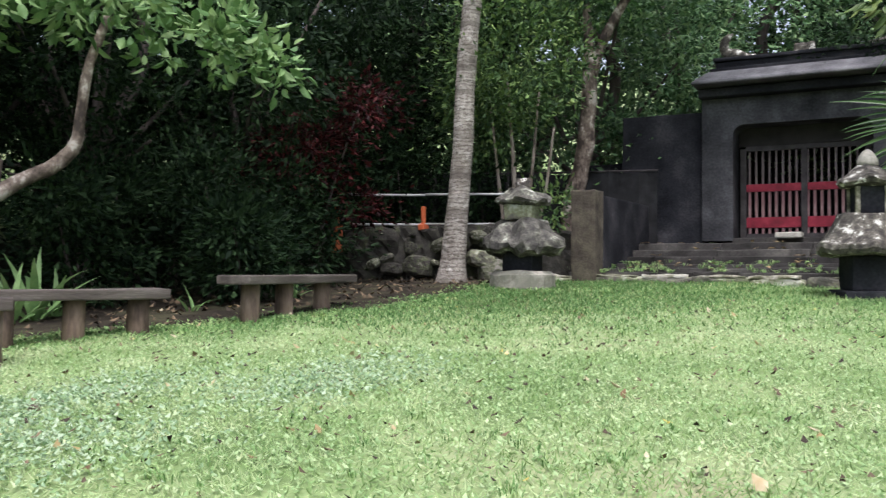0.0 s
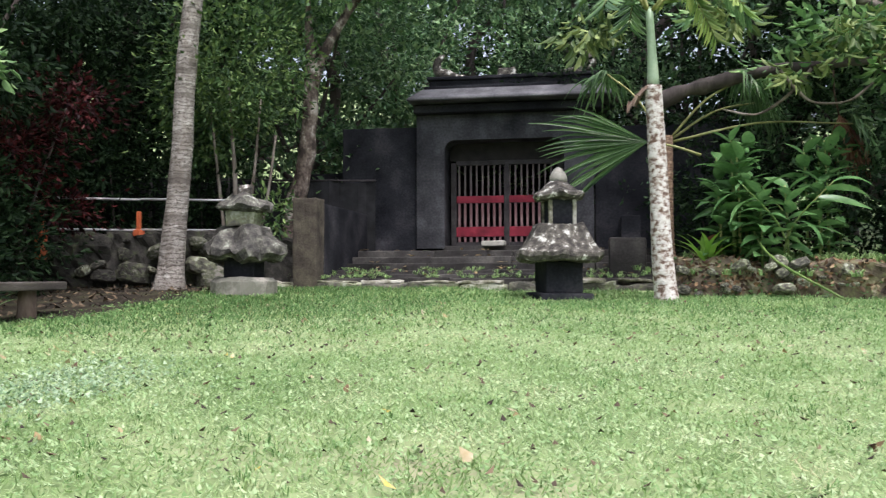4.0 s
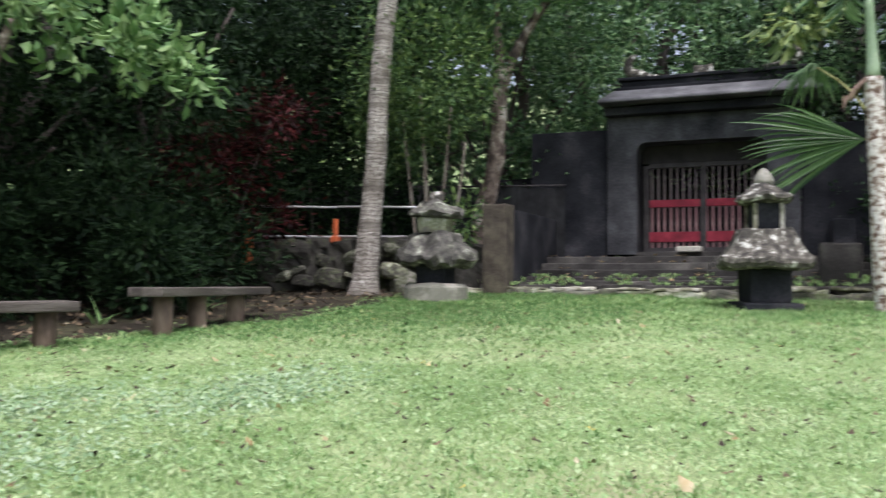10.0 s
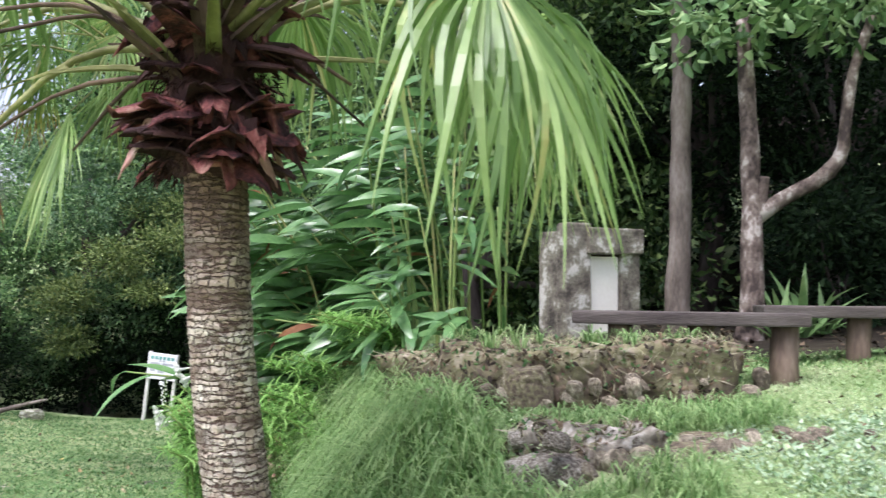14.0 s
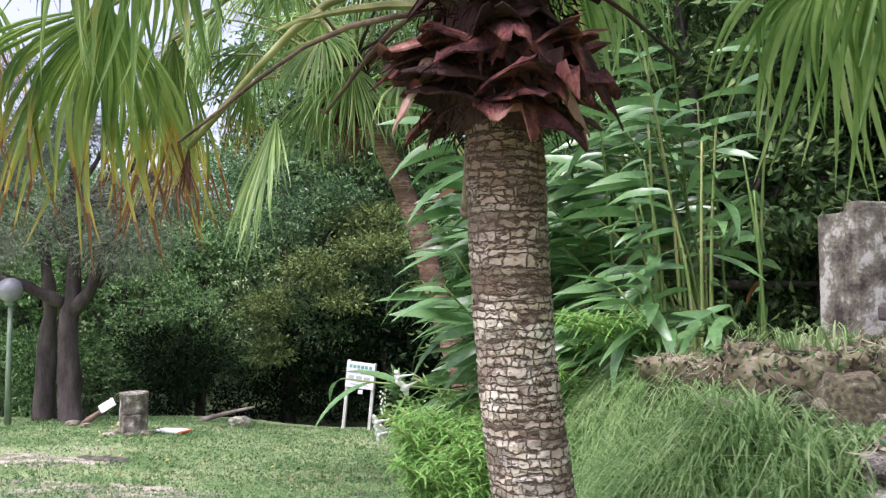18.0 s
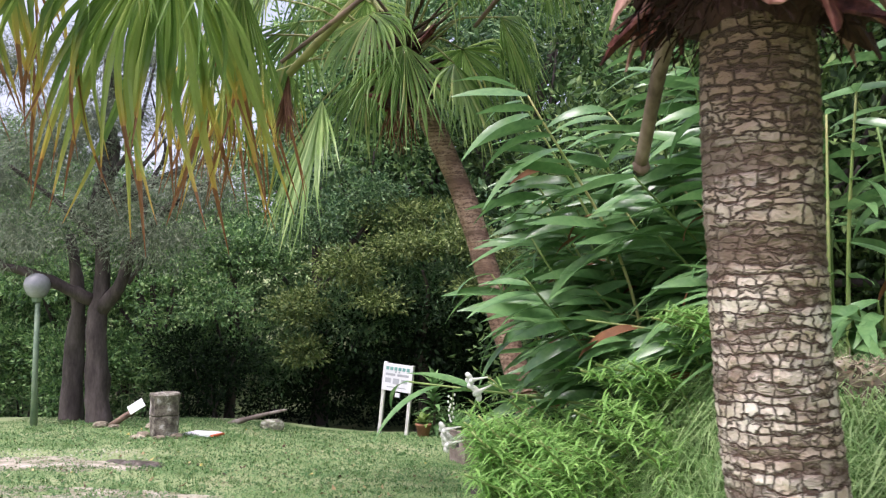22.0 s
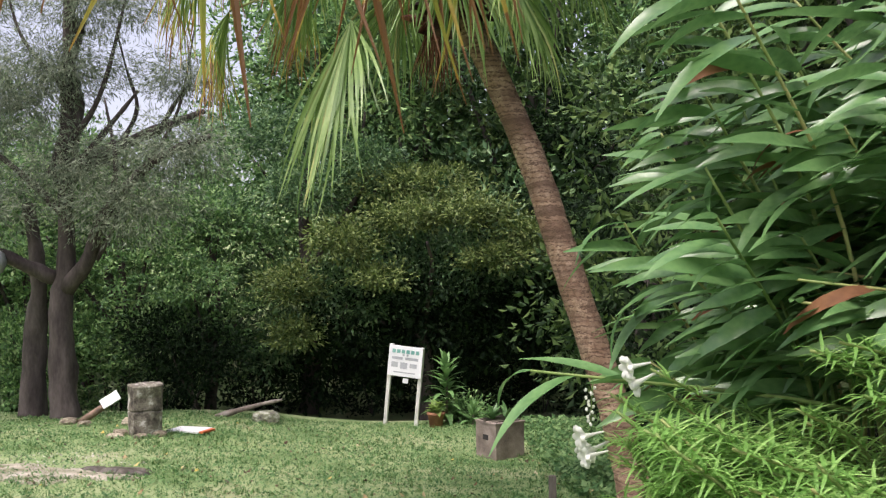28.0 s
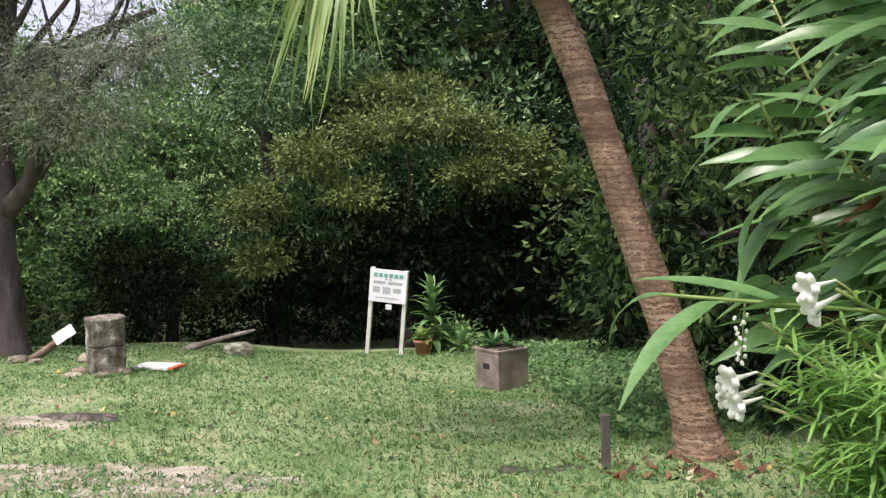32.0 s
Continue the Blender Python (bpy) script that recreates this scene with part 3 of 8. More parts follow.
def spline(pts, n):
    """n points on a smooth line through the given ones (Catmull-Rom)."""
    P = [Vector(p) for p in pts]
    P = [P[0] * 2 - P[1]] + P + [P[-1] * 2 - P[-2]]
    out = []
    spans = len(P) - 3
    for i in range(n):
        u = i / (n - 1) * spans
        s = min(int(u), spans - 1)
        u -= s
        a, b, c, d = P[s : s + 4]
        out.append(0.5 * ((2 * b) + (c - a) * u + (2 * a - 5 * b + 4 * c - d) * u * u + (3 * b - a - 3 * c + d) * u**3))
    return out


def lathe(profile, seg, mat, name, parent, label="", rough=0.0, seed=0.0, square=0.0, turn=0.0, smooth=False, sides=0, flare=0.0):
    """A turned or many-sided stone form: profile rows of radius and height. square: how far round becomes square."""
    verts, faces = [], []
    for r, z in profile:
        for k in range(seg):
            w = 2 * math.pi * (k + 0.5) / seg
            c, s = math.cos(w), math.sin(w)
            stretch = 1.0 + square * (1 / max(abs(c), abs(s)) - 1)
            rise = 0.0
            if sides:
                half = math.pi / sides
                off = w % (2 * half) - half
                stretch = math.cos(half) / math.cos(off) * 1.06
                rise = flare * (abs(off) / half) ** 4 * (r / max(p[0] for p in profile)) ** 3
            q = Vector((c * r * stretch, s * r * stretch, z + rise))
            if rough and r > 0.01:
                q += noise.noise_vector(q * 4 + Vector((seed, seed, seed))) * rough + noise.noise_vector(q * 13 + Vector((seed, 0, seed))) * rough * 0.28
            ct, st = math.cos(turn), math.sin(turn)
            verts.append((q.x * ct - q.y * st, q.x * st + q.y * ct, q.z))
    for i in range(len(profile) - 1):
        for k in range(seg):
            a0, a1 = i * seg + k, i * seg + (k + 1) % seg
            faces.append((a0, a1, a1 + seg, a0 + seg))
    faces.append(tuple(reversed(range(seg))))
    faces.append(tuple((len(profile) - 1) * seg + k for k in range(seg)))
    return put(name, mesh_from(name, verts, faces, mat, smooth), parent, label)


def boulder_mesh(name, mat, size, seed, sub=2, flat=0.6):
    bm = bmesh.new()
    bmesh.ops.create_icosphere(bm, subdivisions=sub, radius=1)
    for v in bm.verts:
        d = v.co.normalized()
        r = 1 + 0.28 * noise.noise(d * 1.4 + Vector((seed, 0, 0))) + 0.12 * noise.noise(d * 4 + Vector((0, seed, 0)))
        q = d * r
        q = Vector([math.copysign(abs(c) ** 0.6, c) for c in q])
        v.co = Vector((q.x * size[0] / 2, q.y * size[1] / 2, q.z * size[2] / 2))
    me = bpy.data.meshes.new(name)
    bm.to_mesh(me)
    bm.free()
    me.materials.append(mat)
    return me


def leaf_arrays(pos, along, side, length, width, fold=0.25, droop=0.2):
    """Leaves with rounded shoulders, folded along the midrib, as arrays: place, direction and side vector of each."""
    n = len(pos)
    nrm = np.cross(along, side)
    L, W = np.asarray(length).reshape(-1, 1), np.asarray(width).reshape(-1, 1)
    a, b = pos + along * L * 0.24, pos + along * L * 0.6 - nrm * L * droop * 0.35
    v = np.stack([pos, a + side * W * 0.4 + nrm * W * fold, b + side * W * 0.46 + nrm * W * fold, pos + along * L - nrm * L * droop, b - side * W * 0.46 + nrm * W * fold, a - side * W * 0.4 + nrm * W * fold], 1)
    f = np.array([[0, 3, 2, 1], [0, 5, 4, 3]]).reshape(1, 2, 4) + np.arange(n).reshape(-1, 1, 1) * 6
    return v.reshape(-1, 3), f.reshape(-1, 4)


def kite_arrays(pos, along, side, length, width, fold=0.25, droop=0.2):
    """Small leaves and blades of two faces each, folded along the midrib."""
    n = len(pos)
    nrm = np.cross(along, side)
    L, W = np.asarray(length).reshape(-1, 1), np.asarray(width).reshape(-1, 1)
    mid = pos + along * L * 0.45 + nrm * W * fold
    v = np.stack([pos, mid + side * W * 0.5, pos + along * L - nrm * L * droop, mid - side * W * 0.5], 1)
    f = np.array([[0, 2, 1], [0, 3, 2]]).reshape(1, 2, 3) + np.arange(n).reshape(-1, 1, 1) * 4
    return v.reshape(-1, 3), f.reshape(-1, 3)


def unit(a):
    return a / np.maximum(np.linalg.norm(a, axis=-1, keepdims=True), 1e-9)


def crown_arrays(r, blobs, count, leaf, clump=9, spray=0.28, narrow=0.45, hang=0.35, fold=0.2, shell=0.55, kite=False, tier=0.6):
    """A crown: leaves in small sprays, set on the outer part of several uneven blobs (x, y, z, rx, ry, rz)."""
    blobs = np.array(blobs, float)
    area = (blobs[:, 3] * blobs[:, 4] * blobs[:, 5]) ** (2 / 3)
    which = r.choice(len(blobs), size=count // clump, p=area / area.sum())
    d = unit(r.normal(size=(len(which), 3)))
    rad = shell + (1 - shell) * r.rand(len(which), 1) ** 0.6
    wobble = 1 + 0.35 * np.sin(d[:, :1] * 7 + which[:, None]) * np.sin(d[:, 1:2] * 6 + 2) * np.sin(d[:, 2:] * 5 + 1)
    centre = blobs[which, :3] + d * rad * wobble * blobs[which, 3:]
    c = np.repeat(centre, clump, 0)
    o = np.repeat(d, clump, 0)
    jit = r.normal(size=c.shape)
    along = unit(o * 0.7 + jit * 0.9 + np.array([0, 0, -hang]))
    side = unit(np.cross(along, r.normal(size=c.shape) * 0.6 + np.array([0, 0, 1.0])))
    p = c + jit * np.array([1.0, 1.0, tier]) * spray * r.rand(len(c), 1)
    size = leaf * (0.6 + 0.8 * r.rand(len(c)))
    return (kite_arrays if kite else leaf_arrays)(p, along, side, size, size * narrow, fold)


# ---- ground ----
def smooth(a, b, x):
    u = min(1.0, max(0.0, (x - a) / (b - a)))
    return u * u * (3 - 2 * u)


def lerp_table(table, x):
    if x <= table[0][0]:
        return table[0][1]
    for (x0, v0), (x1, v1) in zip(table, table[1:]):
        if x <= x1:
            u = (x - x0) / (x1 - x0)
            return v0 + (v1 - v0) * u
    return table[-1][1]


FALL = [(-40, 1.2), (-5, 0.4), (-1.2, 0.09), (0, 0.0), (4.5, -0.36), (8, -0.82), (11.7, -1.27), (15, -1.5), (19, -1.66), (21.5, -1.8), (24, -2.3), (27, -2.2), (34, 0.5), (60, 7), (400, 12)]
BANK_IN = [(1, 0.0), (4, 0.3), (7, 0.1), (8.5, 0.2), (10, 1.2), (13, 2.0), (20, 4.0)]
BANK_OUT = [(1, 3.4), (4, 1.35), (7, 1.5), (8.5, 2.0), (10, 4.0), (13, 8.0), (20, 14.0)]


def fall(y):
    return sum(lerp_table(FALL, y + d) for d in (-1.2, -0.6, 0, 0.6, 1.2)) / 5


def ground_z(x, y):
    """Height of the ground: a lawn that rises to the east, a bank beside the path and a slope that falls to the north."""
    low = fall(y)
    high = 0.42 + 0.055 * min(x, 14) + 0.015 * min(y, 12)
    high += 0.22 * max(0.0, min(x, 60) - 17) + 0.3 * max(0.0, min(y, 40) - 11.5)
    low += 0.3 * smooth(-2.5, -6.2, x) * smooth(9, 16, y) * smooth(30, 21, y)
    low -= 0.13 * math.exp(-((x + 0.5) ** 2 / 2.4 + (y - 16.9) ** 2 / 2.0))
    w = smooth(lerp_table(BANK_IN, y), lerp_table(BANK_OUT, y), x)
    return low + (max(high, low) - low) * w



def strip_axis(rows):
    out = [rows[0][0]]
    for (a, step), (b, _) in zip(rows, rows[1:]):
        k = max(1, round((b - a) / step))
        out += [a + (b - a) * (i + 1) / k for i in range(k)]
    return out


gx = strip_axis([(-420, 60), (-60, 6), (-14, 0.7), (-4, 0.25), (14, 0.9), (26, 6), (60, 60), (420, 60)])
gy = strip_axis([(-420, 60), (-60, 6), (-9, 0.7), (-3, 0.25), (13, 0.4), (26, 1.5), (44, 6), (80, 60), (420, 60)])
gv, gf = [], []
for y in gy:
    for x in gx:
        near = -12 < x < 20 and -8 < y < 26
        bump = 0.03 * noise.noise(Vector((x * 0.9, y * 0.9, 0))) + 0.015 * noise.noise(Vector((x * 3, y * 3, 5))) if near else 0
        gv.append((x, y, ground_z(x, y) + bump))
for j in range(len(gy) - 1):
    for i in range(len(gx) - 1):
        a = j * len(gx) + i
        gf.append((a, a + 1, a + 1 + len(gx), a + len(gx)))
ground = put("ground", mesh_from("ground", gv, gf, M["lawn"], True))
tagged(ground, "mown grass lawn sloping between the trees and the path", "ground", kind="structure")
STAND = (0.3, -1.2)


def spot(bearing, dist):
    """A place on the plan by its bearing (clockwise from north) and distance from where the walker first stands."""
    return STAND[0] + dist * math.sin(radians(bearing)), STAND[1] + dist * math.cos(radians(bearing))


def on_ground(x, y, sink=0.02):
    return x, y, ground_z(x, y) - sink


# ---- the stone gate: local x along its front, y into the hill ----
GX, GY = spot(75.75, 16.0)
GATE_TURN = -75.75 - 6
BASE = 1.92


def gate_piece(name, label, category, kind="structure", group=""):
    return thing(name, (GX, GY, 0), label, category, group, GATE_TURN, kind)


def wall_with_opening(x0, x1, z0, z1, ox0, ox1, oz, depth, radius=0.18):
    """A wall with an opening up from its foot, whose upper corners are rounded."""
    inner = [(ox0, z0), (ox0, oz - radius)]
    for k in range(1, 6):
        w = math.pi / 2 * k / 5
        inner.append((ox0 + radius - radius * math.cos(w), oz - radius + radius * math.sin(w)))
    other = [(ox0 + ox1 - x, z) for x, z in reversed(inner)]
    inner += other
    h = len(inner)
    outer = []
    for i, (x, z) in enumerate(inner):
        u = i / (h - 1)
        if i <= 1:
            outer.append((x0, z))
        elif i >= h - 2:
            outer.append((x1, z))
        else:
            v = (i - 2) / (h - 5)
            outer.append((x0 + (x1 - x0) * min(1, max(0, v * 1.0)), z1))
    verts = [(x, 0, z) for x, z in inner] + [(x, 0, z) for x, z in outer] + [(x, depth, z) for x, z in inner] + [(x, depth, z) for x, z in outer]
    corner = [len(verts), len(verts) + 1, len(verts) + 2, len(verts) + 3]
    verts += [(x0, 0, z1), (x1, 0, z1), (x0, depth, z1), (x1, depth, z1)]
    f = []
    for i in range(h - 1):
        if i in (1, h - 3):
            continue
        f.append((i, i + 1, h + i + 1, h + i))
        f.append((2 * h + i, 3 * h + i, 3 * h + i + 1, 2 * h + i + 1))
    f.append((1, 2, h + 2, corner[0], h + 1))
    f.append((h - 3, h - 2, 2 * h - 2, corner[1], 2 * h - 3))
    for i in range(h - 1):
        f.append((i + 1, i, 2 * h + i, 2 * h + i + 1))
    f.append((h, h + 1, corner[0], corner[2], 3 * h + 1, 3 * h))
    f.append((2 * h - 1, 4 * h - 1, 4 * h - 2, corner[3], corner[1], 2 * h - 2))
    return verts, f


gate = gate_piece("stone_gate", "dark weathered stone gatehouse with a stepped roof above the steps", "gate", kind="")
v, f = wall_with_opening(-1.58, 1.58, BASE - 0.05, 4.28, -1.07, 1.07, 3.82, 0.62)
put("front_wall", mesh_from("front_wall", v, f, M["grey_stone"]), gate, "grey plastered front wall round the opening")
# Side, back and ceiling stone is darker than the front wall's.
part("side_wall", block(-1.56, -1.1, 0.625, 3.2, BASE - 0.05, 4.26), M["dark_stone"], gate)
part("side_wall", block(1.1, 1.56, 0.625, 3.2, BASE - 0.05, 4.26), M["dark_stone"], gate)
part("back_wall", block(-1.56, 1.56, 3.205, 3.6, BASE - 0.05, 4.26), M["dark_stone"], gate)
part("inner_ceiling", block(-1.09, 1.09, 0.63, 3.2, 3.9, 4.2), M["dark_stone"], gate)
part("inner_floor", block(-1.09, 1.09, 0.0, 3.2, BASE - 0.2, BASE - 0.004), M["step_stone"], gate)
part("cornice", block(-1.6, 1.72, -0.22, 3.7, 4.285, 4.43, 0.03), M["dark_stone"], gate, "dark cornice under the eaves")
bm = bmesh.new()
low, top, z0, z1 = (-1.66, 1.95, -0.5, 3.9), (-1.46, 1.72, -0.08, 3.5), 4.46, 4.74
q = [bm.verts.new(c) for c in [(low[0], low[2], z0), (low[1], low[2], z0), (low[1], low[3], z0), (low[0], low[3], z0), (low[0], low[2], z0 + 0.05), (low[1], low[2], z0 + 0.05), (low[1], low[3], z0 + 0.05), (low[0], low[3], z0 + 0.05), (top[0], top[2], z1), (top[1], top[2], z1), (top[1], top[3], z1), (top[0], top[3], z1)]]
for i in range(4):
    j = (i + 1) % 4
    bm.faces.new((q[i], q[j], q[4 + j], q[4 + i]))
    bm.faces.new((q[4 + i], q[4 + j], q[8 + j], q[8 + i]))
bm.faces.new(q[8:])
bm.faces.new(q[3::-1])
bmesh.ops.bevel(bm, geom=bm.edges[:], offset=0.015, segments=1, affect="EDGES")
part("roof", bm, M["roof_slab"], gate, "sloping grey stone roof slab")
part("ridge_course", block(-1.46, 1.74, 0.1, 2.6, 4.745, 4.83, 0.02, 0.02, 3, 3), M["dark_stone"], gate)
part("ridge_course", block(-1.4, 1.66, 0.25, 2.4, 4.834, 4.96, 0.02, 0.02, 3, 4), M["dark_stone"], gate)
part("ridge_course", block(-1.43, 1.7, 0.2, 2.5, 4.964, 5.03, 0.02, 0.02, 3, 5), M["dark_stone"], gate)
for ox, flip in ((-1.22, 1), (1.42, -1)):
    pts = [(ox + flip * a, 0.6, 5.0 + b) for a, b in ((0.42, 0.05), (0.2, 0.08), (-0.02, 0.14), (-0.12, 0.26), (-0.08, 0.42), (0.06, 0.52))]
    tube("ridge_ornament", spline(pts, 12), [0.10, 0.12, 0.13, 0.12, 0.11, 0.1, 0.1, 0.09, 0.08, 0.06, 0.04, 0.015], M["lichen_stone"], gate, 8, 0.5, "weathered curled roof ornament", ox)
part("ridge_block", block(-0.14, 0.16, 0.4, 0.8, 5.02, 5.2, 0.04, 0.05, 2, 4), M["lichen_stone"], gate)

lattice = gate_piece("lattice_gate", "red-railed wooden lattice gate, closed in the stone opening", "gate", kind="")
for z0, z1 in ((2.72, 2.85), (2.1, 2.28)):
    part("rail", block(-0.94, 1.05, 0.48, 0.56, z0, z1, 0.008), M["red_paint"], lattice, "faded red rail")
part("rail", block(-0.94, 1.05, 0.48, 0.56, 1.93, 2.0, 0.008), M["bar_wood"], lattice, "dark bottom rail")
part("top_rail", block(-0.94, 1.05, 0.48, 0.56, 3.42, 3.5, 0.008), M["bar_wood"], lattice)
part("lintel_board", block(-1.05, 1.05, 0.5, 0.55, 3.504, 3.86, 0.008), M["bar_dark"], lattice, "dark board over the lattice")
part("middle_post", block(-0.05, 0.05, 0.46, 0.58, 1.93, 3.46, 0.008), M["bar_wood"], lattice)
for sx in (-0.98, 0.98):
    part("side_post", block(sx - 0.05, sx + 0.05, 0.46, 0.58, 1.93, 3.46, 0.008), M["bar_wood"], lattice)
low_bar = block(-0.022, 0.022, 0.498, 0.542, 1.98, 2.75, 0.006)
low_me = bpy.data.meshes.new("red_bar")
low_bar.to_mesh(low_me)
low_bar.free()
low_me.materials.append(M["red_faded"])
bar = block(-0.016, 0.016, 0.502, 0.538, 2.76, 3.44, 0.005)
bar_me = bpy.data.meshes.new("bar")
bar.to_mesh(bar_me)
bar.free()
bar_me.materials.append(M["bar_faded"])
for i in range(16):
    x = -0.88 + i * 0.108 + (0.07 if i > 7 else 0)
    put("bar", bar_me, lattice, at=pose(x, 0, 0))
    put("red_bar", low_me, lattice, at=pose(x, 0, 0))
part("threshold", block(-0.36, 0.04, -0.35, -0.02, BASE - 0.02, BASE + 0.07, 0.02, 0.01, 1, 3), M["pale_kerb"], gate, "pale stone block before the gate")

wl = gate_piece("wall_west", "dark stone wing wall beside the gatehouse", "wall")
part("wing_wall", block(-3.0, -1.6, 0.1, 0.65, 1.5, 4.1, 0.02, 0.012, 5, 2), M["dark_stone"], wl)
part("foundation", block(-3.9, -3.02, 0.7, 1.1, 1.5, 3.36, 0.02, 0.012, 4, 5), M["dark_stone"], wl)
wr = gate_piece("wall_east", "dark stone wing wall beside the gatehouse", "wall")
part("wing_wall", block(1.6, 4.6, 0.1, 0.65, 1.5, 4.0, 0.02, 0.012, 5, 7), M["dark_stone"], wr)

steps = gate_piece("steps", "three damp dark stone steps before the gate", "steps")
for i in range(3):
    for k in range(4):
        x0 = -2.47 + k * 1.36
        part("step_slab", block(x0 + 0.006, x0 + 1.354, -1.45 + i * 0.34, -0.42 if i < 2 else -0.004, 1.3, 1.58 + i * 0.115, 0.015, 0.012, 2, i * 4 + k), M["step_stone"], steps)
terrace = gate_piece("terrace", "sloping paved terrace edged with pale kerb stones", "terrace")
for k in range(9):
    for j in range(3):
        x0, y0 = -3.0 + k * 0.62 + 0.1 * (j % 2), -2.75 + j * 0.44
        z = 1.34 + j * 0.06
        part("paving_slab", block(x0 + 0.008, x0 + 0.612, y0 + 0.008, y0 + 0.432, z - 0.25, z + rnd.uniform(-0.008, 0.012), 0.014, 0.008, 1, k * 3 + j), M["step_stone"], terrace)
for k in range(8):
    x0 = -3.3 + k * 0.74
    part("kerb_stone", block(x0 + 0.008, x0 + 0.732, -2.97, -2.77, 1.02, 1.26, 0.03, 0.06, 6, k + 40), M["mossy_stone"], terrace)
    part("coping", block(x0 + rnd.uniform(0.0, 0.09), x0 + 0.736 - rnd.uniform(0.0, 0.12), -2.98 + rnd.uniform(0, 0.06), -2.74, 1.262, 1.3 + rnd.uniform(-0.02, 0.012), 0.014, 0.05, 7, k + 60), M["kerb_top"], terrace, "pale worn coping")

para = gate_piece("parapet", "low dark stone parapet beside the steps", "wall", kind="")
part("end_post", block(-2.86, -2.48, -3.0, -2.6, 1.1, 2.55, 0.03, 0.02, 3, 21), M["brown_stone"], para, "brownish stone end post")
part("panel", block(-2.8, -2.5, -2.6, 0.08, 1.1, 2.5, 0.02, 0.015, 3, 22), M["dark_stone"], para)
para2 = gate_piece("parapet", "short grey stone parapet post beside the steps", "wall", kind="")
part("end_post", block(1.82, 2.36, -2.3, -1.75, 1.1, 1.93, 0.03, 0.015, 3, 31), M["step_stone"], para2)
part("panel", block(2.0, 2.3, -1.75, 0.08, 1.2, 2.3, 0.02, 0.015, 3, 32), M["dark_stone"], para2)


# ---- retaining walls of rough stones ----
rock_shapes = {k: [boulder_mesh("rock_%s" % k, M[k], (1, 1, 1), s * 3.7 + 1, 2) for s in range(7)] for k in ("moss_rock", "rock", "mossy_stone", "pale_rock")}


def rough_wall(name, label, ends, z0, height, stone, mat, seed, depth=0.4):
    """A crumbling bank wall along a line: soil lumps with rough stones, each an object of its own."""
    r = random.Random(seed)
    (x0, y0), (x1, y1) = ends
    length = math.hypot(x1 - x0, y1 - y0)
    wall = thing(name, (x0, y0, z0), label, "stone wall", "", math.degrees(math.atan2(y1 - y0, x1 - x0)), "structure")
    x = 0.0
    while x < length:
        w = r.uniform(0.7, 1.3)
        h = height * r.uniform(0.8, 1.05)
        part("lump", block(x - 0.05, x + w, r.uniform(0.0, 0.12), depth + 0.6, -0.5, h, 0.04, 0.12, 9, seed + x), M["moss_rock" if seed == 3 or r.random() < 0.2 else "bank_soil"], wall)
        x += w
    for i in range(int(length * (11 if seed == 3 else 17))):
        w = stone * r.choice((0.4, 0.5, 0.6, 0.8, 1.0, 1.5)) * r.uniform(0.8, 1.2)
        m = pose(r.uniform(0, length), r.uniform(-0.12, 0.12), r.uniform(0.0, height) * 0.95, r.uniform(-25, 25), r.uniform(-25, 25), r.uniform(-40, 40)) @ Matrix.Diagonal((w, w * 0.8, w * r.uniform(0.45, 0.75), 1))
        put("stone", r.choice(rock_shapes[mat if r.random() < 0.85 else "mossy_stone"]), wall, at=m)
    return wall


rough_wall("retaining_wall", "low mossy field-stone wall under the trees", (spot(44.5, 15.0), spot(58.5, 14.1)), 1.1, 0.92, 0.3, "moss_rock", 3)
wall_near = rough_wall("retaining_wall", "low crumbling field-stone wall with soil and moss", (spot(86.5, 11.9), spot(112, 12.6)), 0.95, 0.62, 0.2, "mossy_stone", 8)


# ---- lanterns, benches, monument ----
lan = thing("stone_lantern", on_ground(*spot(79.3, 11.3)), "lichen-spotted stone lantern with two roofs and a pointed finial", "stone lantern", "stone lanterns", GATE_TURN + 20)
part("base_slab", block(-0.34, 0.34, -0.34, 0.34, -0.1, 0.11, 0.025, 0.012, 2, 1), M["dark_stone"], lan)
part("stem", block(-0.24, 0.24, -0.24, 0.24, 0.105, 0.5, 0.03, 0.012, 2, 2), M["dark_stone"], lan, "dark square stem")
lathe([(0.2, 0.5), (0.46, 0.485), (0.54, 0.5), (0.57, 0.55), (0.56, 0.6), (0.52, 0.63), (0.46, 0.7), (0.4, 0.79), (0.35, 0.88), (0.325, 0.94), (0.31, 0.955), (0.1, 0.957)], 60, M["lichen_stone"], "lower_roof", lan, "", 0.03, 2.0, 0.0, 0.35, False, 6, 0.05)
part("fire_box", block(-0.15, 0.15, -0.15, 0.15, 0.945, 1.26, 0.02, 0.01, 1, 4), M["dark_stone"], lan)
for a in (-1, 1):
    for b in (-1, 1):
        part("post", block(a * 0.15 - 0.024, a * 0.15 + 0.024, b * 0.15 - 0.024, b * 0.15 + 0.024, 0.95, 1.255, 0.01, 0.01, 3, a + 3 * b), M["kerb_top"], lan, "pale corner post")
lathe([(0.16, 1.25), (0.31, 1.26), (0.345, 1.3), (0.33, 1.34), (0.26, 1.37), (0.2, 1.42), (0.12, 1.475), (0.05, 1.48)], 42, M["lichen_stone"], "upper_roof", lan, "", 0.04, 5.0, 0.0, 0.35, False, 6, 0.04)
lathe([(0.09, 1.47), (0.11, 1.5), (0.11, 1.54), (0.085, 1.6), (0.045, 1.65), (0.015, 1.67)], 14, M["pale_kerb"], "finial", lan, "pale pointed finial", 0.012, 6.0, 0.0, 0.0, True)
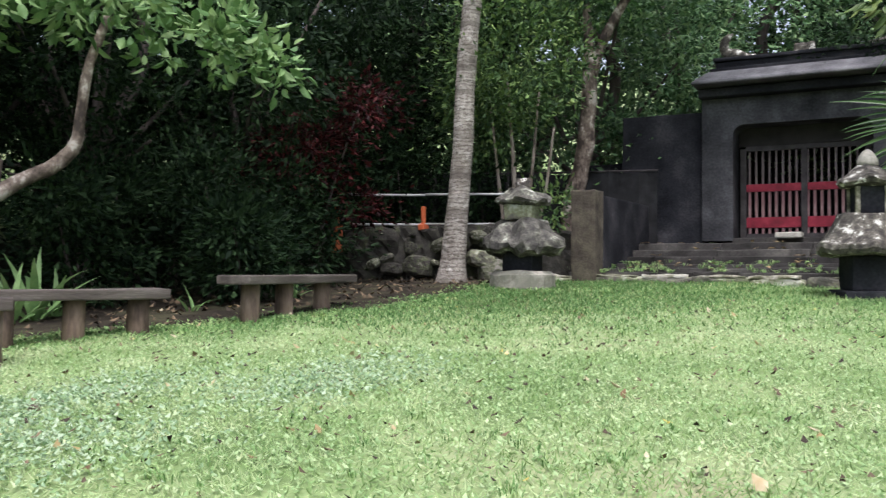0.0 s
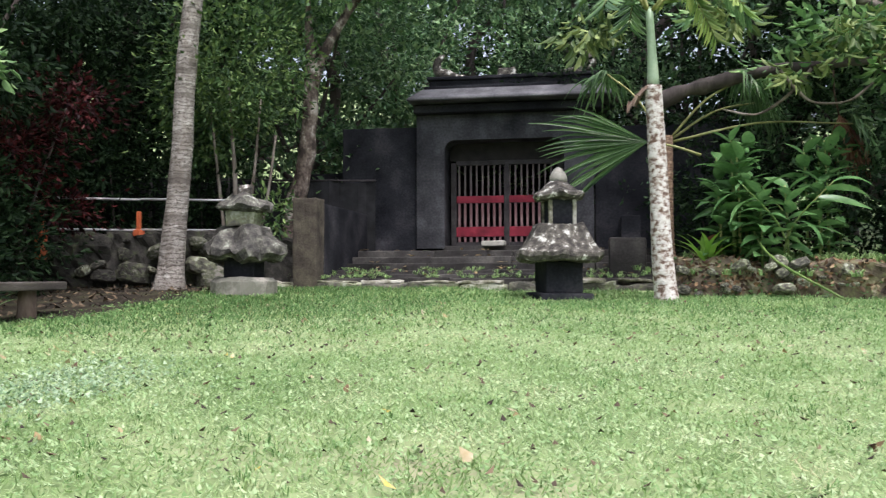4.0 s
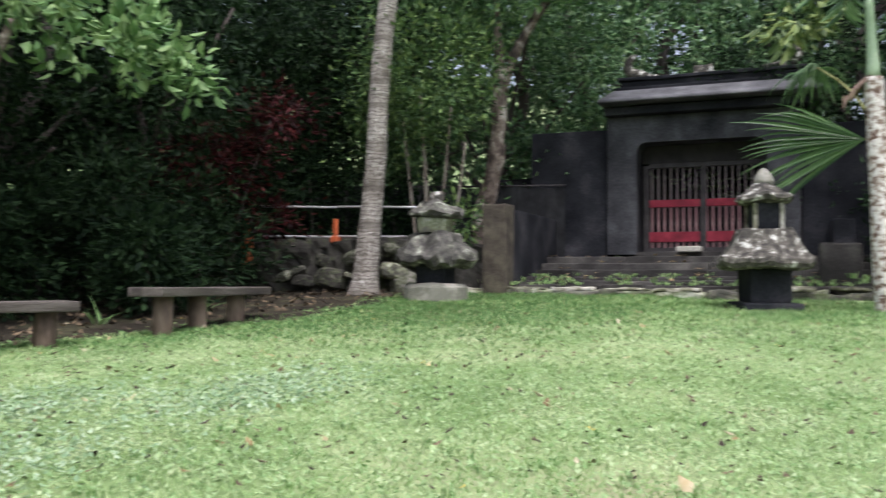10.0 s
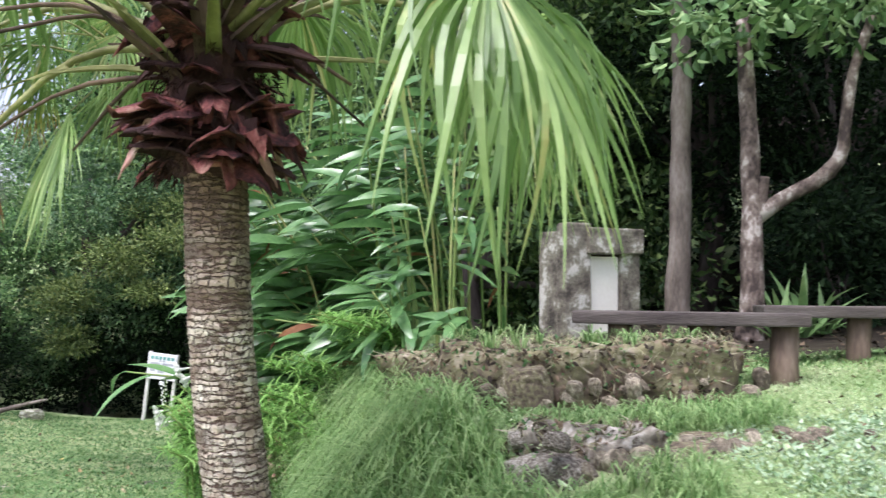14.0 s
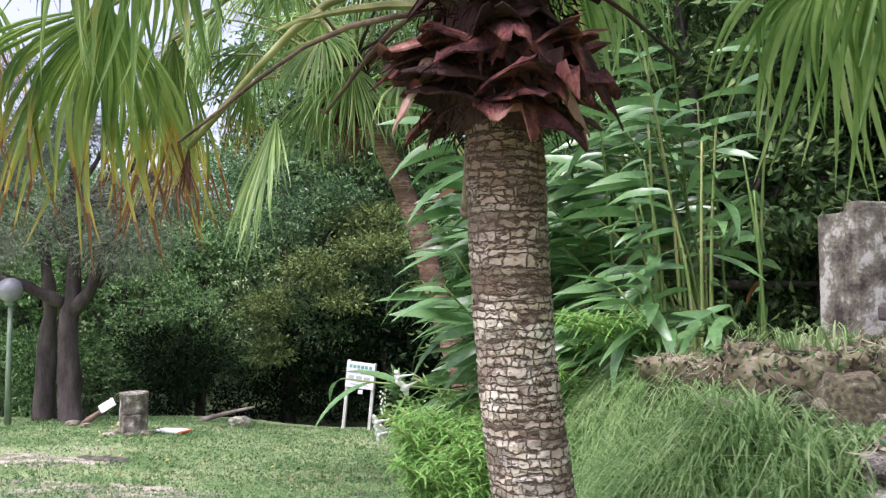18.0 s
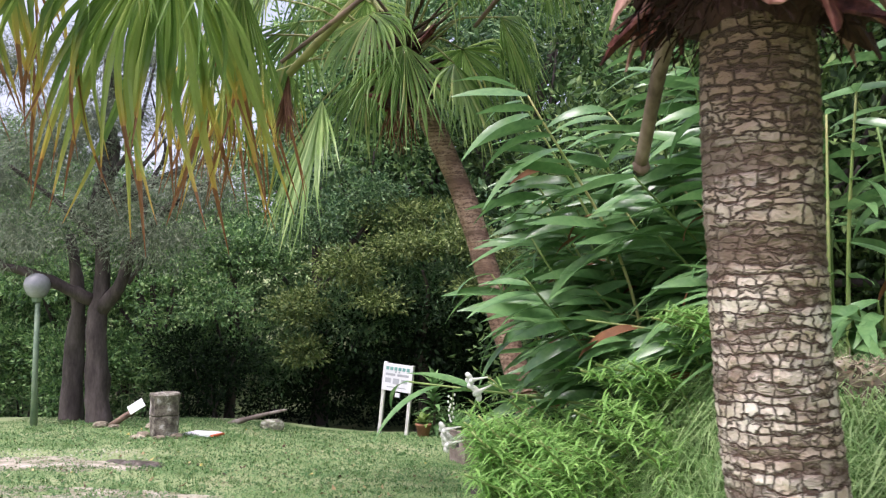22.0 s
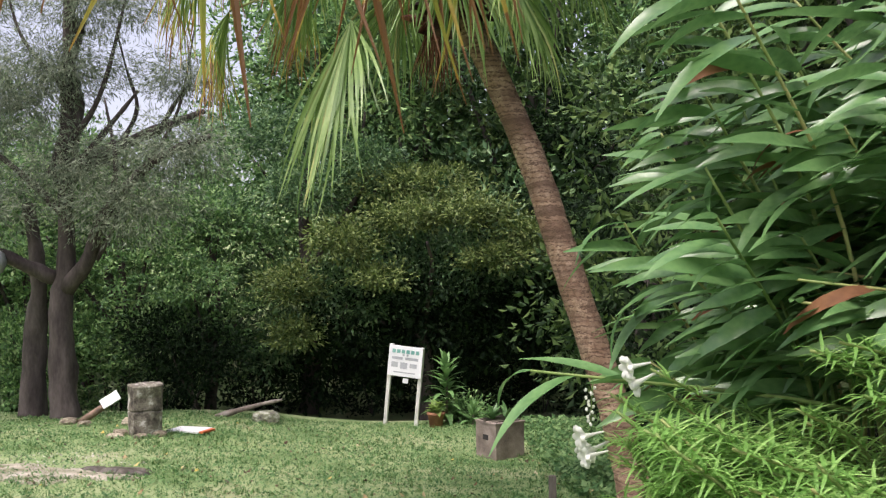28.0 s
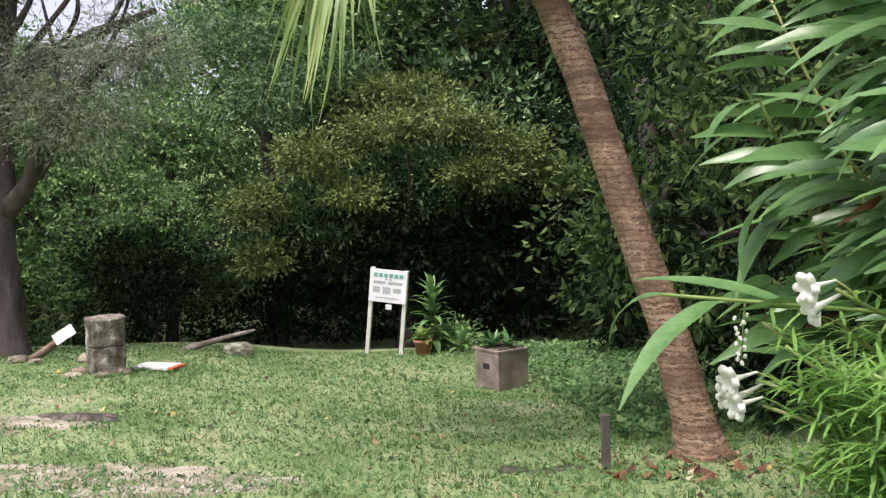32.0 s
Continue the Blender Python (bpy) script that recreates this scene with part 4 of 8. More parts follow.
lan = thing("stone_lantern", on_ground(*spot(59.5, 12.45)), "crumbling lichen-covered stone lantern on a round base", "stone lantern", "stone lanterns", 12)
lathe([(0.42, -0.1), (0.44, 0.05), (0.43, 0.2), (0.38, 0.26), (0.1, 0.27)], 16, M["pale_kerb"], "base", lan, "pale mossy round base", 0.04, 11.0, 0.2)
part("stem", block(-0.22, 0.22, -0.22, 0.22, 0.255, 0.53, 0.03, 0.015, 2, 12), M["dark_stone"], lan)
lathe([(0.25, 0.5), (0.5, 0.5), (0.57, 0.56), (0.54, 0.64), (0.42, 0.78), (0.36, 0.9), (0.33, 0.95), (0.1, 0.96)], 44, M["lantern_moss"], "lower_roof", lan, "chipped wide roof", 0.11, 13.0, 0.0, 0.5, False, 6, 0.05)
part("fire_box", block(-0.2, 0.2, -0.19, 0.19, 0.945, 1.16, 0.04, 0.04, 2, 14), M["mossy_stone"], lan, "broken fire box")
lathe([(0.18, 1.14), (0.33, 1.16), (0.36, 1.22), (0.27, 1.3), (0.15, 1.38), (0.05, 1.39)], 36, M["lantern_moss"], "upper_roof", lan, "", 0.1, 15.0, 0.0, 0.2, False, 6, 0.05)
lathe([(0.06, 1.36), (0.12, 1.4), (0.11, 1.47), (0.08, 1.53), (0.02, 1.54)], 9, M["lichen_stone"], "finial", lan, "", 0.04, 16.0)


def bench(a, b, legs, label, depth=0.36, thick=0.085, top=0.5):
    """A plank seat from a to b (its front edge) on round log legs."""
    (x0, y0), (x1, y1) = a, b
    length, turn = math.hypot(x1 - x0, y1 - y0), math.degrees(math.atan2(y1 - y0, x1 - x0))
    zmid = (ground_z(x0, y0) + ground_z(x1, y1)) / 2
    ob = thing("bench", (x0, y0, zmid), label, "bench", "benches round the lawn", turn)
    part("seat", block(0, length, 0, depth, top - thick, top, 0.014, 0.006, 3, x0), M["bench_wood"], ob, "thick weathered plank")
    for u in legs:
        g = ground_z(x0 + (x1 - x0) * u, y0 + (y1 - y0) * u) - zmid
        tube("leg", [(u * length, depth / 2, g - 0.1), (u * length, depth / 2, g + 0.12), (u * length + 0.01, depth / 2, top - thick - 0.002)], [0.1, 0.092, 0.088], M["log_wood"], ob, 12, 0.1, "", u)
    return ob


bench((2.36, 5.3), (3.76, 4.64), (0.2, 0.55, 0.9), "dark weathered plank bench on round log legs beside the monument")
bench((3.95, 5.54), (5.36, 5.12), (0.14, 0.5, 0.85), "weathered plank bench on round log legs before the forked tree", top=0.44)
bench((6.05, 4.92), (8.08, 5.46), (0.13, 0.41, 0.77), "weathered plank bench on round log legs under the dark shrubs", top=0.42)

stele = thing("monument", on_ground(2.81, 6.0, 0.05), "lichen-covered stone monument with a cream inscription plaque", "monument", "", 17)
part("slab", block(-0.36, 0.36, 0.0, 0.28, 0.0, 1.14, 0.014, 0.007, 4, 3), M["stump_stone"], stele, "rough grey stone slab")
part("frame_post", block(-0.37, -0.13, -0.1, 0.02, 0.0, 1.2, 0.014, 0.009, 3, 5), M["stump_stone"], stele)
part("frame_post", block(0.17, 0.36, -0.08, 0.02, 0.0, 0.98, 0.014, 0.009, 3, 6), M["stump_stone"], stele)
part("cap_stone", block(-0.17, 0.36, -0.13, 0.28, 0.97, 1.17, 0.014, 0.009, 3, 7), M["stump_stone"], stele, "broken cap stone")
part("plaque", block(-0.125, 0.165, -0.045, -0.005, 0.36, 0.95, 0.004), M["plaque"], stele, "plain cream plaque")
part("foot_stone", block(-0.36, -0.08, -0.42, -0.14, -0.05, 0.22, 0.05, 0.04, 2, 9), M["stump_stone"], stele)

# ---- bank stones by the path ----
br = random.Random(21)
bank = thing("bank_stones", (0, 0, 0), "bank of pale rough stones and roots beside the lawn", "rocks", "", 0, "structure")
def bank_block(a, b, z0, z1, depth, mat, seed, rough=0.09):
    """A squared lump of stone and rooty soil along the line a to b."""
    length, turn = math.hypot(b[0] - a[0], b[1] - a[1]), math.degrees(math.atan2(b[1] - a[1], b[0] - a[0]))
    part("lump", block(0, length, 0, depth, 0, z1 - z0, 0.05, rough, 22, seed), M[mat], bank, "", True, at=pose(a[0], a[1], z0, 0, 0, turn))


bank_block((1.95, 4.42), (2.95, 4.08), 0.42, 1.0, 0.62, "bank_soil", 3)
bank_block((1.35, 4.85), (1.98, 4.45), 0.4, 0.96, 0.6, "bank_soil", 8)
bank_block((1.05, 5.5), (1.45, 4.9), 0.35, 0.86, 0.6, "bank_soil", 12)
for k in range(26):
    u, w = br.random(), br.uniform(0.1, 0.26)
    m = pose(1.42 + 0.62 * u, 3.3 - 0.28 * u + br.uniform(-0.08, 0.22), 0.3 + br.random() * 0.36, br.uniform(-20, 20), br.uniform(-20, 20), br.uniform(0, 90)) @ Matrix.Diagonal((w, w * 0.8, w * 0.65, 1))
    put("stone", br.choice(rock_shapes["pale_rock"]), bank, at=m)
bank_block((1.45, 3.36), (1.98, 3.1), 0.2, 0.68, 0.36, "pale_rock", 15, 0.12)
for x, y, z, s, mat in ((2.2, 3.15, 0.48, (0.5, 0.34, 0.3), "bank_soil"), (2.45, 3.4, 0.55, (0.4, 0.3, 0.18), "bank_soil"), (1.75, 4.3, 0.72, (0.3, 0.22, 0.32), "bank_soil"), (1.3, 4.6, 0.6, (0.3, 0.3, 0.26), "bank_soil"), (1.3, 3.3, 0.25, (0.4, 0.3, 0.3), "pale_rock")):
    m = pose(x, y, z, br.uniform(-4, 4), br.uniform(-4, 4), br.uniform(-15, 15) - 20) @ Matrix.Diagonal((s[0] / 2, s[1] / 2, s[2] / 2, 1))
    put("stone", boulder_mesh("stone", M[mat], (2, 2, 2), x * 7, 4), bank, at=m)
for i in range(70):
    x = br.uniform(1.5, 3.1)
    y = (4.05 if i % 2 else 3.2) + br.uniform(-0.12, 0.16) + (0.25 * (2.9 - x) if i % 2 else 0)
    k = br.uniform(0.06, 0.16)
    put("stone", br.choice(rock_shapes["rock"]), bank, at=pose(x, y, ground_z(x, y) - 0.02 + (br.uniform(0.0, 0.2) if i % 2 else 0.02), br.uniform(0, 90), br.uniform(0, 90), br.uniform(0, 90)) @ Matrix.Diagonal((k, k * 0.8, k * 0.6, 1)))

# ---- barrier, net fence ----
barrier = thing("pipe_barrier", (*spot(47.8, 14.6), 1.75), "white pipe barrier on orange stands", "barrier")
bx, by = spot(47.8, 14.6)
ends = [spot(46.5, 14.7), spot(53.3, 14.5), spot(60.5, 14.3)]
for (p, q) in zip(ends, ends[1:]):
    for z in (2.09 - 1.75, 2.56 - 1.75):
        tube("pipe", [(p[0] - bx, p[1] - by, z), (q[0] - bx, q[1] - by, z - 0.01)], [0.018, 0.018], M["white_pipe"], barrier, 8)
for b, d in ((47.8, 14.6), (53.2, 14.5), (60.0, 14.3)):
    px_, py_ = spot(b, d)
    part("stand", block(px_ - bx - 0.03, px_ - bx + 0.03, py_ - by - 0.03, py_ - by + 0.03, 0.2, 0.62, 0.012), M["orange"], barrier, "orange plastic stand")
    part("stand_foot", block(px_ - bx - 0.075, px_ - bx + 0.075, py_ - by - 0.06, py_ - by + 0.06, -0.12, 0.34, 0.025), M["orange"], barrier)
net = thing("net_fence", (*spot(40, 17.0), 1.3), "black net fence on posts behind the barrier", "fence")
nx, ny = spot(40, 17.0)
qs = [spot(40 + i * 4.6, 17.0 - 0.1 * i) for i in range(7)]
for i, (p, q) in enumerate(zip(qs, qs[1:])):
    verts = []
    for z in (0.0, 1.8):
        for u in range(9):
            x, y = p[0] + (q[0] - p[0]) * u / 8, p[1] + (q[1] - p[1]) * u / 8
            verts.append((x - nx + 0.03 * math.sin(u * 2.1 + i), y - ny + 0.03 * math.cos(u * 1.7), z + (0.03 * math.sin(u * 0.8) if z else 0)))
    verts += [(x + 0.01, y + 0.012, z) for x, y, z in verts]
    faces = []
    for u in range(8):
        faces += [(u, u + 1, 10 + u, 9 + u), (18 + u, 27 + u, 28 + u, 19 + u), (9 + u, 10 + u, 28 + u, 27 + u)]
    put("net", mesh_from("net", verts, faces, M["black_net"]), net)
    tube("post", [(p[0] - nx, p[1] - ny, -0.2), (p[0] - nx, p[1] - ny, 1.86)], [0.03, 0.03], M["bar_wood"], net, 8)
    tube("top_rail", [(p[0] - nx, p[1] - ny, 1.82), (q[0] - nx, q[1] - ny, 1.82)], [0.018, 0.018], M["bar_wood"], net, 6)

# ---- things on the north slope ----
sign = thing("sign_board", (-2.02, 20.2, ground_z(-2.02, 20.2) - 0.05), "white notice board on two posts beside shrubs", "sign", "", -18)
for sx, h in ((-0.31, 1.08), (0.31, 1.06)):
    part("post", block(sx - 0.035, sx + 0.035, 0.0, 0.07, -0.2, h + 0.5, 0.006), M["sign_post"], sign, "white painted post")
sign.matrix_basis = pose(-2.16, 20.2, ground_z(-2.16, 20.2) - 0.05, 0, 6, -18)
board = part("board", block(-0.34, 0.34, -0.03, -0.002, 0.98, 1.56, 0.006), M["white_board"], sign)
for i in range(6):
    part("title_mark", block(-0.27 + i * 0.094, -0.2 + i * 0.094, -0.036, -0.0305, 1.42, 1.49, 0.002), M["ink_teal"], board)
for x0, x1, z0, z1 in ((-0.27, -0.05, 1.3, 1.35), (0.0, 0.26, 1.3, 1.35), (-0.09, 0.05, 1.13, 1.25), (0.1, 0.24, 1.16, 1.24), (-0.27, -0.14, 1.15, 1.25), (-0.22, 0.22, 1.05, 1.07), (-0.06, -0.02, 1.37, 1.41), (0.02, 0.06, 1.37, 1.41)):
    part("print_bar", block(x0, x1, -0.034, -0.0305, z0, z1, 0.001), M["ink_grey"], board)
part("note", block(-0.02, 0.09, -0.02, -0.005, 0.86, 0.95, 0.004), M["white_board"], sign)

planter = thing("planter", (-0.5, 17.05, ground_z(-0.42, 17.05) - 0.02), "square brown concrete planter with small plants on the grass", "planter", "", 31)
bm = block(-0.27, 0.27, -0.27, 0.27, 0, 0.55, 0.015, 0.004, 2, 5)
part("box", bm, M["concrete"], planter)
part("rim", block(-0.28, 0.28, -0.28, 0.28, 0.545, 0.58, 0.008), M["concrete"], planter)
part("soil", block(-0.23, 0.23, -0.23, 0.23, 0.575, 0.6, 0.01, 0.01, 3, 2), M["wet_soil"], planter)
part("mark", block(-0.276, -0.268, -0.07, 0.07, 0.3, 0.38, 0.002), M["bar_dark"], planter, "unreadable mark")

stump = thing("stone_post", (-5.95, 17.0, ground_z(-5.95, 17.0) - 0.03), "weathered round stone post on the grass crest", "stone post")
lathe([(0.25, -0.1), (0.245, 0.12), (0.245, 0.38), (0.232, 0.4), (0.248, 0.42), (0.25, 0.6), (0.27, 0.78), (0.255, 0.8), (0.1, 0.805)], 28, M["stump_stone"], "shaft", stump, "", 0.022, 3.0, 0.35, 0.5, False)
for i in range(5):
    a = i * 1.3
    put("foot_stone", rock_shapes["rock"][i], stump, at=pose(0.33 * math.cos(a) - 0.12, 0.33 * math.sin(a) - 0.1, 0.03, 0, 0, a * 50) @ Matrix.Diagonal((0.28, 0.2, 0.14, 1)))
slab = thing("white_slab", (-5.35, 17.4, ground_z(-5.35, 17.4)), "fallen white board with an orange end lying on grass", "board", "", -20)
part("board", block(-0.33, 0.25, -0.2, 0.2, 0.02, 0.06, 0.008), M["white_board"], slab)
part("end_strip", block(0.253, 0.33, -0.18, 0.16, 0.02, 0.055, 0.008), M["orange"], slab, "orange end strip")
mound = thing("rubble", (-7.15, 18.4, ground_z(-7.15, 18.4)), "leaning white sign, planks and stones on the grass", "rubble", "", 0)
m_ = pose(0.2, -0.1, 0.42, 0, -32, 12) @ pose(0, 0, 0, 62, 0, 0)
part("fallen_sign", block(-0.16, 0.16, -0.09, 0.09, -0.015, 0.015, 0.005), M["white_board"], mound, "tilted white sign", at=m_)
tube("plank", [(-0.35, 0, 0.02), (0.1, 0, 0.32)], [0.06, 0.06], M["rust_wood"], mound, 8, 0.2)
for i, (x, y, s) in enumerate(((-0.5, -0.1, 0.28), (-0.15, -0.3, 0.22), (0.55, -0.2, 0.26), (0.75, 0.1, 0.2))):
    put("stone", rock_shapes["rock"][i], mound, at=pose(x, y, s * 0.2, 0, 0, i * 40) @ Matrix.Diagonal((s, s * 0.8, s * 0.55, 1)))
bench_log = thing("fallen_log", (-4.9, 19.6, ground_z(-4.9, 19.6)), "bent grey fallen branch at the edge of the wood", "log")
tube("branch", spline([(-0.6, 0, 0.05), (-0.2, 0, 0.16), (0.2, 0.05, 0.26), (0.6, 0.1, 0.34)], 10), [0.05, 0.055, 0.055, 0.05, 0.05, 0.045, 0.045, 0.04, 0.03, 0.02], M["bark_grey"], bench_log, 9, 0.3)
put("stone", rock_shapes["mossy_stone"][2], bench_log, at=pose(0.35, -0.15, 0.05) @ Matrix.Diagonal((0.5, 0.3, 0.25, 1)))
stake = thing("stake", (-0.46, 11.4, ground_z(-0.46, 11.4)), "thin weathered wooden stake in the grass", "stake")
part("shaft", block(-0.035, 0.035, -0.02, 0.02, -0.1, 0.44, 0.008, 0.006, 2, 3), M["stake_wood"], stake)
lamp = thing("street_lamp", (-9.1, 18.6, ground_z(-9.1, 18.6) - 0.06), "slim green park lamp with a smoky globe", "street lamp")
tube("pole", [(0, 0, 0), (0.0, 0, 1.2), (0.02, 0, 2.55)], [0.07, 0.055, 0.05], M["steel"], lamp, 12)
lathe([(0.08, 2.5), (0.1, 2.56), (0.1, 2.6)], 14, M["steel"], "collar", lamp)
lathe([(0.08, 2.58), (0.19, 2.65), (0.25, 2.78), (0.26, 2.86), (0.22, 2.98), (0.12, 3.06), (0.02, 3.08)], 20, M["globe"], "globe", lamp, "", 0, 0, 0, 0, True)


# ---- trees and palms ----
def limb(pts, r0, r1, mat, parent, name="limb", seg=9, wob=0.25, n=14, seed=0.0, power=1.0):
    P = spline(pts, n)
    return tube(name, P, [r0 + (r1 - r0) * (i / (n - 1)) ** power for i in range(n)], mat, parent, seg, wob, "", seed)


def crown(parent, blobs, count, leaf, mat, seed, name="crown", **kw):
    v, f = crown_arrays(np.random.RandomState(seed), blobs, count, leaf, **kw)
    return put(name, mesh_arrays(name, v, f, M[mat]), parent)


def ringed_trunk(parent, pts, r0, r1, mat, n=60, seg=18, flare=0.5, ring=0.035, seed=0.0, name="trunk"):
    """A palm trunk with leaf-scar rings and a flared foot."""
    P = spline(pts, n)
    rad = []
    for i in range(n):
        u = i / (n - 1)
        r = r0 + (r1 - r0) * u
        r *= 1 + flare * math.exp(-u * 14)
        rad.append(r * (1 + ring * ((i % 3) - 1) * (0.7 + 0.6 * math.sin(i * 1.7 + seed)) + ring * 0.4 * math.sin(i * 0.31 + seed)))
    return tube(name, P, rad, mat, parent, seg, 0.05, "", seed)


FAN_MATS = ["fan", "fan", "fan_old", "fan", "fan_dead", "fan_dark"]


def fan_leaf(name, mat, forward, roll, radius, blades, spread, stiff, droop, seed, wide=0.046):
    """A fan palm's blade with its hub at the origin: pleats joined round the hub that part into strips and hang by their weight."""
    r = random.Random(seed)
    f = Vector(forward).normalized()
    side = f.cross(Vector((0, 0, 1)))
    side = side.normalized() if side.length > 0.05 else Vector((1, 0, 0))
    side = Matrix.Rotation(radians(roll), 3, f) @ side
    nrm = side.cross(f)
    verts, faces, tips, n = [], [], [], 11
    each = radians(spread / blades)
    for k in range(blades):
        a = radians(-spread / 2) + each * (k + 0.5)
        L = radius * (0.75 + 0.3 * math.cos(a / 2)) * r.uniform(0.72, 1.12)
        d = (f * math.cos(a) + side * math.sin(a) + nrm * r.uniform(-0.09, 0.09)).normalized()
        s = (side * math.cos(a) - f * math.sin(a)).normalized()
        g, p, row0 = droop * r.uniform(0.4, 1.6), Vector((0, 0, 0)), len(verts)
        sway = Vector((r.uniform(-0.4, 0.4), r.uniform(-0.4, 0.4), 0))
        twist, age = r.uniform(-0.5, 0.5), r.uniform(-0.12, 0.2)
        for i in range(n):
            u = i / (n - 1)
            w = min(2.3 * L * u * math.tan(each / 2) + 0.004, wide * L * 1.15) * (1.0 if u < 0.55 else 1.0 - 0.94 * (u - 0.55) / 0.45)
            loose = max(0.0, u - stiff)
            s_ = (s + nrm * twist * loose).normalized()
            verts += [p - s_ * w / 2, p + nrm * w * 0.42, p + s_ * w / 2]
            tips += [u + age] * 3
            pull = 0.04 if u < stiff else 0.62 * min(1.0, 0.3 + loose * 3)
            d = (d + (Vector((0, 0, -1)) + (sway if u > stiff else Vector((0, 0, 0)))) * g * pull).normalized()
            p = p + d * L / (n - 1)
        for i in range(n - 1):
            b = row0 + i * 3
            faces += [(b, b + 1, b + 4, b + 3), (b + 1, b + 2, b + 5, b + 4)]
    me = mesh_from(name, verts, faces, mat)
    me.attributes.new("tip", "FLOAT", "POINT").data.foreach_set("value", tips)
    return me


LEAF_NO = [0]


def palm_leaf(parent, hub0, hub, kind, pitch, roll=0.0, size=1.0, stalk="petiole", sag=0.15, spread=230, stiff=0.3, droop=0.9, blades=44, wide=0.046):
    """A leaf stalk from the crown at hub0 to the blade's hub, and the fan that hangs from it, pitch degrees below level."""
    a, b = Vector(hub0), Vector(hub)
    mid = (a + b) / 2 + Vector((0, 0, sag))
    leaf = thing("leaf", (0, 0, 0), "", "", "")
    leaf.parent = parent
    tube("stalk", spline([a, mid, b], 9), [0.022, 0.02, 0.018, 0.017, 0.016, 0.015, 0.014, 0.013, 0.012], M[stalk], leaf, 6)
    d = b - mid
    h = Vector((d.x, d.y, 0)).normalized()
    forward = h * math.cos(radians(pitch)) - Vector((0, 0, 1)) * math.sin(radians(pitch))
    LEAF_NO[0] += 1
    put("fan", fan_leaf("fan", M[FAN_MATS[kind]], forward, roll, 0.62 * size, blades, spread, stiff, droop, LEAF_NO[0], wide), leaf, at=pose(*b))
    return leaf


# fan palm close beside the path
p1 = thing("fan_palm", (0.24, 3.05, ground_z(0.24, 3.05) - 0.05), "fan palm with a scaly ringed trunk, red-brown fibre and drooping leaves", "palm tree")
o = Vector((0.24, 3.05, ground_z(0.24, 3.05) - 0.05))
tr = [Vector(q) - o for q in ((0.26, 3.05, o.z), (0.22, 3.04, 0.4), (0.16, 3.03, 0.91), (0.125, 3.0, 1.35), (0.11, 2.98, 1.75), (0.08, 2.97, 2.05), (0.07, 2.96, 2.3))]
ringed_trunk(p1, tr, 0.132, 0.116, M["palm_bark"], 240, 32, 0.25, 0.018, 1.0)
c0 = Vector((0.08, 2.97, 2.15)) - o
sr = random.Random(4)


def sheath(parent, p, a, length, width, tilt, curl, mat, torn=True, thick=0.012, name="leaf_base"):
    """An old leaf base: a broad stiff scale from p outwards along the angle a, cupped, with a torn end."""
    d, s = Vector((math.cos(a), math.sin(a), 0)), Vector((-math.sin(a), math.cos(a), 0))
    cols, rows = 5, 6
    verts, faces, q = [], [], p.copy()
    skew = sr.uniform(-0.35, 0.35)
    cut = [sr.uniform(0.55, 1.0) if torn else 1.0 - 0.25 * abs(c - 2) / 2 for c in range(cols)]
    for side in (0, 1):
        q, tl = p.copy(), tilt
        for r in range(rows):
            t_ = r / (rows - 1)
            nn = d * -math.sin(tl) + Vector((0, 0, math.cos(tl)))
            w = width * (1 - 0.62 * t_ ** 1.4)
            for c in range(cols):
                e = (c / (cols - 1) - 0.5) * 2
                reach = min(t_, cut[c]) - t_
                v = q + s * (e * w / 2 + skew * width * t_) - nn * (e * e * w * 0.22) + (d * math.cos(tl) + Vector((0, 0, math.sin(tl)))) * reach * length
                verts.append(v - nn * thick * (1 - 0.6 * t_) * side)
            q = q + (d * math.cos(tl) + Vector((0, 0, math.sin(tl)))) * length / (rows - 1)
            tl -= curl / (rows - 1)
    half = cols * rows
    for r in range(rows - 1):
        for c in range(cols - 1):
            b = r * cols + c
            faces += [(b, b + 1, b + cols + 1, b + cols), (half + b, half + b + cols, half + b + cols + 1, half + b + 1)]
    for r in range(rows - 1):
        for b, f in ((r * cols, 0), (r * cols + cols - 1, 1)):
            quad = (b, b + cols, half + b + cols, half + b)
            faces.append(quad if f == 0 else quad[::-1])
    for c in range(cols - 1):
        b = (rows - 1) * cols + c
        faces.append((b, b + 1, half + b + 1, half + b))
    put(name, mesh_from(name, verts, faces, M[mat], False), parent)


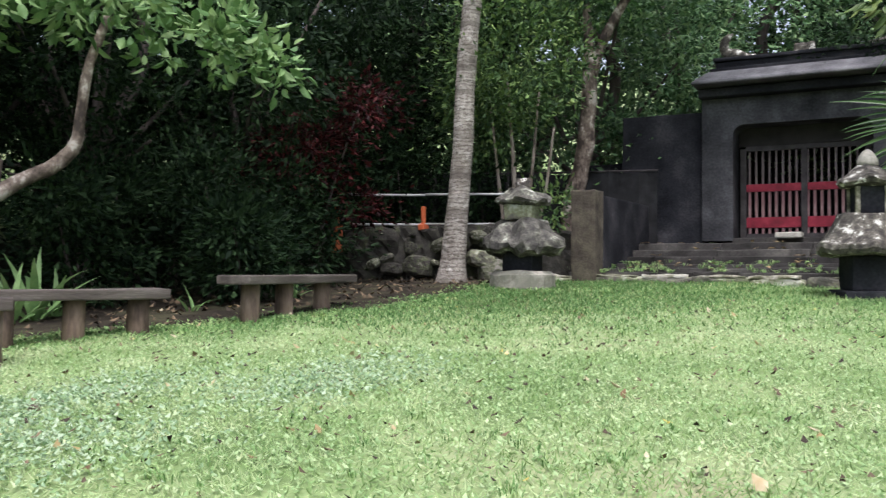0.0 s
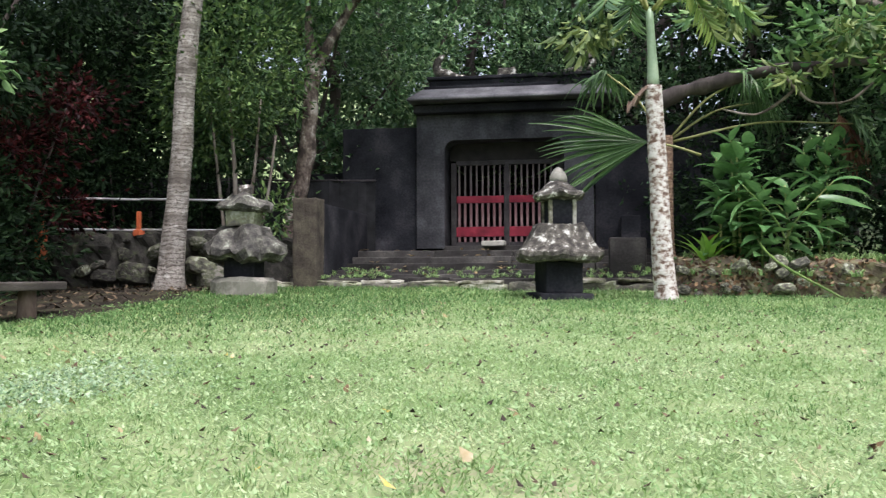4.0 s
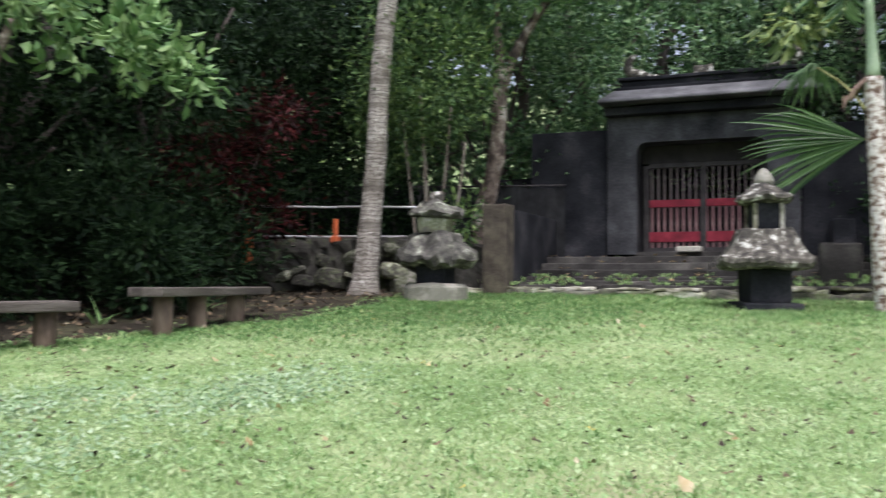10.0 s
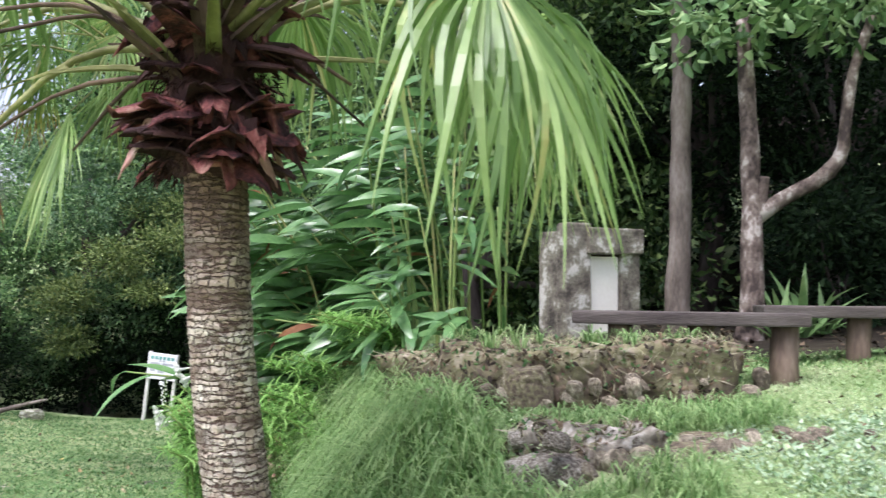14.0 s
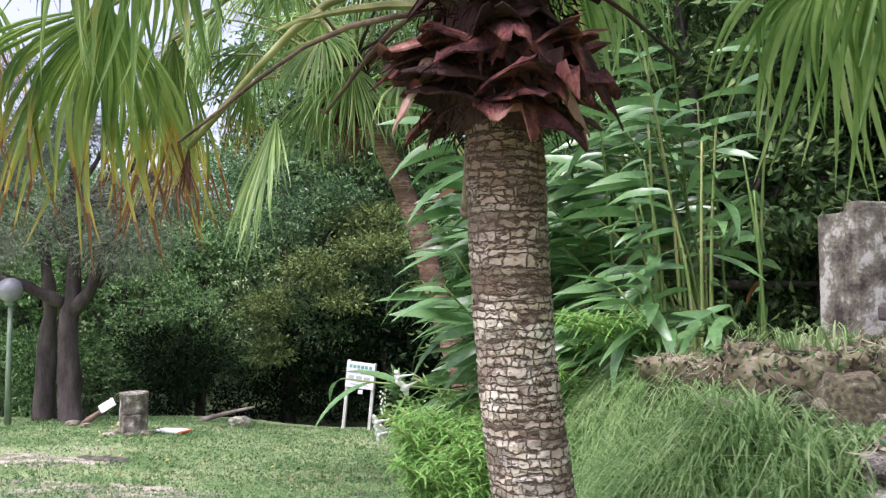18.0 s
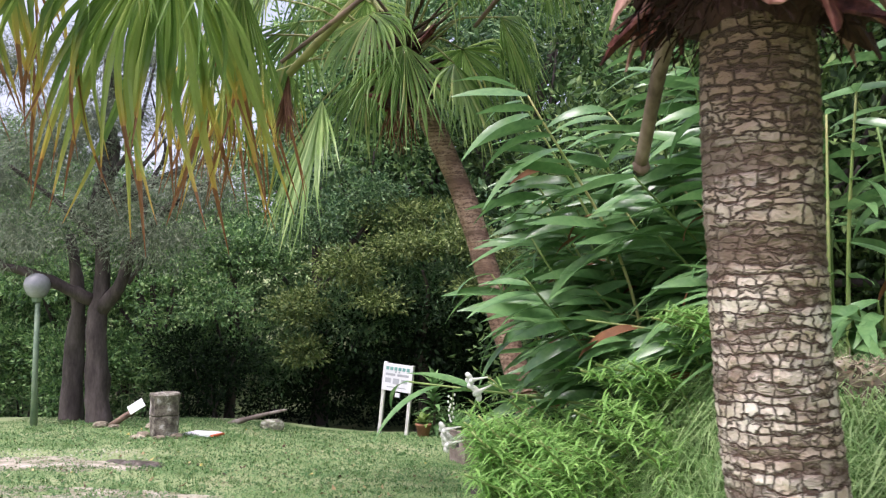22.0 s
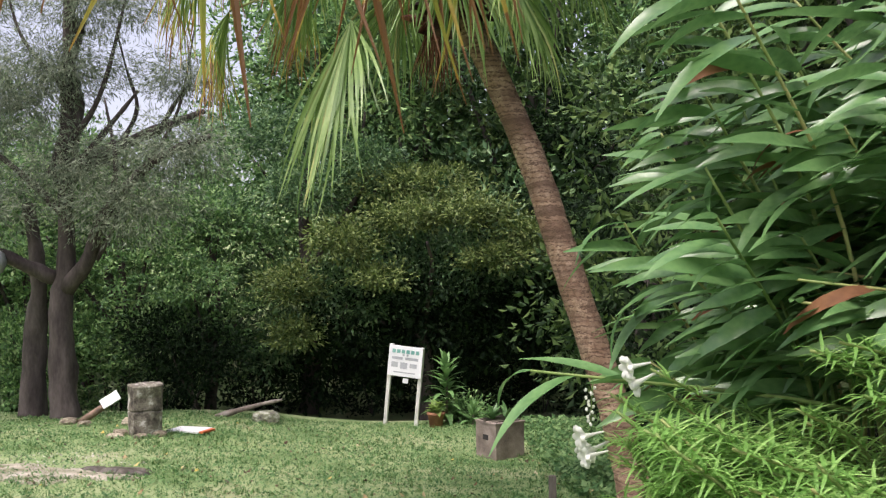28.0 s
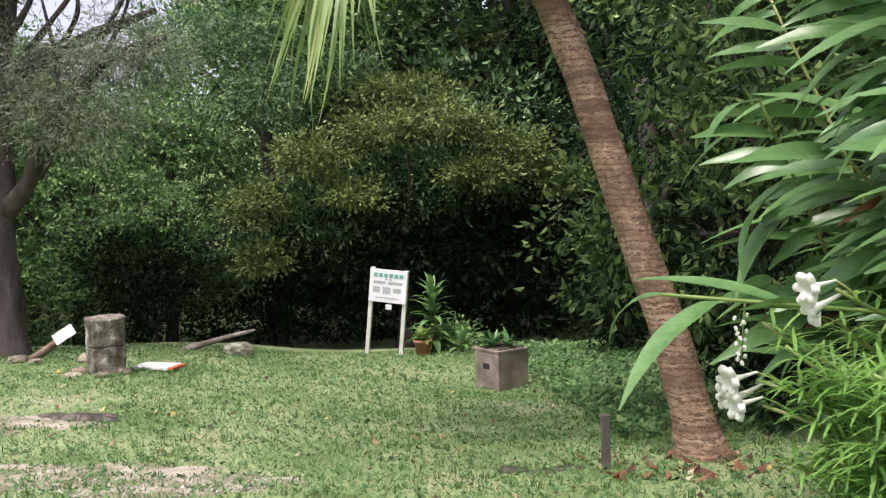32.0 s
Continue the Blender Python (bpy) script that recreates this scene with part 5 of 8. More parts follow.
def fibre_crown(parent, axis, low, size, hang, spread, stub, rise=(0, 50)):
    """The shaggy head under the leaves: hanging torn skirts, spreading scales, upright stubs."""
    for i in range(hang):
        a = i * 2.4 + sr.uniform(-0.3, 0.3)
        h = sr.uniform(0.1, 0.3) * size
        p = axis + Vector((math.cos(a) * 0.12 * size, math.sin(a) * 0.12 * size, low + h))
        sheath(parent, p, a, sr.uniform(0.2, 0.36) * size, sr.uniform(0.1, 0.24) * size, radians(sr.uniform(-40, 25)), sr.uniform(0.2, 1.3), "fibre" if i % 4 else "fibre_dark")
    for i in range(spread):
        a = i * 2.4 + sr.uniform(-0.4, 0.4)
        h = sr.uniform(0.2, 0.75) * size
        p = axis + Vector((math.cos(a) * 0.1 * size, math.sin(a) * 0.1 * size, low + h))
        sheath(parent, p, a, sr.uniform(0.24, 0.42) * size, sr.uniform(0.1, 0.2) * size, radians(sr.uniform(*rise)), sr.uniform(-0.2, 0.9), "fibre" if i % 2 else "fibre_dark")
    for i in range(stub):
        a = i * 2.4 + sr.uniform(-0.4, 0.4)
        p = axis + Vector((math.cos(a) * 0.1 * size, math.sin(a) * 0.1 * size, low + sr.uniform(0.35, 0.9) * size))
        sheath(parent, p, a, sr.uniform(0.45, 0.75) * size, sr.uniform(0.04, 0.08) * size, radians(sr.uniform(5, 60)), sr.uniform(-0.1, 0.6), "petiole_dark" if i % 3 else "petiole", False, 0.02)


# The matted core's dark colour also stands for unlit gaps between leaf bases.
lathe([(0.12, 1.74 - o.z), (0.15, 1.8 - o.z), (0.15, 1.95 - o.z), (0.16, 2.3 - o.z), (0.12, 2.6 - o.z), (0.05, 2.85 - o.z)], 22, M["fibre_dark"], "fibre_mass", p1, "matted dark red-brown fibre", 0.05, 3.0).location = (0.09 - 0.24, 2.97 - 3.05, 0)
fibre_crown(p1, Vector((0.095, 2.97, 0)) - o, 1.74, 1.0, 34, 60, 40, (-62, 18))
hairs = np.random.RandomState(8)
ha = hairs.rand(2400) * 2 * np.pi
hz = 1.74 + 0.55 * hairs.rand(2400)
hq = 0.13 + 0.12 * hairs.rand(2400)
hp = np.stack([0.095 + hq * np.cos(ha) - o.x, 2.97 + hq * np.sin(ha) - o.y, hz - o.z], 1)
hd = unit(np.stack([np.cos(ha), np.sin(ha), -0.6 - 0.6 * hairs.rand(2400)], 1) + hairs.normal(size=(2400, 3)) * 0.7)
hv, hf = leaf_arrays(hp, hd, unit(np.stack([-np.sin(ha), np.cos(ha), 0 * ha], 1)), 0.015 + 0.06 * hairs.rand(2400), np.full(2400, 0.003), 0.2, 0.3)
put("fibre_hair", mesh_arrays("fibre_hair", hv, hf, M["fibre_dark"]), p1, "loose dark fibre strands")
hanging = [((0.9, 1.75, 2.2), 0, 60, 0, 1.35, 160, 0.3), ((1.05, 2.4, 2.4), 1, 55, 12, 1.45, 180, 0.3), ((1.35, 3.0, 2.4), 0, 55, -8, 1.4, 190, 0.3), ((1.4, 3.6, 2.5), 1, 45, 0, 1.5, 200, 0.3), ((0.55, 1.95, 2.7), 0, 45, 0, 1.4, 190, 0.3), ((-1.78, 4.68, 2.72), 2, 50, 14, 2.05, 125, 0.3), ((-1.62, 5.25, 2.72), 2, 78, 10, 1.75, 60, 0.3), ((-2.5, 4.5, 2.95), 2, 62, -10, 1.7, 130, 0.25), ((-1.02, 3.5, 1.8), 4, 84, 0, 0.3, 30, 0.1)]
upper = [((-1.5, 4.2, 3.1), 0, 50, 30, 1.5, 150, 0.25), ((-0.9, 3.6, 2.95), 1, 35, 0, 1.3, 200, 0.3), ((0.45, 4.3, 2.9), 1, 40, 0, 1.4, 200, 0.3), ((0.2, 1.9, 3.2), 0, 20, 0, 1.3, 230, 0.3), ((0.6, 3.6, 3.3), 0, 0, 0, 1.4, 230, 0.3), ((-0.4, 3.4, 3.4), 0, -10, 0, 1.4, 230, 0.3), ((0.5, 2.5, 3.4), 1, -10, 0, 1.3, 230, 0.3), ((-0.2, 2.6, 3.5), 0, -20, 0, 1.3, 230, 0.3)]
for hub, kind, pitch, roll, size, spread, stiff in hanging + upper:
    palm_leaf(p1, c0 + Vector((0, 0, 0.1)), Vector(hub) - o, kind, pitch, roll, size, "petiole", 0.22, spread, stiff, 0.9, 52, 0.042 / size ** 0.7)
for e, k in (((-1.0, 3.3, 1.78), 0.45), ((-0.8, 3.0, 2.35), 0.6), ((-0.5, 3.4, 1.9), 0.5), ((0.62, 2.8, 2.1), 0.6), ((0.7, 3.1, 2.0), 0.5), ((-0.62, 2.7, 2.2), 0.5)):
    tube("dead_stalk", spline([c0, (c0 + Vector(e) - o) / 2 + Vector((0, 0, 0.14)), Vector(e) - o], 8), [k * q for q in (0.03, 0.026, 0.022, 0.02, 0.018, 0.016, 0.014, 0.012)], M["petiole_dark"], p1, 7, 0.2, "dead brown leaf stalk")
for at_, a, L, w in (((-0.14, 2.89, 1.96), 3.5, 0.26, 0.085), ((0.27, 2.83, 1.91), 5.85, 0.23, 0.09), ((0.3, 3.12, 2.0), 0.4, 0.3, 0.06), ((-0.05, 3.12, 2.0), 2.4, 0.3, 0.06), ((0.33, 2.9, 2.06), 5.95, 0.36, 0.15), ((0.2, 2.78, 1.98), 5.2, 0.22, 0.13)):
    sheath(p1, Vector(at_) - o, a, L, w, radians(-64), 0.15, "strap" if w < 0.1 else "fibre", False, 0.014)
for foot, r_, mat in (((0.01, 3.75, 1.58), 0.026, "stalk_old"),):
    e = Vector(foot) - o
    tube("dead_stalk", spline([c0 + Vector((0.06, 0.03, 0)), e + (c0 - e) * 0.45 + Vector((0, 0, 0.12)), e + Vector((0, 0, 0.02)), e], 12), [r_ * q for q in (1.7, 1.6, 1.45, 1.3, 1.15, 1.0, 0.9, 0.85, 0.82, 0.85, 1.1, 0.7)], M[mat], p1, 8, 0.25, "withered hanging leaf stalk")

# leaning fan palm further on
o = Vector((0.36, 11.66, ground_z(0.36, 11.66) - 0.05))
p3 = thing("fan_palm", tuple(o), "leaning fan palm with a reddish ringed trunk and hanging leaves", "palm tree")
ringed_trunk(p3, [Vector(q) - o for q in ((0.43, 11.66, o.z), (0.33, 11.75, -0.75), (0.16, 11.85, -0.05), (-0.1, 11.99, 0.83), (-0.4, 12.16, 1.9), (-0.62, 12.3, 2.56), (-0.92, 12.3, 3.25), (-1.2, 12.3, 3.8))], 0.158, 0.14, M["palm_bark_red"], 120, 22, 0.75, 0.02, 2.0)
c0 = Vector((-1.36, 12.3, 3.9)) - o
lathe([(0.17, -0.3), (0.2, -0.15), (0.22, 0.1), (0.2, 0.5), (0.08, 0.8)], 14, M["fibre_dark"], "fibre_mass", p3, "matted brown fibre", 0.06, 9.0).location = c0
fibre_crown(p3, c0, -0.3, 1.3, 20, 26, 16)
hanging = [((-2.31, 11.85, 3.6), 0, 74, 0, 2.95, 120, 0.5, 0.4), ((-2.76, 12.69, 4.85), 0, 66, 6, 2.20, 130, 0.50, 0.45), ((-0.7, 12.15, 4.13), 0, 66, 10, 2.10, 140, 0.45, 0.50), ((-1.3, 11.85, 4.28), 0, 70, -15, 2.00, 120, 0.45, 0.50), ((-3.57, 12.11, 3.77), 2, 74, 0, 1.80, 100, 0.30, 0.60), ((-1.69, 11.82, 4.68), 0, 58, 0, 1.90, 150, 0.40, 0.50), ((-3.06, 12.03, 5.11), 0, 64, 0, 2.30, 140, 0.45, 0.50), ((-0.11, 12.33, 4.77), 0, 60, -8, 2.10, 140, 0.45, 0.50), ((0.44, 12.58, 5.71), 0, 52, 0, 2.20, 150, 0.40, 0.50), ((-3.53, 12.74, 5.24), 2, 66, 0, 2.00, 120, 0.40, 0.60), ((-1.1, 12.05, 5.65), 0, 50, 0, 2.20, 160, 0.40, 0.50), ((-2.32, 13.16, 5.92), 0, 60, 0, 2.30, 160, 0.40, 0.50), ((-2.97, 13.06, 4.3), 2, 72, 0, 1.70, 110, 0.35, 0.60), ((-1.86, 13.11, 4.31), 0, 76, 0, 1.90, 110, 0.40, 0.50), ((-3.97, 12.42, 4.48), 2, 66, 0, 1.80, 120, 0.35, 0.60), ((-1.46, 13.04, 3.99), 4, 80, 0, 1.30, 60, 0.30, 0.60)]
upper = [((-0.6, 13.2, 4.6), 0, 40, 0, 2.0, 200, 0.35, 0.6), ((-1.9, 12.9, 5.2), 1, 10, 0, 1.9, 220, 0.35, 0.6), ((-1.2, 12.0, 5.5), 0, -20, 0, 1.8, 220, 0.35, 0.6), ((-2.2, 11.6, 5.3), 0, 15, 0, 1.9, 200, 0.35, 0.6), ((-0.5, 11.6, 5.4), 1, 15, 0, 1.9, 200, 0.35, 0.6)]
for hub, kind, pitch, roll, size, spread, stiff, droop in hanging + upper:
    palm_leaf(p3, c0 + Vector((0, 0, 0.25)), Vector(hub) - o, kind, pitch, roll, size, "petiole", 0.25, spread, stiff, droop, 54, 0.03)

# pale palm trunks of the lawn's far edge
tx, ty = spot(55.0, 13.7)
t1 = thing("palm", on_ground(tx, ty, 0.05), "tall palm with a pale banded bowed trunk", "palm tree")
ringed_trunk(t1, [(0, 0, 0), (0.04, -0.05, 0.9), (0.08, -0.14, 2.0), (0.1, -0.19, 3.2), (0.2, -0.28, 4.6), (0.45, -0.5, 6.5), (0.7, -0.7, 8.0)], 0.17, 0.13, M["bark_pale"], 110, 18, 0.55, 0.02, 3.0)
tx2, ty2 = spot(85.9, 10.95)
t2 = thing("palm", on_ground(tx2, ty2, 0.05), "slender palm with a white blotched trunk and green crownshaft", "palm tree")
ringed_trunk(t2, [(0, 0, 0), (-0.02, 0.05, 0.7), (-0.03, 0.08, 1.5), (-0.03, 0.13, 2.62)], 0.135, 0.1, M["bark_white"], 70, 18, 0.25, 0.015, 4.0)
tube("crownshaft", spline([(-0.03, 0.13, 2.61), (-0.03, 0.14, 3.0), (-0.02, 0.17, 3.55)], 8), [0.075, 0.07, 0.064, 0.058, 0.054, 0.05, 0.047, 0.044], M["crownshaft"], t2, 12, 0.03, "smooth green crownshaft")


def feather(parent, base, tip, drop, count=34, leaf=0.55, mat="fan", name="frond"):
    """A feather leaf: an arching stalk with hanging strips on both sides."""
    a, b = Vector(base), Vector(tip)
    fr = thing(name, (0, 0, 0), "", "")
    fr.parent = parent
    P = spline([a, (a + b) / 2 + Vector((0, 0, drop)), b], 14)
    tube("stalk", P, [0.022 - 0.0014 * i for i in range(14)], M["petiole"], fr, 6)
    pos, al, sd = [], [], []
    for i in range(count):
        u = 0.15 + 0.85 * i / count
        k = min(12, int(u * 13))
        q = P[k] + (P[k + 1] - P[k]) * (u * 13 - k)
        d = (P[k + 1] - P[k]).normalized()
        s = d.cross(Vector((0, 0, 1))).normalized()
        for sg in (-1, 1):
            w = (s * sg * 0.75 + d * 0.5 + Vector((0, 0, -0.55 + rnd.uniform(-0.2, 0.2)))).normalized()
            pos.append(q), al.append(w), sd.append(w.cross(Vector((0, 0, 1))).normalized())
    n = len(pos)
    v, f = leaf_arrays(np.array(pos), np.array(al), np.array(sd), np.full(n, leaf) * (0.8 + 0.4 * rs.rand(n)), np.full(n, 0.04), 0.3, 0.25)
    put("leaf_blade", mesh_arrays("leaf_blade", v, f, M[mat]), fr)


for dx, dy, dz, mat in ((-0.5, -0.9, 0.0, "fan_old"), (-0.8, 0.6, 0.05, "fan_dark"), (0.4, -1.0, 0.1, "fan_dark"), (-0.2, 1.0, 0.3, "fan_dark"), (0.7, 0.5, 0.2, "fan_dark"), (0.55, -0.6, -0.1, "fan_old")):
    feather(t2, (-0.02, 0.17, 3.5), (dx, dy, 3.35 + dz), 0.5, 26, 0.32, mat)
for a, L, w in ((1.8, 0.5, 0.12), (2.3, 0.42, 0.1), (1.2, 0.36, 0.09)):
    sheath(t2, Vector((-0.05, 0.17, 2.66)), a, L, w, radians(-35), 0.9, "stalk_old", True, 0.01, "dead_sheath")

for i in range(9):
    a = i * 0.7
    feather(t1, (0.7, -0.7, 7.95), (0.7 + 1.9 * math.cos(a), -0.7 + 1.9 * math.sin(a), 8.0 + 0.5 * math.sin(i * 2.0)), 0.8, 34, 0.6, "fan")
# fan palm behind it, one leaf spread across the gate
fx, fy = spot(86.1, 12.9)
p4 = thing("fan_palm", on_ground(fx, fy), "young fan palm with one broad leaf beside the steps", "palm tree")
ringed_trunk(p4, [(0, 0, 0), (0.05, 0.05, 1.0), (0.1, 0.05, 2.2)], 0.1, 0.09, M["palm_bark_red"], 50, 14, 0.2, 0.03, 6.0)
hub_ = Vector((12.93, -0.05, 3.2)) - Vector(on_ground(fx, fy))
palm_leaf(p4, hub_ + Vector((0.1, -0.7, -0.2)), hub_, 5, 2, 74, 2.35, "petiole", 0.03, 68, 0.5, 0.2, 30, 0.03)
for hub, kind, pitch, roll, size in (((0.9, -1.2, 2.75), 5, 40, 0, 1.2), ((0.4, -1.0, 3.0), 5, 35, 0, 1.2), ((0.4, 0.9, 3.2), 5, 20, 0, 1.2), ((0.5, -2.4, 2.3), 5, 50, 0, 1.3)):
    palm_leaf(p4, (0.1, 0.05, 2.1), hub, kind, pitch, roll, size, "petiole", 0.15)


def tree(name, place, label, trunk, r0, r1, bark, limbs, blobs, count, leaf, mat, seed, cat="tree", group="", **kw):
    ob = thing(name, place, label, cat, group)
    n = 26
    P = spline(trunk, n)
    tube("trunk", P, [(r0 + (r1 - r0) * i / (n - 1)) * (1 + 0.5 * math.exp(-i * 0.9)) for i in range(n)], M[bark], ob, 14, 0.22, "", seed)
    for k, (pts, a, b) in enumerate(limbs):
        limb(pts, a, b, M[bark], ob, "limb", 9, 0.25, 14, seed + k)
    if count:
        crown(ob, blobs, count, leaf, mat, seed, **kw)
    return ob


# smooth pale tree left of the gate
x, y = spot(61.9, 15.9)
tree("tree", on_ground(x, y), "tree with a pale peeling forked trunk near the gate", [(0, 0, 0), (0.05, -0.12, 1.2), (0.12, -0.35, 2.2), (0.14, -0.45, 3.8)], 0.19, 0.13, "bark_blotch",
     [([(0.14, -0.45, 3.4), (0.2, -0.75, 4.2), (0.3, -1.3, 5.0), (0.4, -1.9, 5.4)], 0.11, 0.04), ([(0.14, -0.45, 3.4), (0.1, -0.4, 4.4), (0.1, -0.35, 6.0)], 0.1, 0.04)],
     [(0.2, -0.6, 6.2, 1.8, 1.8, 1.3), (0.6, 0.8, 5.4, 1.4, 1.4, 1.2), (0.3, -2.2, 5.8, 1.3, 1.2, 0.8)], 6500, 0.14, "canopy", 31)
x, y = spot(58.6, 14.7)
tree("sapling", on_ground(x, y), "slender many-stemmed leafy sapling", [(0, 0, 0), (0.05, -0.05, 1.5), (0.0, 0.05, 3.2)], 0.05, 0.02, "bark_grey",
     [([(0, 0, 0), (0.1, -0.3, 1.4), (0.15, -0.45, 3.0)], 0.045, 0.015), ([(0, 0, 0), (0.1, -0.5, 1.0), (0.1, -0.75, 2.4)], 0.04, 0.015), ([(0, 0, 0), (0, 0.2, 1.5), (0, 0.4, 3.0)], 0.04, 0.015)],
     [(0, -0.1, 3.6, 1.2, 1.2, 1.1), (0.1, 0.5, 2.8, 0.8, 0.9, 0.8), (0.1, -0.7, 1.1, 0.35, 0.4, 0.5)], 5200, 0.1, "wood_leaf", 32)
# forked tree behind the benches and straight trunk beside it
tree("forked_tree", on_ground(4.82, 7.28), "forked tree with a blotched trunk and bright spring leaves", [(0, 0, 0), (0.02, 0, 0.7), (0.03, 0, 1.4), (0.02, 0.02, 2.2), (0.0, 0.05, 3.2)], 0.12, 0.07, "bark_blotch",
     [([(0.05, 0, 1.22), (0.32, -0.1, 1.42), (0.6, -0.22, 1.58), (0.78, -0.32, 1.82), (0.8, -0.36, 2.12), (0.86, -0.4, 2.6), (1.0, -0.5, 3.1)], 0.085, 0.04), ([(0.08, -0.02, 1.2), (0.13, -0.06, 1.62)], 0.07, 0.05)],
     [(-0.2, 0, 3.2, 0.9, 0.9, 0.55), (0.8, -0.5, 3.35, 1.0, 0.9, 0.55), (2.0, -0.8, 3.0, 0.8, 0.7, 0.5), (2.6, -1.1, 2.85, 0.45, 0.4, 0.3)], 1700, 0.14, "fresh_leaf", 33, clump=9, spray=0.12, narrow=0.55, shell=0.3)
tree("tree", on_ground(4.7, 8.6), "tree with a straight brown trunk behind the monument", [(0, 0, 0), (0.05, 0, 1.5), (0.1, 0.05, 3.4), (0.1, 0.1, 5.5)], 0.125, 0.09, "bark_grey", [], [(0, 0, 5.6, 1.9, 1.9, 1.0)], 3600, 0.17, "wood_leaf", 34)

# big twin-trunked tree at the crest
o = on_ground(-8.4, 19.3, 0.1)
big = thing("twin_tree", o, "big dark twin-trunked tree with wispy grey-green twigs", "tree")
for pts, r0, r1, nm in (([(0.3, 0, 0), (0.24, 0, 1.0), (0.22, 0, 2.2), (0.3, 0.05, 3.0), (0.25, 0.1, 4.2), (0.3, 0.2, 8.5)], 0.29, 0.1, "trunk"), ([(-0.5, 0.5, 0), (-0.45, 0.5, 1.5), (-0.35, 0.4, 2.7), (-0.6, 0.5, 4.0)], 0.28, 0.1, "trunk")):
    limb(pts, r0, r1, M["bark_dark"], big, nm, 14, 0.22, 26, r0, 0.7)
low_limbs = [([(0.3, 0, 2.4), (0.75, -0.1, 3.0), (1.1, -0.2, 3.8), (2.0, -0.3, 4.7), (3.0, -0.4, 5.1)], 0.17, 0.05), ([(0.1, 0, 2.6), (-0.6, -0.3, 3.0), (-1.5, -0.5, 3.3), (-2.8, -0.8, 3.4)], 0.15, 0.04), ([(0.25, 0.1, 4.4), (0.9, 0.1, 5.2), (1.6, 0, 6.0)], 0.08, 0.03), ([(0.25, 0, 3.8), (-0.6, 0, 4.6), (-1.6, -0.2, 5.4)], 0.09, 0.03), ([(1.1, -0.2, 3.8), (1.3, -0.3, 4.6), (1.1, -0.3, 5.8)], 0.07, 0.02)]
high_limbs = [([(0.28, 0.1, 5.0), (0.9, 0, 5.9), (1.3, 0, 7.4), (1.5, 0, 8.6)], 0.06, 0.015), ([(0.28, 0.15, 6.0), (-0.5, 0, 7.0), (-0.9, 0, 8.4)], 0.05, 0.015), ([(1.6, 0, 4.4), (2.3, 0, 5.6), (2.6, 0.1, 7.2)], 0.05, 0.012), ([(-1.5, -0.5, 3.3), (-2.2, -0.6, 4.2), (-2.5, -0.5, 5.6)], 0.06, 0.015)]
bough = ([(-8.36, 19.50, 2.88), (-7.90, 19.68, 3.24), (-7.33, 19.88, 3.61), (-6.64, 20.09, 3.96), (-5.85, 20.30, 4.33)], [(-8.32, 19.52, 2.98), (-8.09, 19.61, 4.16), (-8.15, 19.58, 4.94), (-8.01, 19.64, 5.93)], [(-6.64, 20.09, 3.96), (-6.38, 20.16, 4.46), (-6.11, 20.24, 4.88), (-6.16, 20.22, 5.69)], [(-7.33, 19.88, 3.61), (-7.04, 19.97, 4.32), (-7.21, 19.92, 5.02), (-7.37, 19.87, 5.70)], [(-7.90, 19.68, 3.24), (-7.42, 19.85, 3.26), (-6.98, 19.99, 3.02), (-6.76, 20.06, 2.67)], [(-7.72, 19.75, 1.47), (-7.45, 19.84, 2.01), (-7.35, 19.87, 2.41), (-7.43, 19.85, 2.81)])
for k, pts in enumerate(bough):
    limb([Vector(p) - Vector(o) for p in pts], (0.2, 0.22)[k] if k < 2 else 0.05, (0.06, 0.12)[k] if k < 2 else 0.015, M["bark_dark"], big, "limb", 10, 0.35, 18, 7.0 + k)
for pts, a, b in low_limbs + high_limbs:
    limb(pts, a, b, M["bark_dark"], big, "limb", 9, 0.3, 16, a * 9)
crown(big, [(1.6, -0.5, 3.9, 1.3, 0.8, 0.8), (-1.2, -0.6, 3.9, 1.5, 1.0, 0.8), (2.4, -0.4, 4.9, 1.3, 0.9, 0.6), (0.6, -0.3, 4.6, 1.3, 0.8, 0.8), (-2.2, 0, 5.2, 1.4, 1.2, 1.0), (-0.6, -0.3, 5.8, 1.2, 1.0, 0.8), (0.8, 0, 7.8, 1.6, 1.4, 0.8), (-1.8, 0, 7.6, 1.4, 1.2, 0.7), (0.2, 0, 6.4, 1.5, 1.2, 0.7), (2.4, 0, 6.2, 0.9, 0.9, 0.5), (-3.2, 0, 6.4, 1.3, 1.0, 0.8)], 70000, 0.11, "grey_needle", 41, clump=14, spray=0.2, narrow=0.09, shell=0.05, kite=True, hang=0.9)

# woods: trees of the east hillside, of the north edge and behind the lawn
WOODS = []
wr_ = np.random.RandomState(77)


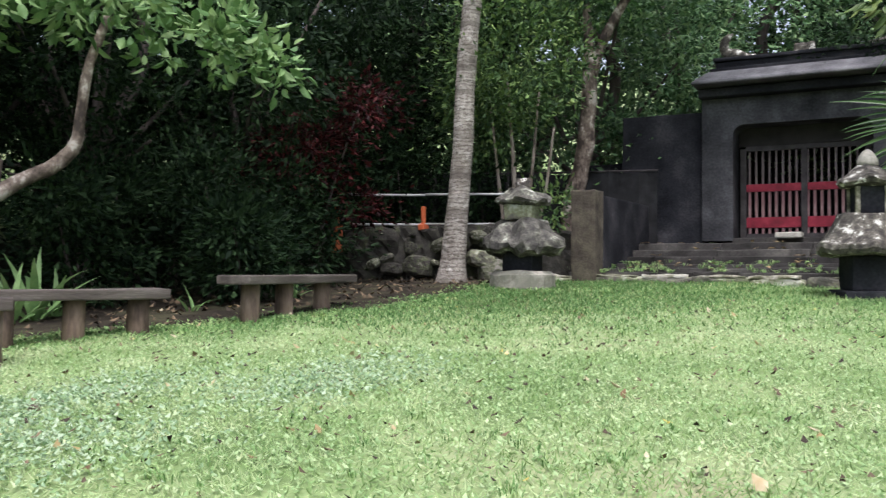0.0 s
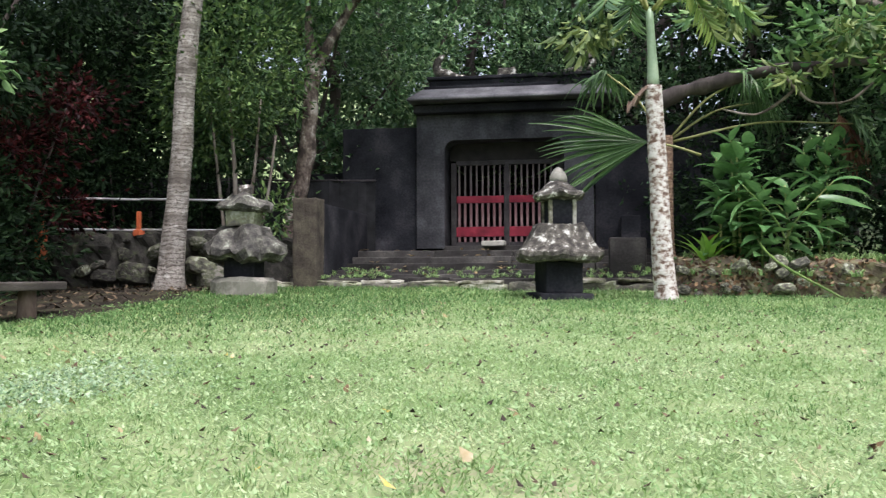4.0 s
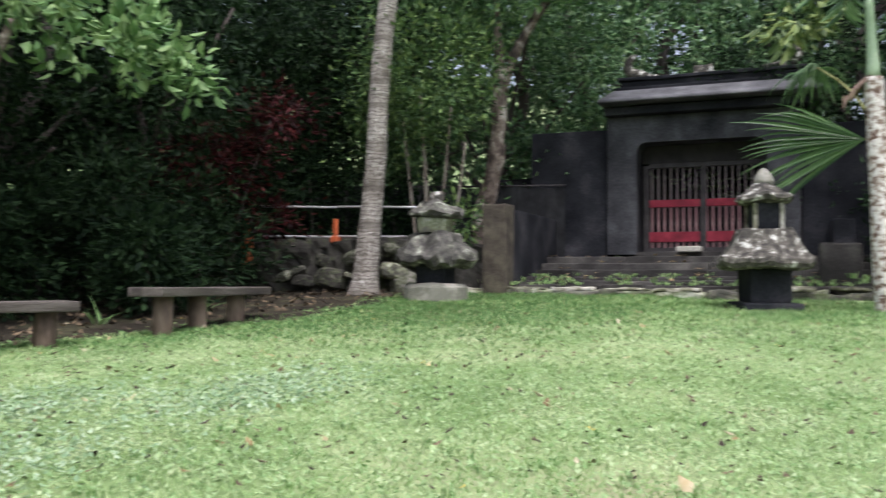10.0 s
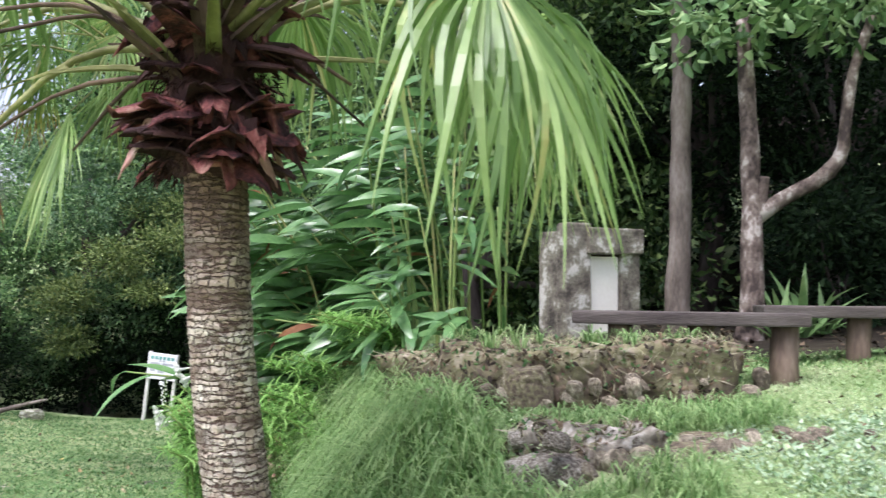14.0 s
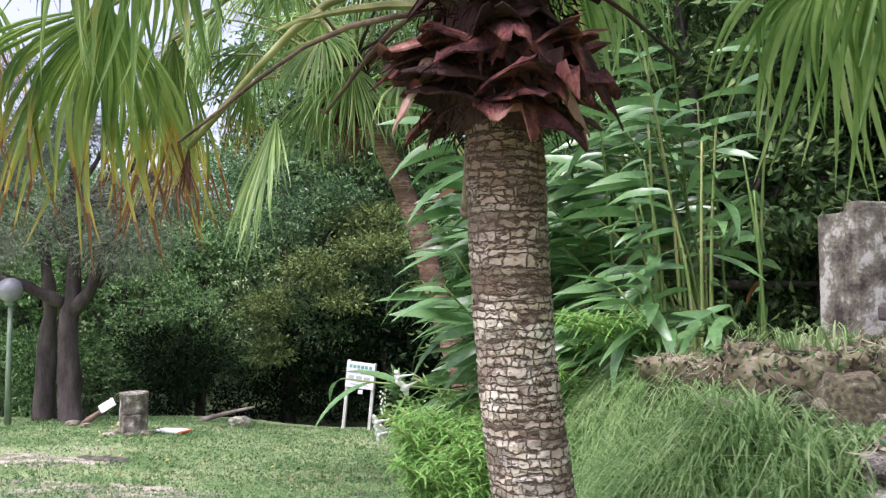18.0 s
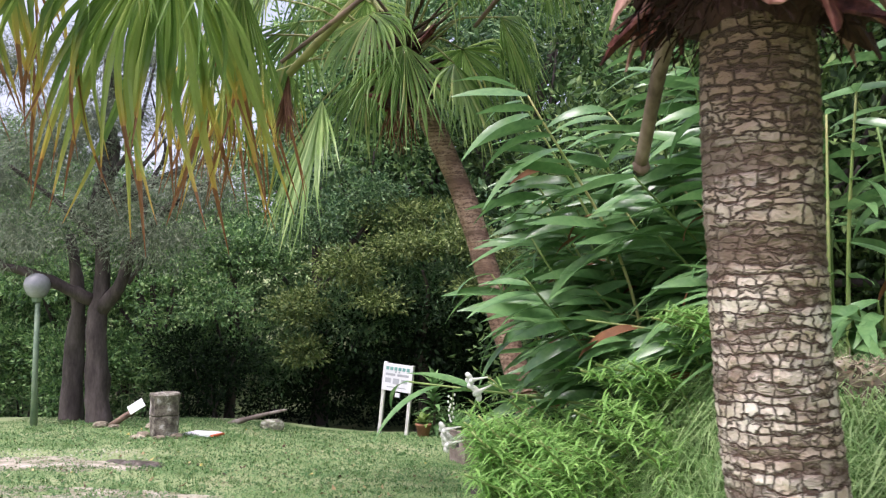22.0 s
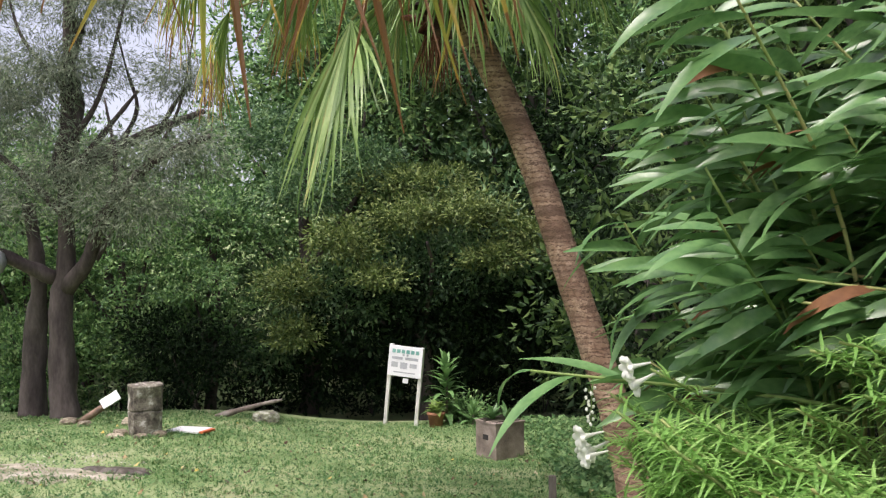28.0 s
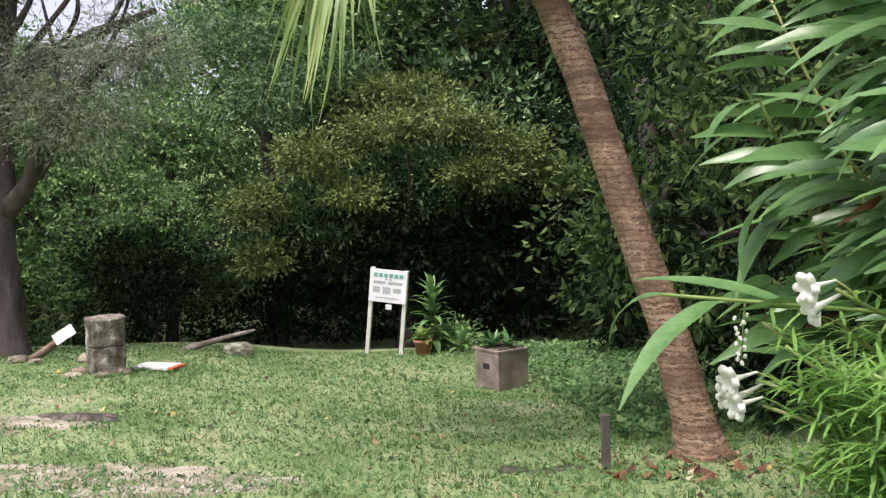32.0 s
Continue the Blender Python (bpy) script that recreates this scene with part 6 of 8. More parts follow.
def wood_variant(kind, seed, leaf, mat, tall=6.0, wide=2.2, count=6500):
    r = np.random.RandomState(seed)
    ob = thing("tree", (0, 0, -100), kind, "tree", "trees of the wood")
    pts = [(0, 0, 0), (r.normal() * 0.15, r.normal() * 0.15, tall * 0.3), (r.normal() * 0.3, r.normal() * 0.3, tall * 0.65), (r.normal() * 0.3, r.normal() * 0.3, tall * 0.9)]
    limb(pts, 0.17, 0.06, M["bark_dark"], ob, "trunk", 10, 0.2, 16, seed)
    blobs = []
    for k in range(9):
        a = k * 2.4 + r.rand()
        h = tall * (0.3 + 0.68 * k / 8)
        q = wide * (0.75 if k < 7 else 0.25) * (0.6 + 0.5 * r.rand())
        blobs.append((math.cos(a) * q, math.sin(a) * q, h, wide * 0.55 * (0.8 + 0.5 * r.rand()), wide * 0.55 * (0.8 + 0.5 * r.rand()), tall * 0.13 * (0.8 + 0.5 * r.rand())))
        limb([pts[1], (math.cos(a) * q * 0.5, math.sin(a) * q * 0.5, (tall * 0.3 + h) / 2), (math.cos(a) * q, math.sin(a) * q, h)], 0.06, 0.02, M["bark_dark"], ob, "limb", 6, 0.2, 8, seed + k)
    v, f = crown_arrays(r, blobs, int(count * 2.4), leaf * 0.54, clump=18, spray=0.22, narrow=0.5, kite=True, tier=0.4)
    put("crown", mesh_arrays("crown", v, f, M[mat]), ob)
    return ob


VAR = [wood_variant("broad-leaved woodland tree with dense dark green leaves", 51, 0.19, "canopy"), wood_variant("broad-leaved woodland tree with glossy leaves", 52, 0.22, "canopy"), wood_variant("woodland tree with leaves coloured dark for shade", 53, 0.18, "shade_leaf"), wood_variant("rounded olive-green woodland tree", 54, 0.16, "olive_leaf", 5.0, 2.4, 7500), wood_variant("woodland tree with leaves coloured dark for shade", 55, 0.2, "shade_leaf", 5.0, 2.3), wood_variant("broad-leaved hillside tree with leaves dimmed for shade", 56, 0.19, "canopy_dim"), wood_variant("broad-leaved hillside tree with leaves dimmed for shade", 57, 0.2, "canopy_dim", 5.5, 2.3), wood_variant("broad-leaved woodland tree with mid-green leaves", 58, 0.22, "wood_leaf", 6.0, 2.4)]
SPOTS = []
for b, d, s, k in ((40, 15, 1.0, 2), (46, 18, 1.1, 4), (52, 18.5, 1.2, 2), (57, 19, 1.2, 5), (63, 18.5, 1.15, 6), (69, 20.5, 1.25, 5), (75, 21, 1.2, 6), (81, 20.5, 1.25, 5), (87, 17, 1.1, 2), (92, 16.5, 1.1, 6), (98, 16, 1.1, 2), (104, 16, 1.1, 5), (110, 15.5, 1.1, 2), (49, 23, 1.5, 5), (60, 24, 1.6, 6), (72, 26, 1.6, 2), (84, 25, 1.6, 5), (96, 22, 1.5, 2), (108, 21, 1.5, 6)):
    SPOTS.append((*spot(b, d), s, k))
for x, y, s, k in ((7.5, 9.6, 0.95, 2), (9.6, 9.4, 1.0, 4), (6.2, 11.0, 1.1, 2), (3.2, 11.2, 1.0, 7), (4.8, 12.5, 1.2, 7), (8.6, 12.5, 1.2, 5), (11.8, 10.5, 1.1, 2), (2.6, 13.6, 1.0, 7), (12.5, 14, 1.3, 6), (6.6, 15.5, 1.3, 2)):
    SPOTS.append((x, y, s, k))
for x, y, s, k in ((-6.6, 23.6, 0.8, 1), (-8.6, 24, 1.0, 0), (-10.9, 23.8, 1.05, 1), (-13.2, 24, 1.1, 0), (-16, 25, 1.3, 1), (5.2, 21, 1.1, 4), (7.8, 20, 1.2, 2), (3.6, 18.5, 1.0, 2), (4.6, 15.0, 1.3, 0), (9.5, 17, 1.5, 4), (-8.0, 27, 0.95, 0), (-11, 28, 1.0, 1), (-14.5, 29, 1.3, 0), (-20, 29, 1.5, 1),
                   (-3.9, 28.5, 1.7, 0), (-1.6, 28, 1.8, 7), (1.2, 27.5, 1.8, 5), (4.0, 26, 1.7, 4), (6.6, 25, 1.6, 0), (-2.8, 31.5, 2.1, 1), (0.8, 32, 2.2, 0), (4.8, 31, 2.1, 1), (8, 28, 2.0, 0), (-4.6, 33.5, 1.9, 1)):
    SPOTS.append((x, y, s, k))
used = set()
for x, y, s, k in SPOTS:
    m = pose(x, y, ground_z(x, y) - 0.15, 0, 0, wr_.uniform(0, 360)) @ Matrix.Diagonal((s, s, s * wr_.uniform(0.9, 1.15), 1))
    if k not in used:
        VAR[k].matrix_basis = m
        used.add(k)
    else:
        ob = copy_thing(VAR[k], Matrix.Identity(4))
        ob.matrix_basis = m

dome = tree("spreading_tree", on_ground(-1.7, 23.6, 0.2), "low spreading tree with an olive-green domed crown", [(0, 0, 0), (0.1, 0, 1.2), (-0.1, 0.1, 2.6), (0, 0, 4.0)], 0.2, 0.08, "bark_dark",
     [([(0, 0, 2.2), (0.2, -1.0, 3.6), (0.1, -1.6, 4.2)], 0.08, 0.03)],
     [(-2.9, -1.0, 3.4, 0.8, 0.6, 0.5), (-1.7, -1.3, 4.3, 0.9, 0.7, 0.45), (-0.3, -1.2, 4.8, 0.9, 0.7, 0.4), (1.0, -1.3, 4.9, 1.0, 0.7, 0.4), (2.3, -1.0, 4.4, 0.9, 0.7, 0.45), (3.3, -0.8, 3.8, 0.7, 0.6, 0.4), (-2.8, -1.1, 2.3, 0.55, 0.5, 0.35), (1.5, -1.4, 3.9, 0.8, 0.5, 0.3), (-0.9, -1.5, 3.5, 0.7, 0.5, 0.3), (0, 0.2, 5.6, 1.7, 1.0, 0.5)], 19000, 0.105, "olive_leaf", 81, clump=14, spray=0.24, shell=0.2, kite=True, tier=0.35)
# Lower crowns get dimmer, then near-black leaves: shade below the dome, as colour.
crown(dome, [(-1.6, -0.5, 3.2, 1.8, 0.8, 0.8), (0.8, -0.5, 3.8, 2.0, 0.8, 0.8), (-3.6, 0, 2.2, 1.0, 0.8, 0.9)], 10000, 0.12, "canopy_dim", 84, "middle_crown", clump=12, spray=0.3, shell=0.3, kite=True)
crown(dome, [(-1.6, -0.4, 2.6, 1.6, 0.9, 1.0), (0.4, -0.5, 3.0, 1.7, 0.9, 1.1), (1.9, -0.2, 2.2, 1.5, 0.9, 1.0), (0, 0.3, 1.4, 2.2, 0.9, 0.9), (-2.6, 0.2, 1.3, 1.2, 0.8, 0.9), (3.2, 0, 2.8, 1.5, 0.8, 0.9), (4.6, 0.2, 2.2, 1.2, 0.8, 0.9)], 11000, 0.15, "shade_leaf", 83, "under_crown", clump=10, spray=0.25, shell=0.3)
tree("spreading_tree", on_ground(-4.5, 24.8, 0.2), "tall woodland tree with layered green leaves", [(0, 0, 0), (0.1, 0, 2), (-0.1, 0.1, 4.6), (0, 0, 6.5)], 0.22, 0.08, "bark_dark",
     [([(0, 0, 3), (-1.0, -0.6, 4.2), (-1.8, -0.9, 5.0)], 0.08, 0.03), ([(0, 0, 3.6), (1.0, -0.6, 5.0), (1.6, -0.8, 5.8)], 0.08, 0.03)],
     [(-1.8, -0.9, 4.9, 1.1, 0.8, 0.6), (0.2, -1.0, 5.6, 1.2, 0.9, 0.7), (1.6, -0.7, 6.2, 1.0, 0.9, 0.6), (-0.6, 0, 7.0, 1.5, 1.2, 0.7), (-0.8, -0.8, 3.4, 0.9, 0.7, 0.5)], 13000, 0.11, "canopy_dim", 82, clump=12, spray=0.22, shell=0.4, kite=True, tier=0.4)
limb_tree = thing("leaning_trunk", on_ground(2.2, 20.4, 0.2), "dark leaning trunk inside the wood", "tree")
limb([(0, 0, 0), (0.25, 0, 1.2), (0.6, 0.1, 2.8), (0.5, 0.3, 5.0)], 0.28, 0.14, M["bark_dark"], limb_tree, "trunk", 12, 0.25, 18, 3.0)
limb([(0.5, 0.1, 2.4), (1.2, 0.1, 3.6), (1.6, 0.2, 5.2)], 0.15, 0.08, M["bark_dark"], limb_tree, "limb", 10, 0.25, 12, 5.0)


# ---- shrubs and herbs ----
def shrub(name, place, label, blobs, count, leaf, mat, seed, stems=5, **kw):
    ob = thing(name, place, label, "shrub")
    r = random.Random(seed)
    for i in range(stems):
        b = blobs[i % len(blobs)]
        limb([(r.uniform(-0.15, 0.15), r.uniform(-0.15, 0.15), 0), (b[0] * 0.5, b[1] * 0.5, b[2] * 0.5), (b[0], b[1], b[2])], 0.03, 0.01, M["bark_dark"], ob, "stem", 6, 0.2, 8, i)
    kw.setdefault("shell", 0.3)
    crown(ob, blobs, int(count * 1.7), leaf * 0.72, mat, seed, kite=True, clump=12, tier=0.5, **kw)
    return ob


x, y = spot(45.6, 13.4)
shrub("red_shrub", on_ground(x, y), "shrub with dark red leaves under the trees", [(0, 0, 2.0, 0.8, 0.9, 0.6), (0.5, -0.7, 2.7, 0.6, 0.7, 0.5), (-0.4, 0.5, 1.5, 0.6, 0.6, 0.5), (0.7, -0.2, 1.3, 0.6, 0.6, 0.4)], 1900, 0.14, "red_leaf", 61, shell=0.2)
# These shrubs carry the shade under the trees in their leaf colour.
for b, d, s, mt in ((36, 12.0, 1.0, "shade_leaf"), (41, 12.0, 1.1, "shade_leaf"), (45, 12.8, 1.0, "shade_leaf"), (42.5, 10.8, 0.7, "shade_leaf"), (33, 10.9, 0.9, "shade_leaf"), (38, 13.8, 1.5, "shade_leaf"), (46, 14.3, 1.5, "shade_leaf"), (52, 15.8, 1.4, "shade_leaf"), (57, 15.9, 1.1, "shade_leaf"), (95, 13.6, 1.2, "shade_leaf"), (101, 13.8, 1.2, "shade_leaf"), (107, 13.5, 1.2, "shade_leaf"), (89, 14.6, 1.2, "shade_leaf")):
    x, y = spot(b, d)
    shrub("shrub", on_ground(x, y), "leafy undergrowth shrub at the edge of the wood, coloured dark for shade", [(0, 0, 0.7 * s, 0.8 * s, 0.8 * s, 0.6 * s), (0.4 * s, 0.3 * s, 1.2 * s, 0.6 * s, 0.6 * s, 0.5 * s), (-0.4 * s, -0.2 * s, 1.3 * s, 0.6 * s, 0.6 * s, 0.5 * s)], 1700, 0.14, mt, int(b * 7 + d), 4)
for x, y, s, mt in ((-0.9, 21.0, 0.26, "canopy"), (-6.6, 22.2, 1.3, "shade_leaf"), (-9.8, 22.2, 1.4, "canopy"), (1.8, 19.2, 1.0, "shade_leaf"), (2.4, 15.5, 1.0, "shade_leaf"), (-12.5, 21.8, 1.4, "canopy"), (1.9, 12.6, 1.0, "shade_leaf")):
    shrub("shrub", on_ground(x, y), "leafy shrub at the edge of the north wood", [(0, 0, 0.6 * s, 0.7 * s, 0.7 * s, 0.5 * s), (0.35 * s, 0.2 * s, 1.1 * s, 0.55 * s, 0.55 * s, 0.5 * s), (-0.35 * s, -0.2 * s, 1.2 * s, 0.55 * s, 0.55 * s, 0.5 * s)], 1500, 0.15 if s > 0.6 else 0.1, mt, int(x * 9 + y * 31) % 999, 4)


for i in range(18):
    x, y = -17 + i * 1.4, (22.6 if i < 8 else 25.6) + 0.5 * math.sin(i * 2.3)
    # All but the first seven have the wood's shade in their leaf colour.
    shrub("shrub", on_ground(x, y, 0.2), "undergrowth at the foot of the north wood, mostly coloured dark for shade", [(0, 0, 0.6, 0.9, 0.8, 0.7), (0.4, 0.2, 1.4, 0.8, 0.7, 0.6), (-0.4, 0.1, 1.9, 0.7, 0.7, 0.5)], 1500, 0.17, "shade_leaf" if i > 6 else "canopy", 300 + i, 4)


def blade_leaf(name, mat, L, W, droop, seed, n=7):
    """A long pointed leaf along +y with a sunk midrib, bending down towards its tip."""
    verts, faces = [], []
    p, tilt = Vector((0, 0, 0)), 0.25
    r = random.Random(seed)
    for i in range(n):
        u = i / (n - 1)
        w = W * math.sin(math.pi * min(0.98, 0.06 + 0.94 * u) ** 0.8) + 0.004
        lift = w * 0.12
        sw = r.uniform(-0.004, 0.004)
        verts += [p + Vector((-w / 2 + sw, 0, lift)), p, p + Vector((w / 2 + sw, 0, lift))]
        tilt -= droop / (n - 1)
        p = p + Vector((0, math.cos(tilt), math.sin(tilt))) * L / (n - 1)
    for i in range(n - 1):
        b = i * 3
        faces += [(b, b + 1, b + 4, b + 3), (b + 1, b + 2, b + 5, b + 4)]
    return mesh_from(name, verts, faces, mat, True)


GLEAF = [blade_leaf("leaf", M["ginger"], L, W, d, i, 9) for i, (L, W, d) in enumerate(((0.72, 0.125, 0.4), (0.64, 0.11, 0.7), (0.78, 0.135, 0.9), (0.54, 0.1, 0.5), (0.7, 0.12, 1.3)))]
GDEAD = blade_leaf("leaf", M["ginger_dead"], 0.55, 0.08, 1.4, 7, 9)


def ginger(place, tip, leaves, seed, size=1.0, lean=None, label="shell ginger stem with long glossy leaves"):
    """One cane of shell ginger, arching from its root to the tip, with leaves in two rows."""
    r = random.Random(seed)
    x, y, z = place
    ob = thing("ginger_plant", place, label, "plant", "shell ginger clump")
    t_ = Vector(tip) - Vector(place)
    P = spline([(0, 0, 0), (t_.x * 0.3, t_.y * 0.3, t_.z * 0.55), (t_.x, t_.y, t_.z)], 14)
    tube("cane", P, [0.018 - 0.0008 * i for i in range(14)], M["cane"], ob, 6)
    for i in range(leaves):
        u = 0.35 + 0.65 * i / max(1, leaves - 1)
        k = min(12, int(u * 13))
        q = P[k] + (P[k + 1] - P[k]) * (u * 13 - k)
        d = P[k + 1] - P[k]
        side = 1 if i % 2 else -1
        yaw = (math.degrees(math.atan2(-d.x, d.y)) if lean is None else lean) + side * r.uniform(4, 34)
        s = size * r.uniform(0.65, 1.08) * (0.8 if i == leaves - 1 else 1)
        put("leaf", GDEAD if r.random() < 0.02 else GLEAF[(i * 2 + seed) % 5], ob, at=pose(q.x, q.y, q.z, 0, 0, yaw) @ pose(0, 0, 0, r.uniform(-28, 16), (side * r.uniform(-20, 55) if lean is None else r.uniform(-60, 35)), 0) @ Matrix.Diagonal((s, s, s, 1)))
    return ob


gr = random.Random(9)
for i in range(54):
    x, y = gr.uniform(0.75, 2.4), gr.uniform(8.0, 9.8)
    h = gr.uniform(1.4, 3.5) - 0.3 * x
    reach = gr.uniform(0.4, 1.1)
    ginger((x, y, ground_z(x, y) - 0.03), (x - reach, y - gr.uniform(-0.2, 0.9), ground_z(x, y) + h), 18, i, 1.0, gr.uniform(70, 112))
for i in range(12):
    x, y = gr.uniform(1.2, 2.6), gr.uniform(7.6, 9.5)
    ginger((x, y, ground_z(x, y) - 0.03), (x - gr.uniform(0, 0.5), y - gr.uniform(0.2, 1.0), ground_z(x, y) + gr.uniform(2.0, 3.0)), 12, 100 + i, 1.0, gr.uniform(60, 130))
ginger((1.2, 8.0, ground_z(1.2, 8.0) - 0.03), (-1.0, 8.3, 0.5), 9, 3, 0.9, None, "low arching shell ginger stem over the lilies")
for i in range(9):
    x, y = gr.uniform(1.3, 2.3), gr.uniform(6.4, 7.3)
    h = gr.uniform(1.2, 1.9)
    ginger((x, y, ground_z(x, y) - 0.03), (x + gr.uniform(-0.2, 0.15), y + gr.uniform(-0.2, 0.2), ground_z(x, y) + h), 7, 40 + i, 0.75)
for i in range(7):
    x, y = spot(gr.uniform(89, 95), gr.uniform(12.2, 13.4))
    h = gr.uniform(0.5, 1.2)
    ginger((x, y, ground_z(x, y) + 0.3), (x - gr.uniform(0.2, 0.7), y + gr.uniform(-0.7, 0.7), ground_z(x, y) + 0.4 + h), 8, 70 + i, 0.95, None, "broad-leaved ginger plant on the rough stone wall")

for i in range(20):
    x, y = gr.uniform(1.1, 2.4), gr.uniform(7.3, 8.3)
    ginger((x, y, ground_z(x, y) - 0.03), (gr.uniform(0.35, 1.7), y + gr.uniform(-0.2, 0.4), gr.uniform(0.5, 1.5)), 10, 160 + i, 0.95, gr.uniform(60, 120))

LILY = [blade_leaf("leaf", M["lily_leaf"], 0.189, 0.014, d, i, 5) for i, d in enumerate((0.5, 0.9, 1.3))]


BUD = boulder_mesh("bud", M["petal"], (0.016, 0.016, 0.026), 2.0, 1)


LITTER_LEAF = blade_leaf("fallen_leaf", M["litter"], 0.11, 0.05, 0.2, 4, 4)


def lily_flower(parent, at, size=1.0):
    """A long white trumpet of six petals whose tips curl back."""
    verts, faces = [], []
    prof = [(0.005, 0.0), (0.007, 0.04), (0.01, 0.08), (0.016, 0.115), (0.025, 0.14), (0.037, 0.156), (0.052, 0.162), (0.064, 0.156), (0.07, 0.143)]
    seg = 36
    for i, (r_, z) in enumerate(prof):
        for k in range(seg):
            w = 2 * math.pi * k / seg
            petal = abs(math.cos(3 * w)) ** 0.6
            cut = max(0.0, (i - 4) / 4)
            q = r_ * (1 - 0.62 * cut * (1 - petal))
            verts.append((q * math.cos(w), q * math.sin(w), z - 0.03 * cut * (1 - petal)))
    for i in range(len(prof) - 1):
        for k in range(seg):
            a0, a1 = i * seg + k, i * seg + (k + 1) % seg
            faces.append((a0, a1, a1 + seg, a0 + seg))
    put("flower", mesh_from("flower", verts, faces, M["petal"], True), parent, "white trumpet flower", at=at @ Matrix.Diagonal((size, size, size, 1)))


def lily(place, tip, leaves, seed, flowers=0):
    r = random.Random(seed)
    ob = thing("lily_plant", place, "white lily with a leaning stem of narrow bright leaves" if flowers else "lily stem with narrow bright green leaves", "plant", "lily bed")
    t_ = Vector(tip) - Vector(place)
    P = spline([(0, 0, 0), (t_.x * 0.35, t_.y * 0.35, t_.z * 0.7), tuple(t_)], 12)
    tube("stem", P, [0.008] * 12, M["cane"], ob, 6)
    pos = []
    for i in range(leaves):
        u = 0.12 + 0.86 * i / leaves
        k = min(10, int(u * 11))
        q = P[k] + (P[k + 1] - P[k]) * (u * 11 - k)
        pos.append((q, i * 137.5, r.uniform(5, 40)))
    verts, faces = [], []
    for j, (q, yaw, el) in enumerate(pos):
        src = LILY[j % 3]
        m = pose(q.x, q.y, q.z, 0, 0, yaw) @ pose(0, 0, 0, el, 0, 0)
        b = len(verts)
        verts += [m @ v.co for v in src.vertices]
        faces += [tuple(b + i for i in p.vertices) for p in src.polygons]
    put("leaves", mesh_from("leaves", verts, faces, M["lily_leaf"]), ob)
    for k in range(flowers):
        w = Vector((-0.9, -0.25 + 0.4 * k, -0.15 - 0.35 * (k % 2))).normalized()
        q = w.to_track_quat("Z", "Y").to_matrix().to_4x4()
        at = P[-1] + Vector((0.05 * (k % 2), 0.02 * k, 0.035 - 0.05 * k))
        tube("flower_stalk", [P[-2], (P[-2] + at) / 2 + Vector((0, 0, 0.015)), at], [0.005, 0.004, 0.004], M["cane"], ob, 5)
        lily_flower(ob, Matrix.Translation(at) @ q, r.uniform(0.95, 1.15))
    return ob


lr = random.Random(15)
for rx_, ry_, tx_, ty_, tz_, n in ((0.35, 7.9, -0.58, 8.29, 0.11, 3), (0.5, 8.1, -0.37, 8.01, 0.53, 2), (0.3, 7.6, -0.56, 8.28, -0.00, 1)):
    lily((rx_, ry_, ground_z(rx_, ry_) - 0.02), (tx_, ty_, tz_), 46, int(rx_ * 100), n)
for i in range(54):
    x, y = lr.uniform(0.1, 1.5), lr.uniform(6.3, 8.4)
    g = ground_z(x, y)
    lily((x, y, g - 0.02), (x - lr.uniform(0.3, 0.8), y + lr.uniform(-0.2, 0.3), max(g + 0.5, lr.uniform(0.0, 0.34) + 0.07 * x)), 84, 200 + i)


def tufts(name, label, centres, blades, length, width, mat, seed, lean=0.6):
    """Tufts of arching grass: every blade three joints long."""
    r = np.random.RandomState(seed)
    c = np.repeat(np.array(centres, float), blades, 0)
    n = len(c)
    a = r.rand(n) * 2 * np.pi
    out = np.stack([np.cos(a), np.sin(a), np.zeros(n)], 1)
    side = np.stack([-np.sin(a), np.cos(a), np.zeros(n)], 1)
    L = (length * (0.5 + 0.7 * r.rand(n)))[:, None]
    W = (width * (0.6 + 0.6 * r.rand(n)))[:, None]
    p0 = c + out * 0.05 * r.rand(n, 1)
    k = lean * (0.4 + r.rand(n, 1))
    up = np.array([0, 0, 1.0])
    p1 = p0 + (up * 1.0 + out * 0.35 * k) * L * 0.4
    p2 = p1 + (up * (0.7 - 0.5 * k) + out * 0.8 * k) * L * 0.35
    p3 = p2 + (up * (0.2 - 1.0 * k) + out * 0.9 * k) * L * 0.35
    v = np.stack([p0 - side * W / 2, p0 + side * W / 2, p1 - side * W / 2, p1 + side * W / 2, p2 - side * W * 0.35, p2 + side * W * 0.35, p3], 1).reshape(-1, 3)
    b = np.arange(n)[:, None, None] * 7
    f = (np.array([[0, 1, 3], [0, 3, 2], [2, 3, 5], [2, 5, 4], [4, 5, 6]])[None] + b).reshape(-1, 3)
    return tagged(put(name, mesh_arrays(name, v, f, M[mat])), label, "grass", kind="stuff")


tr_ = np.random.RandomState(3)
cs, short = [], []
while len(cs) < 620:
    x, y = tr_.uniform(-0.1, 2.6), tr_.uniform(2.0, 7.6)
    e = min(x - (0.2 + 0.03 * y), 1.5 + 0.1 * y - x, y - 2.3)
    if x > 1.35 and 2.95 < y < 5.3:
        continue
    if e > 0.3:
        cs.append((x, y, ground_z(x, y)))
    elif e > -0.3 and len(short) < 700:
        short.append((x, y, ground_z(x, y)))
for _ in range(150):
    x, y = tr_.uniform(1.4, 3.0), tr_.uniform(3.5, 4.02)
    short.append((x, y, ground_z(x, y)))
